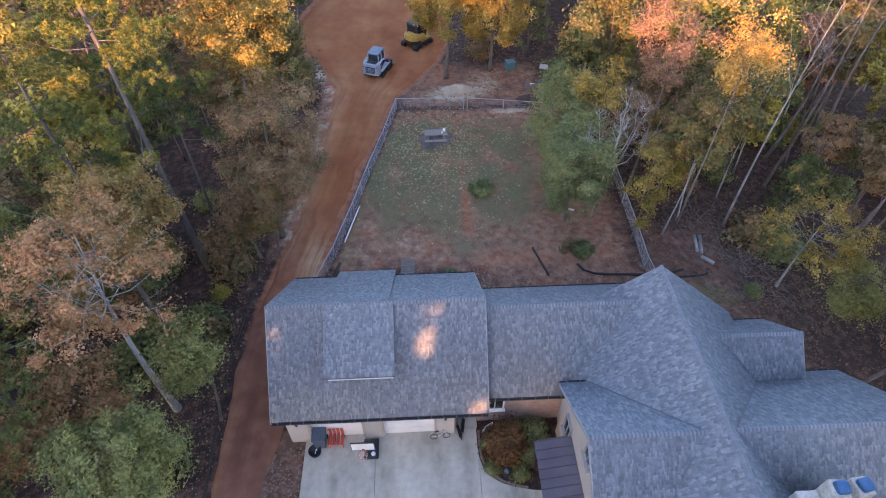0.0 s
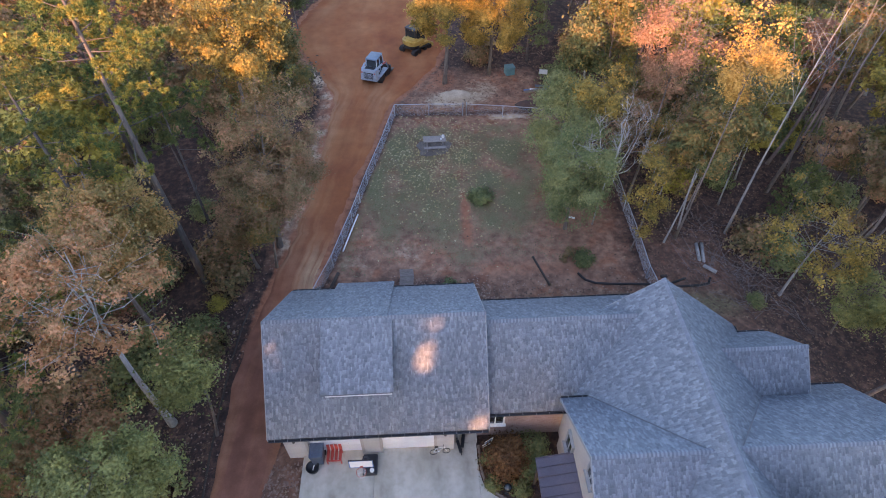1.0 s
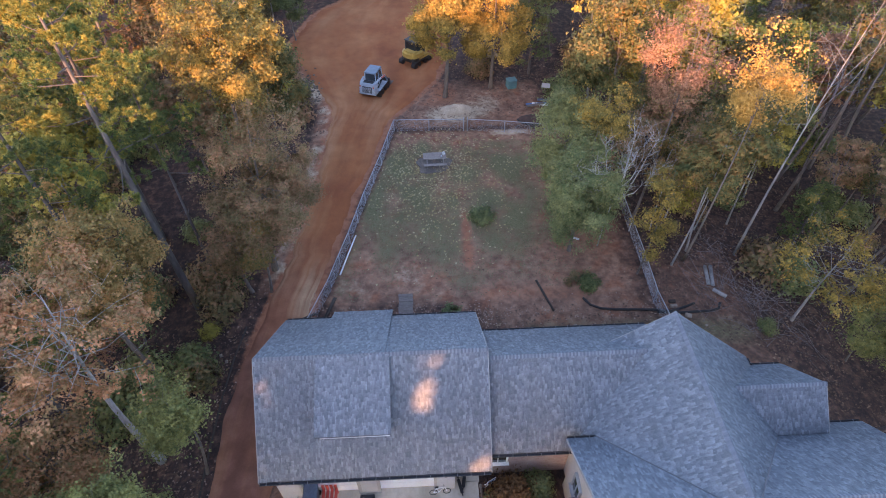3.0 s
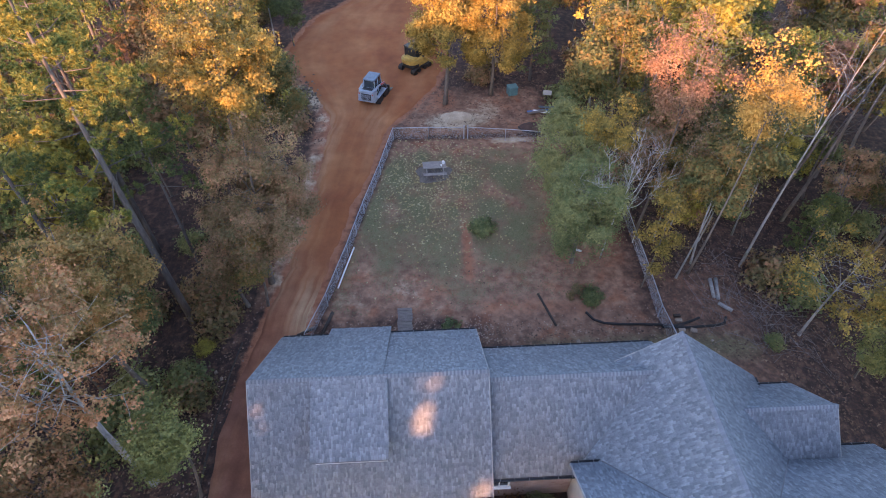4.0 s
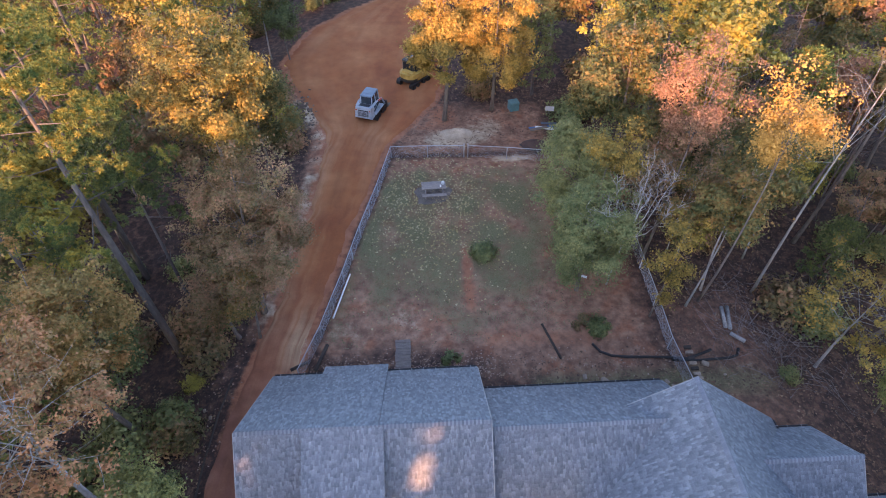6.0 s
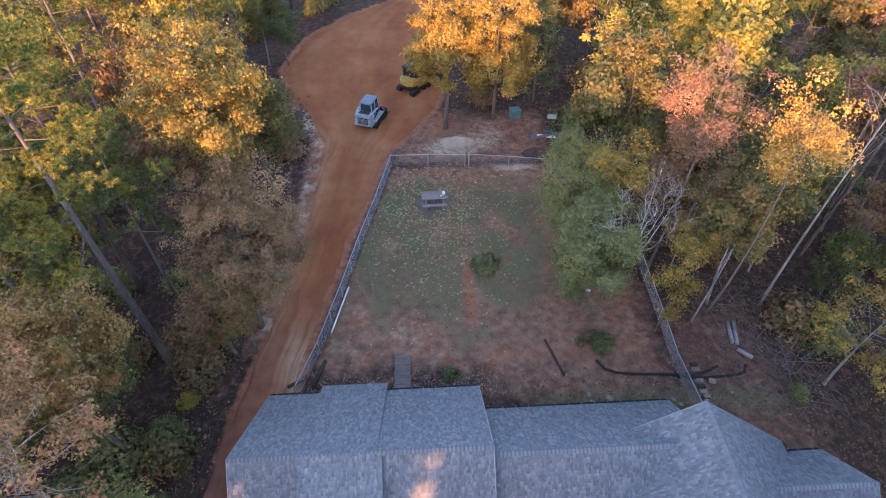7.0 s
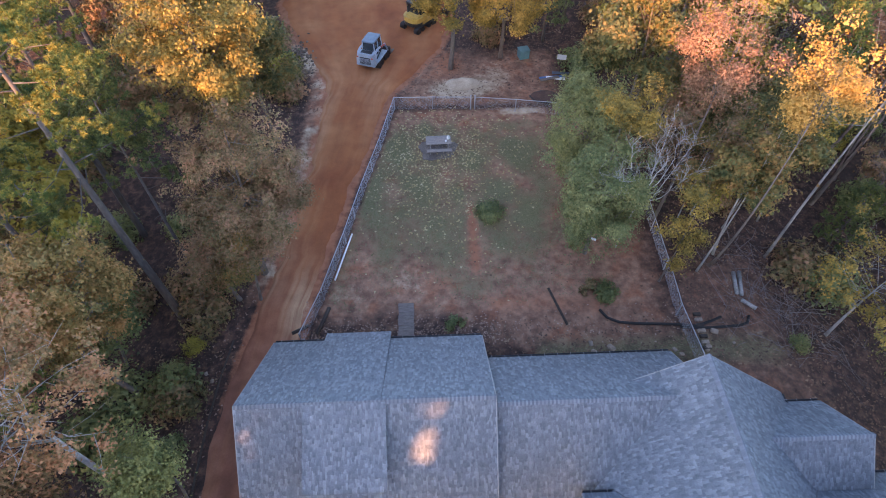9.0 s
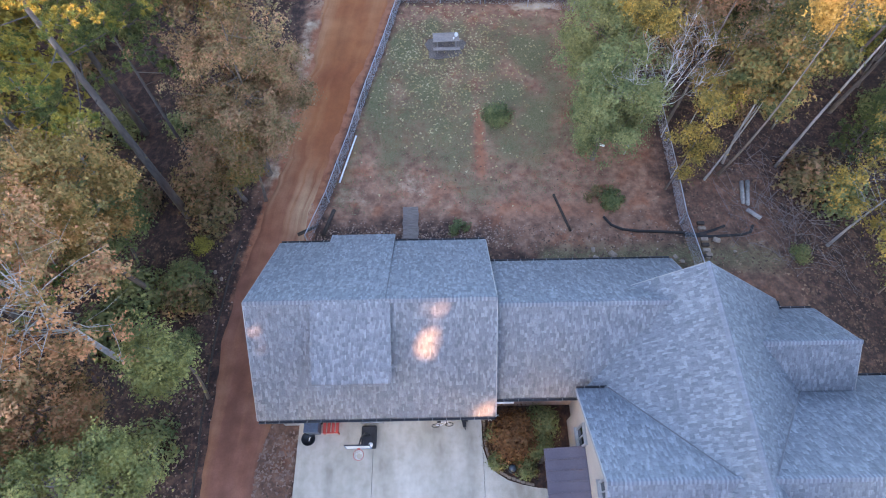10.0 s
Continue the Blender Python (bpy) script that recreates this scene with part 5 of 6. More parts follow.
# ---- yard ----
def chain_link(points, label):
    """A chain-link fence through the corners: posts, top rails and one mesh panel a bay."""
    fence = thing("chain_link_fence", label, "fence")
    H = 1.15
    for (x0, y0), (x1, y1) in zip(points, points[1:]):
        L = math.hypot(x1 - x0, y1 - y0)
        n = max(1, round(L / 2.6))
        for i in range(n):
            ax, ay = x0 + (x1 - x0) * i / n, y0 + (y1 - y0) * i / n
            bx, by = x0 + (x1 - x0) * (i + 1) / n, y0 + (y1 - y0) * (i + 1) / n
            za, zb = height(ax, ay), height(bx, by)
            part("post", Geo().tube([(ax, ay, za - 0.1), (ax, ay, za + H + 0.03)], 0.034, 6), STEEL, fence)
            part("top_rail", Geo().tube([(ax, ay, za + H), (bx, by, zb + H)], 0.026, 6), STEEL, fence)
            g, w = Geo(), math.hypot(bx - ax, by - ay)
            d = Vector(((bx - ax) / w, (by - ay) / w, (zb - za) / w))
            k = int(w / 0.085)
            for s in (1, -1):
                for j in range(-int(H / 0.085), k + 1):
                    u0, u1 = j * 0.085, j * 0.085 + H
                    c0, c1 = max(0, u0), min(w, u1)
                    if c1 - c0 < 0.05:
                        continue
                    z0, z1 = c0 - u0, c1 - u0
                    if s < 0:
                        z0, z1 = H - z0, H - z1
                    p = Vector((ax, ay, za)) + d * c0 + Vector((0, 0, z0 + 0.02))
                    q = Vector((ax, ay, za)) + d * c1 + Vector((0, 0, z1 + 0.02))
                    g.tube([p, q], 0.0021, 3)
            part("mesh_panel", g, STEEL, fence)
    x, y = points[-1]
    part("post", Geo().tube([(x, y, height(x, y) - 0.1), (x, y, height(x, y) + H + 0.05)], 0.04, 6), STEEL, fence)
    return fence


chain_link([(-7.62, 23.2), (-6.7, 26.1), (-5.72, 30.4), (-4.84, 34.6), (-3.78, 39.2), (-2.82, 43.85), (3.15, 43.62)], "galvanised chain-link fence along the clay track")
chain_link([(3.45, 43.6), (6.6, 43.15), (9.9, 42.6), (13.8, 42.1), (14.02, 33.8), (13.85, 27.4), (13.7, 24.2), (13.95, 20.6)], "galvanised chain-link fence around the lawn's far side")
gate = thing("fence_post_pair", "pair of gate posts in the chain-link fence", "gate", pose(3.3, 43.62, height(3.3, 43.62)))
for x in (-0.16, 0.16):
    part("gate_post", Geo().tube([(x, 0, -0.1), (x, 0, 1.32)], 0.045, 8), STEEL, gate)

solo("white_pipe", Geo().tube([(-5.35, 31.0, -0.02), (-5.75, 29.2, 0.0), (-6.15, 27.4, -0.02)], 0.055, 8), WHITE, "long white plastic pipe lying along the fence", "pipe", smooth=True)


def rod(name, pts, r, material, label, category, n=7):
    return solo(name, Geo().tube([(x, y, height(x, y) + r * 0.8 + dz) for x, y, dz in pts], r, n), material, label, category, smooth=True)


rod("drain_pipe", [(9.35, 24.7, 0), (9.7, 24.15, 0), (10.3, 23.85, 0), (11.2, 23.68, 0.02), (12.4, 23.6, 0), (13.6, 23.5, 0.03), (14.6, 23.4, 0), (15.6, 23.7, 0.02), (16.2, 23.95, 0.02)], 0.08, RUBBER, "black corrugated drain pipe across the bare soil", "pipe")
rod("drain_pipe", [(13.7, 23.35, 0), (15.0, 23.25, 0), (16.2, 23.3, 0.02), (17.1, 23.4, 0), (17.7, 23.6, 0.0), (18.0, 24.1, 0.0)], 0.08, RUBBER, "black corrugated drain pipe under the fence", "pipe")
rod("fallen_log", [(6.62, 26.3, 0), (6.95, 25.0, 0.02), (7.3, 23.75, 0)], 0.075, DARKWOOD, "dark rotting log on red soil", "log")
rod("landscape_timber", [(-6.86, 23.75, 0), (-6.34, 25.5, 0)], 0.12, DARKWOOD, "dark landscape timber beside the fence", "timber", 4)
rod("landscape_timber", [(-8.3, 23.85, 0), (-7.4, 24.35, 0)], 0.12, DARKWOOD, "dark landscape timber at the track's edge", "timber", 4)
pad = thing("stepping_pad", "weathered board walk of cross planks behind the garage", "board walk")
for i in range(12):
    part("plank", Geo().box((-1.85 + 0.02 * math.sin(5 * i), 23.15 + 0.215 * i, -0.13 + 0.006 * math.sin(3 * i)), (0.9, 0.2, 0.06), bev=0.008), GREYWOOD, pad)

# low dark edging along the track's west side
edge = thing("track_edging", "low dark timber edging along the clay track", "edging")
EDGE = [(-11.55, 6.0), (-11.6, 8.6), (-11.7, 11.2), (-11.85, 13.8), (-11.95, 16.4), (-11.95, 19.0), (-11.8, 21.6), (-11.5, 23.6)]
for (x0, y0), (x1, y1) in zip(EDGE, EDGE[1:]):
    part("timber", Geo().tube([(x0, y0, height(x0, y0) + 0.05), (x1 - 0.02, y1 - 0.06, height(x1, y1) + 0.05)], 0.06, 4), DARKWOOD, edge)

solo("plastic_scrap", Geo().box((10.0, 30.0, height(10.0, 30.0) + 0.05), (0.5, 0.16, 0.08), pose(0, 0, 0, 0, 0, -25), bev=0.03), WHITE, "white plastic scrap lying under the cedar", "scrap")

# picnic table
TABLEWOOD = surface("silvered_wood", (0.21, 0.178, 0.16), (0.33, 0.285, 0.255), 3, 25, 0.85, stretch=(1, 6, 6))


def picnic_table(at):
    t = thing("picnic_table", "weathered grey wooden picnic table with fixed benches", "table", at)
    for i in range(5):
        part("tabletop_board", Geo().box((0, -0.3 + 0.15 * i, 0.75), (1.83, 0.138, 0.04), bev=0.006), TABLEWOOD, t)
    for s in (-1, 1):
        for k in range(2):
            part("bench_board", Geo().box((0, s * (0.66 + 0.15 * k), 0.45), (1.83, 0.138, 0.04), bev=0.006), TABLEWOOD, t)
    for x in (-0.65, 0.65):
        for s in (-1, 1):
            part("leg", Geo().box((x, s * 0.45, 0.37), (0.05, 0.1, 0.86), pose(0, 0, 0, s * 28, 0, 0)), TABLEWOOD, t)
        part("brace", Geo().box((x + 0.05, 0, 0.42), (0.04, 1.66, 0.1)), TABLEWOOD, t)
        part("cleat", Geo().box((x + 0.05, 0, 0.705), (0.04, 0.7, 0.05)), TABLEWOOD, t)


g = Geo()
out = [(0.45 + (1.3 + 0.16 * math.sin(5 * a) + 0.07 * math.sin(11 * a)) * math.copysign(abs(math.cos(a)) ** 0.5, math.cos(a)), 38.95 + (0.98 + 0.12 * math.sin(3 * a + 1) + 0.06 * math.sin(13 * a)) * math.copysign(abs(math.sin(a)) ** 0.5, math.sin(a))) for a in (6.28319 * k / 40 for k in range(40))]
g.slab([(x, y, height(0.45, 38.95) + 0.035) for x, y in out], 0.12)
solo("gravel_pad", g, surface("grey_gravel", (0.115, 0.094, 0.082), (0.19, 0.158, 0.138), 1.8, 16, 0.95, bump=0.7, grain=0.4), "worn pad of grey gravel under the picnic table", "gravel pad")
picnic_table(pose(0.5, 39.1, height(0.5, 39.1), 0, 0, 2))
solo("white_jug", Geo().lathe((1.2, 39.25, height(0.5, 39.1) + 0.77), [(0.10, 0), (0.12, 0.03), (0.12, 0.2), (0.05, 0.27), (0.035, 0.3), (0.0, 0.31)], 12), WHITE, "white plastic jug on the picnic table", "jug", smooth=True)
solo("white_cup", Geo().lathe((1.02, 38.95, height(0.5, 39.1) + 0.77), [(0.05, 0), (0.06, 0.14), (0.0, 0.14)], 10), WHITE, "white cup on the picnic table", "cup", smooth=True)


def bush(name, label, at, r, h, leaves, seed, count, size=0.07):
    rng = np.random.default_rng(seed)
    b = thing(name, label, "shrub", at)
    g = Geo()
    for i in range(6):
        az, q = rng.uniform(0, 6.28), rng.uniform(0.3, 0.9) * r
        g.tube([(0.05 * math.cos(az), 0.05 * math.sin(az), -0.1), (q * 0.5 * math.cos(az), q * 0.5 * math.sin(az), h * 0.5), (q * math.cos(az), q * math.sin(az), h * rng.uniform(0.6, 0.95))], [0.02, 0.014, 0.004], 4)
    part("stems", g, BARK, b)
    k = max(6, count // 45)
    d = rng.normal(size=(k, 3))
    d /= np.linalg.norm(d, axis=1)[:, None]
    d[:, 2] = np.abs(d[:, 2])
    C = d * (rng.uniform(0.3, 1, k) ** 0.5)[:, None] * np.array([r, r, h])
    own = rng.integers(0, k, count)
    P = C[own] + rng.normal(size=(count, 3)) * 0.2 * r
    P[:, 2] = np.abs(P[:, 2]) + 0.03
    part("foliage", leaves_mesh("foliage", P, size, rng, P - np.array([0, 0, h * 0.3])), leaves, b)
    return b


bush("lawn_shrub", "small dark green shrub on the lawn", stand(3.65, 32.45), 0.95, 0.8, L_CEDAR, 301, 2300)
bush("lawn_shrub", "rounded green shrub on bare soil", stand(9.95, 25.7), 0.72, 0.95, L_GREEN, 302, 1700)
bush("lawn_shrub", "wiry shrub with few dull leaves", stand(9.1, 26.2), 0.7, 0.8, L_BROWN, 303, 420)
bush("flowerbed_shrub", "low grey-green shrub in the bed behind the garage", stand(0.9, 24.2), 0.6, 0.3, L_CEDAR, 304, 420)
bush("planter_shrub", "rounded shrub with rusty orange-brown leaves", pose(3.1, 12.45, -0.15), 1.15, 1.7, leafy("rusty_leaves", [(0.09, 0.045, 0.02), (0.17, 0.085, 0.03), (0.26, 0.13, 0.045)]), 305, 5200, 0.06)
bush("planter_shrub", "green shrub beside the porch", pose(4.35, 11.9, -0.15), 0.62, 0.9, L_GREEN, 306, 1900, 0.06)
bush("planter_shrub", "dark green evergreen shrub by the brick wall", pose(4.6, 13.1, -0.15), 0.75, 1.0, L_CEDAR, 307, 2200, 0.06)
bush("planter_shrub", "pale green low shrub at the planter's edge", pose(2.35, 11.35, -0.15), 0.42, 0.45, L_GREEN, 308, 900, 0.06)
bush("planter_shrub", "green low plants at the planter's rim", pose(3.6, 11.0, -0.15), 0.5, 0.5, L_GREEN, 309, 1100, 0.06)
bush("planter_shrub", "dark green shrub near the garage corner", pose(2.25, 12.6, -0.15), 0.4, 0.6, L_CEDAR, 310, 700, 0.06)
globe = thing("gazing_globe", "dark glossy garden globe on a short stand", "garden ornament", pose(2.95, 11.0, -0.15))
part("globe", Geo().lathe((0, 0, 0.35), [(0.02, 0.0)] + [(0.2 * math.sin(a * math.pi / 10), 0.2 - 0.2 * math.cos(a * math.pi / 10)) for a in range(1, 10)] + [(0.01, 0.4)], 16), GLASS, globe, smooth=True)
part("stand", Geo().lathe((0, 0, -0.05), [(0.14, 0), (0.12, 0.05), (0.05, 0.1), (0.05, 0.36), (0.1, 0.41)], 12), BLACK, globe)

# stones along the planter's rim
rim = thing("planter_edging", "row of pale stones around the planter bed", "edging")
stone_me = Geo().box((0, 0, 0), (0.2, 0.13, 0.13), bev=0.035).mesh("stone")
stone_me.materials.append(ROCK)
pts = [(1.78, 13.3), (1.8, 12.4), (1.84, 11.95), (1.98, 11.42), (2.3, 11.0), (2.82, 10.68), (3.45, 10.46), (4.05, 10.32)]
rr = random.Random(3)
for (x0, y0), (x1, y1) in zip(pts, pts[1:]):
    n = max(1, round(math.hypot(x1 - x0, y1 - y0) / 0.21))
    for i in range(n):
        u = i / n
        part("stone", stone_me, ROCK, rim, at=pose(x0 + (x1 - x0) * u, y0 + (y1 - y0) * u, -0.12, rr.uniform(-5, 5), rr.uniform(-5, 5), math.degrees(math.atan2(y1 - y0, x1 - x0)) + rr.uniform(-9, 9)))

# ---- in front of the garage ----
hoop = thing("basketball_hoop", "portable basketball hoop with white backboard and black base", "basketball hoop", pose(-3.68, 12.5, 0))
g = Geo().box((0, 0.05, 0.1), (0.72, 1.05, 0.2), bev=0.06)
g.box((0, -0.2, 0.24), (0.45, 0.5, 0.12), bev=0.04)
part("base", g, BLACK, hoop)
part("pole", Geo().tube([(0, 0.15, 0.18), (-0.05, 0.0, 1.2), (-0.12, -0.35, 1.95)], 0.045, 8), BLACK, hoop)
bb = part("backboard", Geo().box((-0.2, -0.72, 2.08), (1.1, 0.04, 0.72), bev=0.012), WHITE, hoop, "white backboard with a blue border")
part("top_edge", Geo().box((-0.2, -0.72, 2.455), (1.12, 0.06, 0.035), bev=0.01), BLACK, bb)
for c, s in (((-0.2, -0.742, 2.43), (1.1, 0.012, 0.05)), ((-0.2, -0.742, 1.73), (1.1, 0.012, 0.05)), ((-0.74, -0.742, 2.08), (0.04, 0.012, 0.7)), ((0.34, -0.742, 2.08), (0.04, 0.012, 0.7))):
    part("border", Geo().box(c, s), BLUE, bb)
part("support_arm", Geo().tube([(-0.12, -0.35, 1.95), (-0.18, -0.7, 2.1)], 0.03, 6), BLACK, hoop)
ring = [(-0.2 + 0.225 * math.cos(a * 6.2832 / 20), -1.02 + 0.225 * math.sin(a * 6.2832 / 20), 1.85) for a in range(21)]
part("rim", Geo().tube(ring, 0.012, 6).box((-0.2, -0.77, 1.85), (0.12, 0.08, 0.06)), RED, hoop, "red steel rim")
g = Geo()
for a in range(12):
    for s in (1, -1):
        b0, b1 = a * 6.2832 / 12, (a + s * 1.5) * 6.2832 / 12
        g.tube([(-0.2 + 0.22 * math.cos(b0), -1.02 + 0.22 * math.sin(b0), 1.84), (-0.2 + 0.13 * math.cos(b1), -1.02 + 0.13 * math.sin(b1), 1.45)], 0.006, 3)
part("net", g, WHITE, hoop, "white net")
solo("ball", Geo().lathe((-3.55, 12.15, 0.3), [(0.01, 0.0)] + [(0.11 * math.sin(a * math.pi / 8), 0.11 - 0.11 * math.cos(a * math.pi / 8)) for a in range(1, 8)] + [(0.01, 0.22)], 14), WHITE, "white ball resting on the hoop's base", "ball", smooth=True)

bin_ = thing("wheeled_bin", "slate-blue wheeled rubbish bin beside the garage door", "bin", pose(-6.25, 13.0, 0))
g = Geo()
g.add([(-0.25, -0.28, 0.02), (0.25, -0.28, 0.02), (0.25, 0.25, 0.02), (-0.25, 0.25, 0.02), (-0.31, -0.36, 0.98), (0.31, -0.36, 0.98), (0.31, 0.34, 0.98), (-0.31, 0.34, 0.98)],
      [(3, 2, 1, 0), (4, 5, 6, 7), (0, 1, 5, 4), (1, 2, 6, 5), (2, 3, 7, 6), (3, 0, 4, 7)])
part("body", g, BLUEGREY, bin_)
part("lid", Geo().box((0, 0, 1.03), (0.68, 0.76, 0.09), bev=0.035), BLUEGREY, bin_, "slate-blue hinged lid")
part("handle", Geo().tube([(-0.25, 0.4, 1.0), (0.25, 0.4, 1.0)], 0.018, 6), BLACK, bin_)
for x in (-0.28, 0.28):
    part("wheel", Geo().tube([(x - 0.03, 0.3, 0.13), (x + 0.03, 0.3, 0.13)], 0.13, 14), RUBBER, bin_)
tub = thing("round_tub", "black round tub in front of the bin", "tub", pose(-6.5, 12.5, 0))
part("shell", Geo().lathe((0, 0, 0), [(0.24, 0), (0.27, 0.05), (0.31, 0.3), (0.33, 0.31), (0.3, 0.29), (0.25, 0.06), (0.0, 0.05)], 20), BLACK, tub, smooth=True)
part("handle", Geo().tube([(0.0, -0.05, 0.1), (0.06, 0.0, 0.3), (0.1, 0.06, 0.34)], 0.025, 6), WHITE, tub, "white handle")
crate = thing("slatted_crate", "red slatted plastic seat beside the bin", "crate", pose(-5.45, 13.0, 0))
for i in range(4):
    part("slat", Geo().box((-0.3 + 0.2 * i, 0, 0.42), (0.14, 0.6, 0.04), bev=0.01), RED, crate)
    part("back_slat", Geo().box((-0.3 + 0.2 * i, 0.3, 0.68), (0.14, 0.04, 0.5), bev=0.01), RED, crate)
for x in (-0.34, 0.34):
    for y in (-0.26, 0.28):
        part("leg", Geo().box((x, y, 0.2), (0.05, 0.05, 0.4)), RED, crate)
part("rail", Geo().box((0, -0.27, 0.36), (0.76, 0.04, 0.08)), RED, crate)

bike = thing("bicycle", "small white and black bicycle lying by the garage door", "bicycle", pose(-0.2, 13.0, 0.13, -14, 0, 4) @ Matrix.Scale(0.72, 4))
for x in (-0.45, 0.45):
    ringp = [(x + 0.25 * math.cos(a * 6.2832 / 20), 0, 0.1 + 0.25 * math.sin(a * 6.2832 / 20)) for a in range(21)]
    part("wheel", Geo().tube(ringp, 0.025, 6), RUBBER, bike)
part("bike_frame", Geo().tube([(-0.45, 0, 0.1), (-0.1, 0, 0.08), (0.3, 0, 0.5), (-0.2, 0, 0.52), (-0.1, 0, 0.08)], 0.025, 6).tube([(-0.45, 0, 0.1), (-0.2, 0, 0.52)], 0.018, 6).tube([(0.45, 0, 0.1), (0.28, 0, 0.62)], 0.022, 6), WHITE, bike)
part("handlebar", Geo().tube([(0.25, -0.25, 0.64), (0.28, 0, 0.62), (0.25, 0.25, 0.64)], 0.016, 6), BLACK, bike)
part("saddle", Geo().box((-0.22, 0, 0.6), (0.24, 0.13, 0.06), bev=0.025), BLACK, bike)
scoot = thing("scooter", "black kick scooter leaning on the garage wall", "scooter", pose(0.78, 13.25, 0.0, -6, 0, 12) @ Matrix.Scale(1.2, 4))
part("deck", Geo().box((0, 0, 0.1), (0.13, 0.6, 0.03), bev=0.01), BLACK, scoot)
part("stem", Geo().tube([(0, 0.3, 0.1), (0, 0.36, 0.95)], 0.02, 6), BLACK, scoot)
part("handlebar", Geo().tube([(-0.22, 0.36, 0.95), (0.22, 0.36, 0.95)], 0.018, 6), BLACK, scoot)
for y in (-0.32, 0.34):
    part("wheel", Geo().tube([(-0.015, y, 0.08), (0.015, y, 0.08)], 0.08, 12), RUBBER, scoot)
copy_thing(scoot, pose(0.98, 13.55, 0.0, -6, 0, -10) @ Matrix.Scale(1.1, 4))
chair = thing("folding_chair", "folded lawn chair with blue webbing by the planter", "chair", pose(2.2, 13.35, -0.1, 14, 0, 28))
g = Geo()
for x in (-0.24, 0.24):
    g.tube([(x, 0, 0), (x, 0.08, 0.9)], 0.014, 6)
    g.tube([(x * 0.85, 0.1, 0), (x * 0.85, 0.0, 0.75)], 0.014, 6)
g.tube([(-0.24, 0.08, 0.9), (0.24, 0.08, 0.9)], 0.014, 6)
g.tube([(-0.24, 0, 0.02), (0.24, 0, 0.02)], 0.014, 6)
part("tubing", g, WHITE, chair)
part("webbing", Geo().box((0, 0.05, 0.55), (0.44, 0.015, 0.5)), BLUE, chair, "blue webbing")

# ---- machines in the clearing ----
def track_unit(parent, x, L, H, W):
    """A rubber track: an oval belt with lugs, and its wheels."""
    g, n = Geo(), 40
    prof = []
    for i in range(n):
        a = 6.28319 * i / n
        r = H / 2
        prof.append(((L / 2 - r) * (1 if math.cos(a) > 0 else -1) * min(1, abs(math.cos(a)) * 3) + r * math.cos(a), r + r * math.sin(a)))
    outer = [(x + s * W / 2, p, q) for s in (-1, 1) for p, q in prof]
    inner = [(x + s * W / 2, p * 0.9, H / 2 + (q - H / 2) * 0.75) for s in (-1, 1) for p, q in prof]
    g.add(outer + inner, [(i, (i + 1) % n, n + (i + 1) % n, n + i) for i in range(n)] + [(2 * n + i, 3 * n + i, 3 * n + (i + 1) % n, 2 * n + (i + 1) % n) for i in range(n)]
          + [(s * n + i, s * n + (i + 1) % n, 2 * n + s * n + (i + 1) % n, 2 * n + s * n + i) for s in (0, 1) for i in range(n)])
    t = part("track", g, RUBBER, parent, "black rubber track")
    for y in (-L / 2 + H / 2, -L / 6, L / 6, L / 2 - H / 2):
        part("track_wheel", Geo().tube([(x - W * 0.42, y, H / 2), (x + W * 0.42, y, H / 2)], H * 0.34, 12), BLACK, t)


CABGLASS = pane_glass("cab_glass", (0.03, 0.04, 0.05))
DARKSTEEL = surface("worn_dark_steel", (0.06, 0.05, 0.045), (0.14, 0.11, 0.095), 3, 30, 0.6, 0.4, 0.2)
MACHINE = surface("pale_blue_grey_machine_paint", (0.28, 0.34, 0.41), (0.42, 0.475, 0.54), 2, 25, 0.5, bump=0.1)
CABROOF = surface("faded_blue_roof_paint", (0.13, 0.18, 0.235), (0.19, 0.25, 0.31), 2, 25, 0.5, bump=0.1)


def tapered(c, low, high, h):
    """A box that narrows from low (x, y) to high (x, y) over the height h."""
    vs = [(c[0] + i * w / 2, c[1] + j * d / 2, c[2] + k * h) for k, (w, d) in enumerate((low, high)) for i, j in ((-1, -1), (1, -1), (1, 1), (-1, 1))]
    return Geo().add(vs, [(3, 2, 1, 0), (4, 5, 6, 7), (0, 1, 5, 4), (1, 2, 6, 5), (2, 3, 7, 6), (3, 0, 4, 7)])


loader = thing("track_loader", "compact pale blue-grey track loader with dark cab glass", "loader", pose(-4.7, 50.6, height(-4.7, 50.6), 0, 0, -21) @ Matrix.Diagonal((1.1, 1.1, 1.1, 1)))
for x in (-0.72, 0.72):
    track_unit(loader, x, 2.0, 0.72, 0.42)
    part("mudguard", Geo().box((x, -0.25, 0.80), (0.44, 1.7, 0.07), bev=0.03), MACHINE, loader)
part("body", Geo().box((0, -0.35, 0.80), (1.0, 2.0, 0.8), bev=0.08), MACHINE, loader)
hood = part("engine_hood", tapered((0, -1.12, 0.55), (1.5, 0.78), (1.3, 0.62), 0.92), MACHINE, loader)
part("grille", Geo().box((0, -1.5, 0.98), (0.86, 0.05, 0.52), pose(0, 0, 0, -5, 0, 0), bev=0.01), BLACK, hood)
for i in range(5):
    part("grille_bar", Geo().box((0, -1.53, 0.80 + 0.09 * i), (0.8, 0.03, 0.025)), MACHINE, hood)
part("vent_plate", Geo().box((0, -1.05, 1.475), (0.9, 0.4, 0.02), bev=0.006), BLACK, hood)
for x in (-0.58, 0.58):
    part("tail_light", Geo().box((x, -1.50, 1.25), (0.12, 0.04, 0.1), bev=0.01), RED, hood)
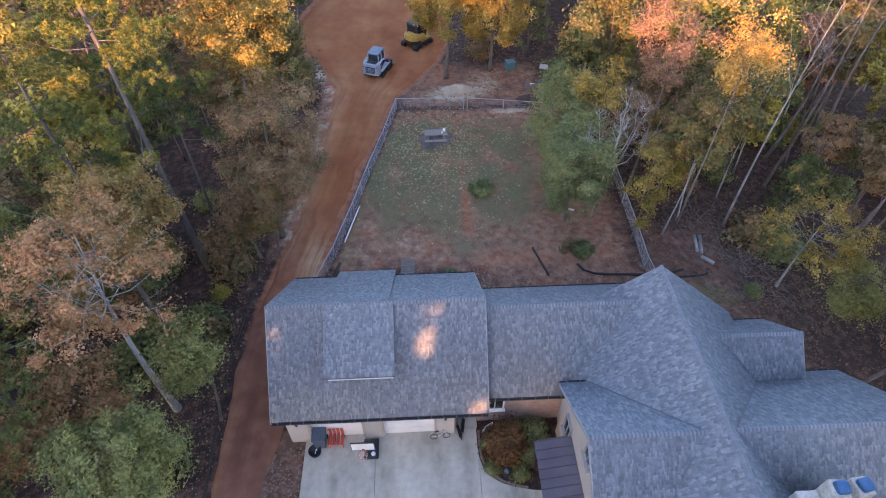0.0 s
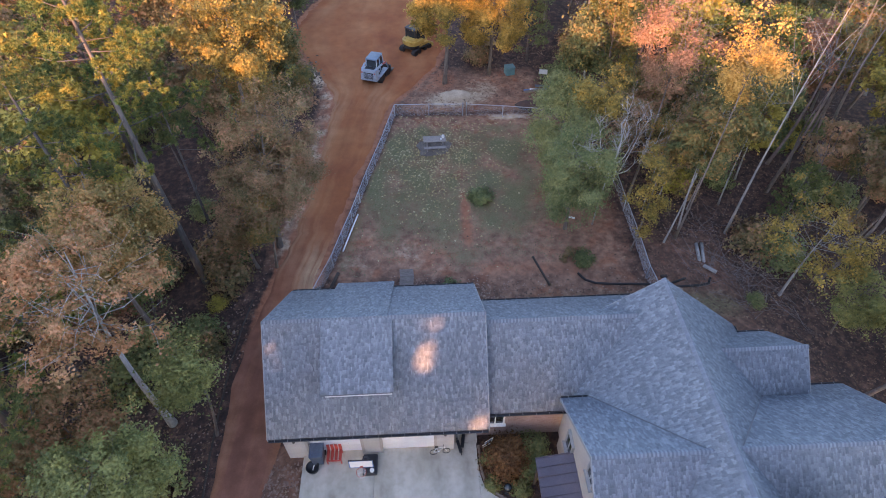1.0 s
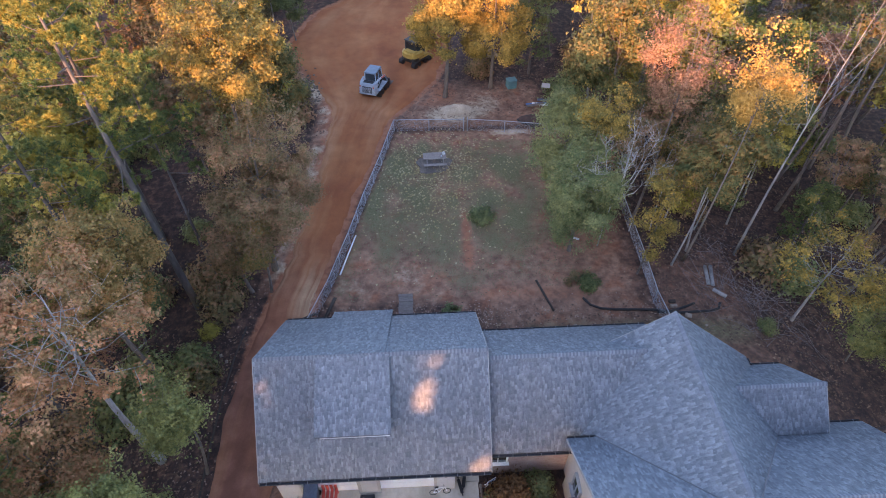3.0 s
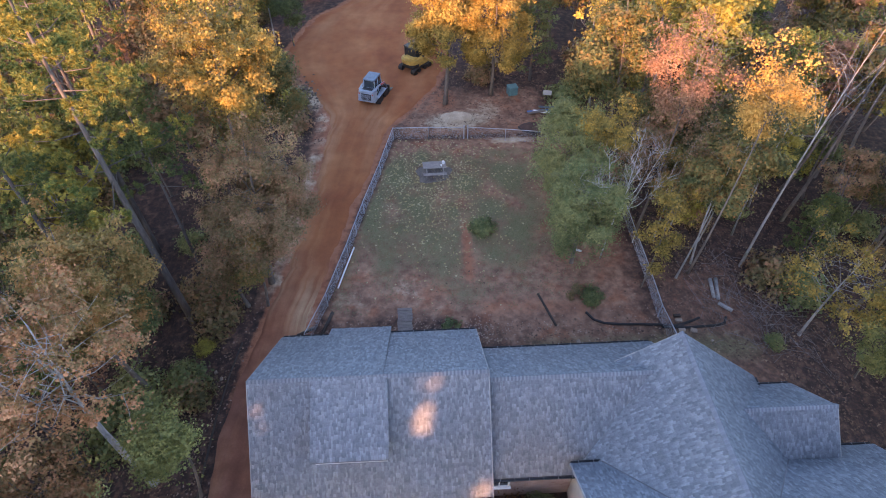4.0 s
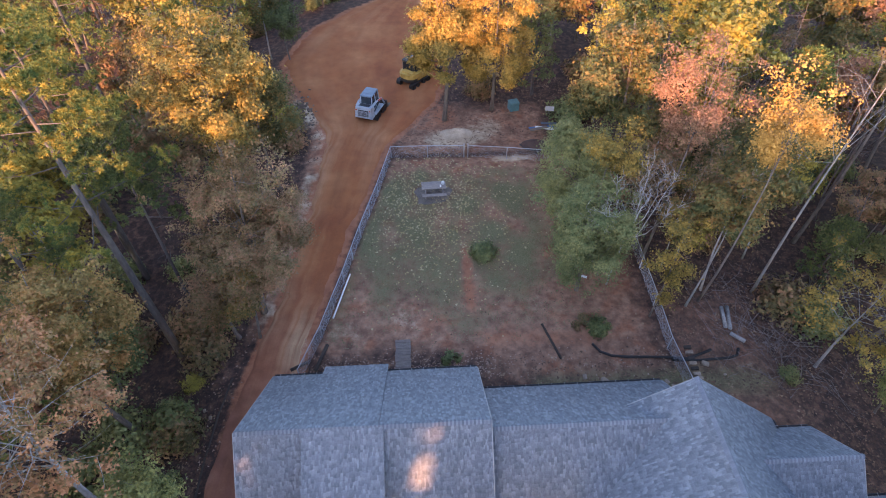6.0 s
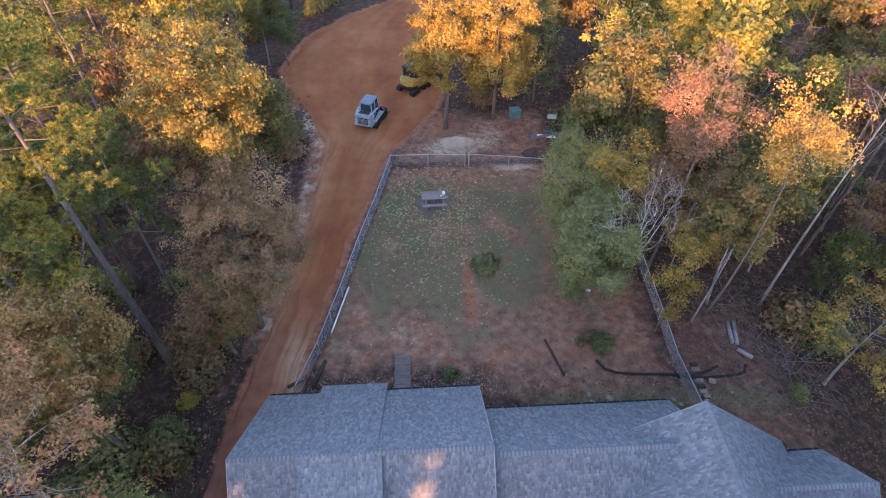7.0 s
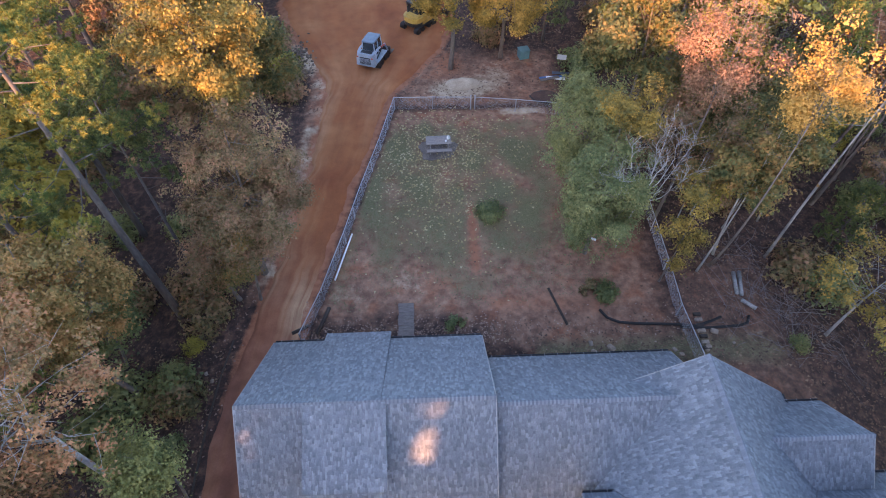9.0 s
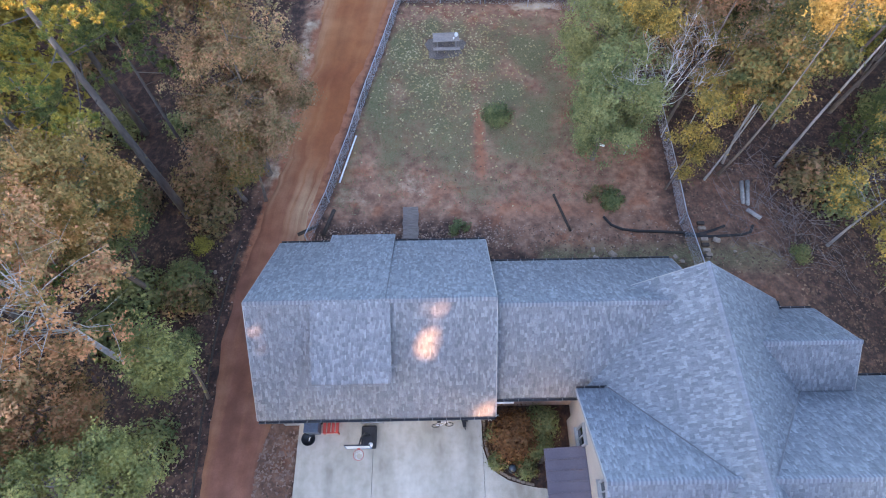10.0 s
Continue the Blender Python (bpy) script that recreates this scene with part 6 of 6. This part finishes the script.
cab = part("cab", tapered((0, -0.08, 0.95), (1.02, 1.45), (0.92, 1.2), 1.08), CABGLASS, loader, "dark glazed cab")
part("cab_roof", Geo().box((0, -0.1, 2.08), (1.02, 1.36, 0.12), bev=0.05), CABROOF, cab, "faded blue cab roof")
part("roof_hatch", Geo().box((0, -0.05, 2.15), (0.6, 0.7, 0.03), bev=0.01), CABROOF, cab)
for x in (-1, 1):
    for y0, y1 in ((-0.8, -0.68), (0.63, 0.5), (-0.1, -0.1)):
        part("cab_pillar", Geo().tube([(x * 0.51, y0, 0.95), (x * 0.465, y1, 2.05)], 0.045, 4), MACHINE, cab)
for x in (-0.68, 0.68):
    arm = part("loader_arm", Geo().tube([(x, -1.2, 1.42), (x, -0.6, 1.55), (x, 0.7, 1.25), (x, 1.15, 0.6), (x, 1.25, 0.35)], [0.09, 0.1, 0.1, 0.09, 0.07], 4), MACHINE, loader)
    part("lift_ram", Geo().tube([(x * 1.06, -0.9, 0.95), (x * 1.06, 0.2, 1.3)], 0.045, 6), BLACK, arm)
    part("arm_decal", Geo().tube([(x * 1.1, -0.1, 1.48), (x * 1.1, 0.55, 1.33)], 0.08, 4), RED, arm, "red stripe")
g = Geo().add([(s * 0.9, y, z) for s in (-1, 1) for y, z in ((1.2, 0.12), (2.0, 0.05), (2.02, 0.1), (1.35, 0.2), (1.3, 0.75), (1.2, 0.75))], [(0, 1, 7, 6), (1, 2, 8, 7), (2, 3, 9, 8), (3, 4, 10, 9), (4, 5, 11, 10), (5, 0, 6, 11), (5, 4, 3, 2, 1, 0), (6, 7, 8, 9, 10, 11)])
part("bucket", g, DARKSTEEL, loader)

digger = thing("mini_excavator", "yellow tracked excavator with black cab", "excavator", pose(-0.85, 56.0, height(-0.85, 56.0), 0, 0, -42) @ Matrix.Diagonal((1.1, 1.1, 1.0, 1)))
for x in (-0.75, 0.75):
    track_unit(digger, x, 2.4, 0.6, 0.42)
part("undercarriage", Geo().box((0, 0, 0.5), (1.2, 1.4, 0.3), bev=0.03), BLACK, digger)
g = Geo()
prof = [(0.87, 0.25), (0.87, -0.55), (0.74, -0.92), (0.42, -1.14), (0.0, -1.2), (-0.42, -1.14), (-0.74, -0.92), (-0.87, -0.55), (-0.87, 0.25)]
g.slab([(x, y, 1.38) for x, y in prof], 0.42)
part("counterweight", g, YELLOW, digger, "rounded yellow counterweight")
part("skirt", Geo().slab([(x * 0.97, y * 0.97, 0.96) for x, y in prof], 0.36), BLACK, digger, "black lower skirt")
part("engine_cover", Geo().box((0.1, -0.62, 1.46), (1.2, 0.62, 0.16), bev=0.06), YELLOW, digger)
part("deck", Geo().box((0, 0.25, 0.8), (1.7, 1.3, 0.3), bev=0.05), YELLOW, digger)
dc = part("cab", Geo().box((-0.15, 0.2, 1.6), (1.3, 1.35, 1.4), bev=0.09), BLACK, digger, "black cab with dark glass")
for c, sz in (((-0.15, -0.485, 1.8), (1.0, 0.02, 0.75)), ((-0.81, 0.2, 1.8), (0.02, 1.05, 0.75)), ((0.51, 0.2, 1.8), (0.02, 1.05, 0.75)), ((-0.15, 0.885, 1.75), (1.0, 0.02, 0.85))):
    part("cab_window", Geo().box(c, sz), GLASS, dc)
part("cab_roof", Geo().box((-0.15, 0.2, 2.33), (1.34, 1.4, 0.08), bev=0.03), BLACK, dc)
part("cab_hatch", Geo().box((-0.15, 0.3, 2.385), (0.75, 0.6, 0.02), bev=0.006), CABROOF, dc)
part("boom", Geo().tube([(0.55, 0.8, 0.9), (0.6, 1.4, 1.9), (0.6, 2.1, 2.1), (0.6, 2.7, 1.6)], [0.14, 0.15, 0.13, 0.1], 4), YELLOW, digger)
part("stick", Geo().tube([(0.6, 2.65, 1.65), (0.6, 2.9, 0.6)], [0.1, 0.08], 4), YELLOW, digger)
g = Geo().add([(0.6 + s * 0.28, y, z) for s in (-1, 1) for y, z in ((2.75, 0.6), (3.05, 0.6), (3.1, 0.15), (2.6, 0.05))], [(0, 1, 2, 3), (7, 6, 5, 4), (0, 4, 5, 1), (1, 5, 6, 2), (2, 6, 7, 3)])
part("bucket", g, DARKSTEEL, digger)
part("dozer_blade", Geo().box((0, 1.5, 0.3), (1.8, 0.1, 0.4), bev=0.02), YELLOW, digger)

# ---- beyond the fence ----
util = thing("utility_box", "faded green metal utility box on the ground", "utility box", pose(8.15, 50.5, height(8.15, 50.5), 0, 0, 12) @ Matrix.Diagonal((0.85, 0.85, 0.85, 1)))
part("body", Geo().box((0, 0, 0.45), (1.0, 0.9, 0.9), bev=0.03), TEAL, util)
part("lid", Geo().box((0, -0.02, 0.93), (1.08, 0.98, 0.08), bev=0.03), TEAL, util)
post_sign = thing("yard_sign", "small white board on a dark post", "sign", pose(10.9, 48.1, height(10.9, 48.1), 0, 0, -15))
part("post", Geo().box((0, 0, 0.75), (0.08, 0.08, 1.6)), DARKWOOD, post_sign)
part("board", Geo().box((0, -0.06, 1.5), (0.75, 0.03, 0.45), bev=0.008), GREYWALL, post_sign)
for i, (x, y, rz, m, lb) in enumerate(((10.2, 47.4, 8, BLUE, "long blue plastic panel on the ground"), (10.6, 47.1, -10, WHITE, "long white board on the ground"), (9.9, 47.0, 16, GREYWOOD, "weathered plank on the ground"), (10.9, 47.6, -4, BLUEGREY, "dull blue panel on the ground"))):
    solo("loose_panel", Geo().box((0, 0, 0), (2.2 - 0.25 * i, 0.3, 0.06), bev=0.01), m, lb, "panel", at=pose(x, y, height(x, y) + 0.05 + 0.08 * i, 2, 2, rz))


def mound(name, cx, cy, rx, ry, h, material, label, category, seed):
    """A low uneven heap of earth, as rings about its middle."""
    g, n, rings = Geo(), 28, 9
    for k in range(rings + 1):
        u = k / rings
        for j in range(n):
            a = 6.28319 * j / n
            q = u * (1 + 0.22 * noise.noise(Vector((2 * math.cos(a), 2 * math.sin(a), seed))))
            x, y = cx + rx * q * math.cos(a), cy + ry * q * math.sin(a)
            z = h * (1 - u * u) ** 1.4 * (0.8 + 0.7 * noise.noise(Vector((x * 1.6, y * 1.6, seed))))
            g.v.append((x, y, height(x, y) + z + (0.02 if k < rings else -0.06)))
    for k in range(rings):
        for j in range(n):
            g.f.append((k * n + j, k * n + (j + 1) % n, (k + 1) * n + (j + 1) % n, (k + 1) * n + j))
    return solo(name, g, material, label, category, smooth=True)


mound("earth_heap", 9.2, 45.0, 1.25, 0.8, 0.35, surface("damp_soil", (0.055, 0.034, 0.028), (0.12, 0.066, 0.048), 1.5, 18, 0.95, bump=0.6), "low heap of damp brown soil beside the fence", "heap", 4)
mound("sand_heap", 2.7, 46.9, 1.5, 0.95, 0.4, surface("pale_sand", (0.36, 0.27, 0.185), (0.56, 0.45, 0.33), 1.2, 16, 0.95, bump=0.5), "low heap of pale sand by the gate", "heap", 9)
rod("garden_hose", [(8.0, 45.1, 0), (8.3, 44.45, 0), (9.0, 44.15, 0.02), (9.8, 44.2, 0), (10.4, 44.7, 0), (10.6, 45.3, 0)], 0.06, RUBBER, "black hose curled round a soil heap", "hose")
pile = thing("firewood_pile", "stack of split firewood logs under the trees", "firewood", pose(6.4, 56.5, height(6.4, 56.5), 0, 0, 8))
log_me = Geo().tube([(0, -0.22, 0), (0, 0.22, 0)], 0.11, 7).mesh("log")
log_me.materials.append(islands("split_wood", [(0.22, 0.15, 0.1), (0.35, 0.26, 0.18), (0.46, 0.36, 0.26)], 0.9))
for j in range(4):
    for i in range(11 - j):
        part("log", log_me, ROCK, pile, at=pose(-1.2 + 0.23 * i + 0.11 * j, rr.uniform(-0.04, 0.04), 0.11 + 0.19 * j, 0, rr.uniform(0, 90), rr.uniform(-5, 5)))
for i, (x, y, a, L) in enumerate(((18.0, 26.4, 78, 1.6), (18.35, 26.4, 74, 1.8), (18.3, 24.9, -40, 0.9))):
    c, s = math.cos(radians(a)) * L / 2, math.sin(radians(a)) * L / 2
    rod("cut_log", [(x - c, y - s, 0), (x + c, y + s, 0)], 0.12, PALEBARK, "pale sawn log lying on the leaf litter", "log", 9)
row = thing("stone_edging", "short row of dark blocks beside the fence", "edging")
for i in range(7):
    y = 22.0 + 0.36 * i
    part("block", Geo().box((14.75 + 0.02 * i, y, height(14.75, y) + 0.06), (0.42, 0.2, 0.16), bev=0.02), ROCK if i % 2 else DARKWOOD, row)
rb = random.Random(11)
for i in range(16):
    x, y = rb.choice(((9.6, 22.6), (11.2, 22.2), (15.8, 22.3), (-11.6, 51.4), (-12.2, 21.0), (12.6, 21.8))) 
    x, y, s = x + rb.uniform(-1.2, 1.2), y + rb.uniform(-0.8, 0.8), rb.uniform(0.12, 0.34)
    solo("field_stone", Geo().box((0, 0, 0), (s * 1.4, s, s * 0.7), bev=s * 0.25), ROCK, "pale field stone half sunk in soil", "stone", at=pose(x, y, height(x, y) + s * 0.12, rb.uniform(-15, 15), rb.uniform(-15, 15), rb.uniform(0, 180)), group="field stones")

rubble = Geo()
for i in range(150):
    x, y, s = rb.gauss(-11.4, 0.75), rb.gauss(51.4, 1.7), rb.uniform(0.06, 0.22)
    rubble.box((x, y, height(x, y) + s * 0.2), (s * 1.3, s, s * 0.7), pose(0, 0, 0, rb.uniform(-25, 25), rb.uniform(-25, 25), rb.uniform(0, 180)))
solo("rubble", rubble, surface("broken_earth", (0.09, 0.062, 0.045), (0.19, 0.135, 0.10), 2, 20, 0.95, bump=0.4), "scatter of pale rubble at the clearing's edge", "rubble", "stuff")

# ---- undergrowth ----
shrub_kinds = []
ru = random.Random(21)
for i, (lm, lb) in enumerate(((L_GREEN, "green woodland shrub"), (L_BROWN, "brown-green woodland shrub"), (L_CEDAR, "dark evergreen woodland shrub"), (L_YELLOW, "yellowing woodland shrub"))):
    b = bush("woodland_shrub", lb + " in leaf litter", stand(*((-13.8, 20.5), (-12.6, 33.0), (-13.9, 12.2), (18.6, 33.5))[i]), 1.3, 1.7, lm, 400 + i, 1600, 0.10)
    b["group"] = "woodland shrubs"
    shrub_kinds.append(b)
made = 0
while made < 150:
    y = ru.uniform(4, 80)
    x = ru.uniform(-34, -12) if ru.random() < 0.5 else ru.uniform(15, 40)
    if y > 58 and ru.random() < 0.4:
        x = ru.uniform(-20, 20)
    if clear_of_trees(x, y) or (x > 14 and y < 27 and ru.random() < 0.75):
        continue
    copy_thing(shrub_kinds[ru.choices((0, 1, 2, 3), (3, 4, 3, 1))[0]], stand(x, y, ru.uniform(0, 360), ru.uniform(0.6, 1.4)))
    made += 1
for x, y, k, s in ((-13.6, 23.2, 3, 0.45), (-13.4, 17.6, 2, 0.5), (-14.4, 21.6, 2, 0.6), (-13.0, 27.4, 0, 0.7), (-11.4, 36.5, 1, 1.1), (-11.6, 46.5, 1, 1.3), (-12.8, 50.0, 2, 1.2), (-13.6, 53.5, 1, 1.2), (24.0, 26.5, 2, 1.3), (20.4, 22.3, 0, 0.45), (11.8, 45.4, 2, 1.0), (12.6, 48.5, 2, 1.3), (5.4, 53.5, 1, 1.0)):
    copy_thing(shrub_kinds[k], stand(x, y, 40 * s, s))

# brush: dead branches on the slope east of the fence
brush = Geo()
for i in range(240):
    if i % 2:
        x, y = ru.gauss(20.6, 1.6), ru.gauss(25.0, 1.7)
    else:
        x, y = ru.uniform(16.2, 26), ru.uniform(21.5, 31)
    if x < 15.6:
        continue
    a, L, z = ru.uniform(0, 6.28), ru.uniform(0.8, 3.2), height(x, y)
    e = (x + L * math.cos(a), y + L * math.sin(a))
    if e[0] < 15.4:
        continue
    r = ru.uniform(0.008, 0.022)
    m = ((x + e[0]) / 2 + ru.uniform(-0.35, 0.35), (y + e[1]) / 2 + ru.uniform(-0.35, 0.35), z + ru.uniform(0.1, 0.5))
    t = (*e, height(*e) + ru.uniform(0.1, 0.9))
    brush.tube([(x, y, z + 0.04), m, t], [r, r * 0.7, r * 0.25], 4)
    for k in range(2):
        q = Vector(m).lerp(Vector(t), ru.uniform(0.1, 0.8))
        brush.tube([q, q + Vector((ru.uniform(-0.6, 0.6), ru.uniform(-0.6, 0.6), ru.uniform(0.0, 0.4)))], [r * 0.4, r * 0.15], 3)
solo("brushwood", brush, TWIG, "tangle of dead grey branches on leaf litter", "brushwood", "stuff")

# fallen leaves and grass
nr = np.random.default_rng(77)


def scatter(n, x0, x1, y0, y1, keep, size, flat=0.8):
    P = []
    while len(P) < n:
        x, y = nr.uniform(x0, x1), nr.uniform(y0, y1)
        if keep(x, y):
            P.append((x, y, height(x, y) + nr.uniform(0.01, 0.04)))
    P = np.array(P)
    return leaves_mesh("leaf_scatter", P, size, nr, np.tile(np.array([0.0, 0.0, 1.0]), (len(P), 1)), 0.25)


YLEAF = leafy("fallen_yellow_leaves", [(0.30, 0.22, 0.085), (0.42, 0.325, 0.155), (0.52, 0.44, 0.28)], 0.1)
BLEAF = leafy("fallen_brown_leaves", [(0.055, 0.032, 0.024), (0.115, 0.066, 0.042), (0.20, 0.115, 0.072), (0.32, 0.21, 0.13)], 0.1, 0.9)


def on_lawn(x, y):
    return band(y, FENCE_W) + 0.3 < x < 10 and nr.uniform() < math.exp(-((x - 0.6) / 4.2) ** 2 - ((y - 38) / 5.5) ** 2)


solo("fallen_leaves", scatter(1900, -7, 12, 24, 44, on_lawn, 0.082), YLEAF, "yellow leaves scattered on the lawn", "leaves", "stuff")


def on_floor(x, y):
    if -8.6 < x < 2.4 and 12 < y < 22.2 or 2.4 < x < 19.6 and y < 21:
        return False
    if band(y, ROAD_W) - 0.3 < x < band(y, ROAD_E) + 0.2:
        return nr.uniform() < 0.012
    if x < 14 and y > 24 and y < 43.5:
        return nr.uniform() < (0.03 if y > 24.4 and x < 12.5 else 0.2)
    return True


PLEAF = leafy("pale_dry_leaves", [(0.20, 0.12, 0.09), (0.31, 0.20, 0.15), (0.43, 0.30, 0.23)], 0.1)
solo("bed_leaves", scatter(1100, -7.2, 14.0, 22.0, 25.2, lambda x, y: nr.uniform() < math.exp(-((y - 23.6) / 0.8) ** 2) * (1.0 if x < 3.5 else 0.25), 0.05), PLEAF, "pale dry leaves caught in the bed behind the garage", "leaves", "stuff")
solo("track_leaves", scatter(420, -13.6, -7.6, 8.0, 27.0, lambda x, y: (x < band(y, ROAD_W) or x > -9.2) and not (x > -8.3 and 12.6 < y < 21.8), 0.06), PLEAF, "pale fallen leaves along the lower track", "leaves", "stuff")
solo("drive_leaves", scatter(260, -9.0, -7.1, 7.5, 12.9, lambda x, y: nr.uniform() < 0.35 + 0.65 * (y > 10.5), 0.085), PLEAF, "dry leaves on the soil beside the driveway", "leaves", "stuff")
solo("leaf_litter", scatter(26000, -24, 30, 8, 56, on_floor, 0.075), BLEAF, "brown fallen leaves over the woodland floor", "leaves", "stuff")
GRASS = islands("grass_blades", [(0.085, 0.092, 0.034), (0.128, 0.125, 0.05), (0.18, 0.158, 0.072), (0.25, 0.21, 0.115)], 0.8)
B = []
while len(B) < 22000:
    x, y = nr.uniform(-7, 12), nr.uniform(25, 43.5)
    if nr.uniform() < zones(x, y)[0] * 0.9:
        B.append((x, y, height(x, y)))
B = np.array(B)
a = nr.uniform(0, 6.283, len(B))
w = np.stack([np.cos(a), np.sin(a), np.zeros(len(B))], 1) * nr.uniform(0.012, 0.03, len(B))[:, None]
t = np.stack([nr.normal(0, 0.09, len(B)), nr.normal(0, 0.09, len(B)), nr.uniform(0.02, 0.06, len(B))], 1)
solo("lawn_grass", quads_mesh("lawn_grass", np.stack([B - w, B + w, B + t + w * 0.3, B + t - w * 0.3], 1)), GRASS, "thin patchy lawn grass", "grass", "stuff")
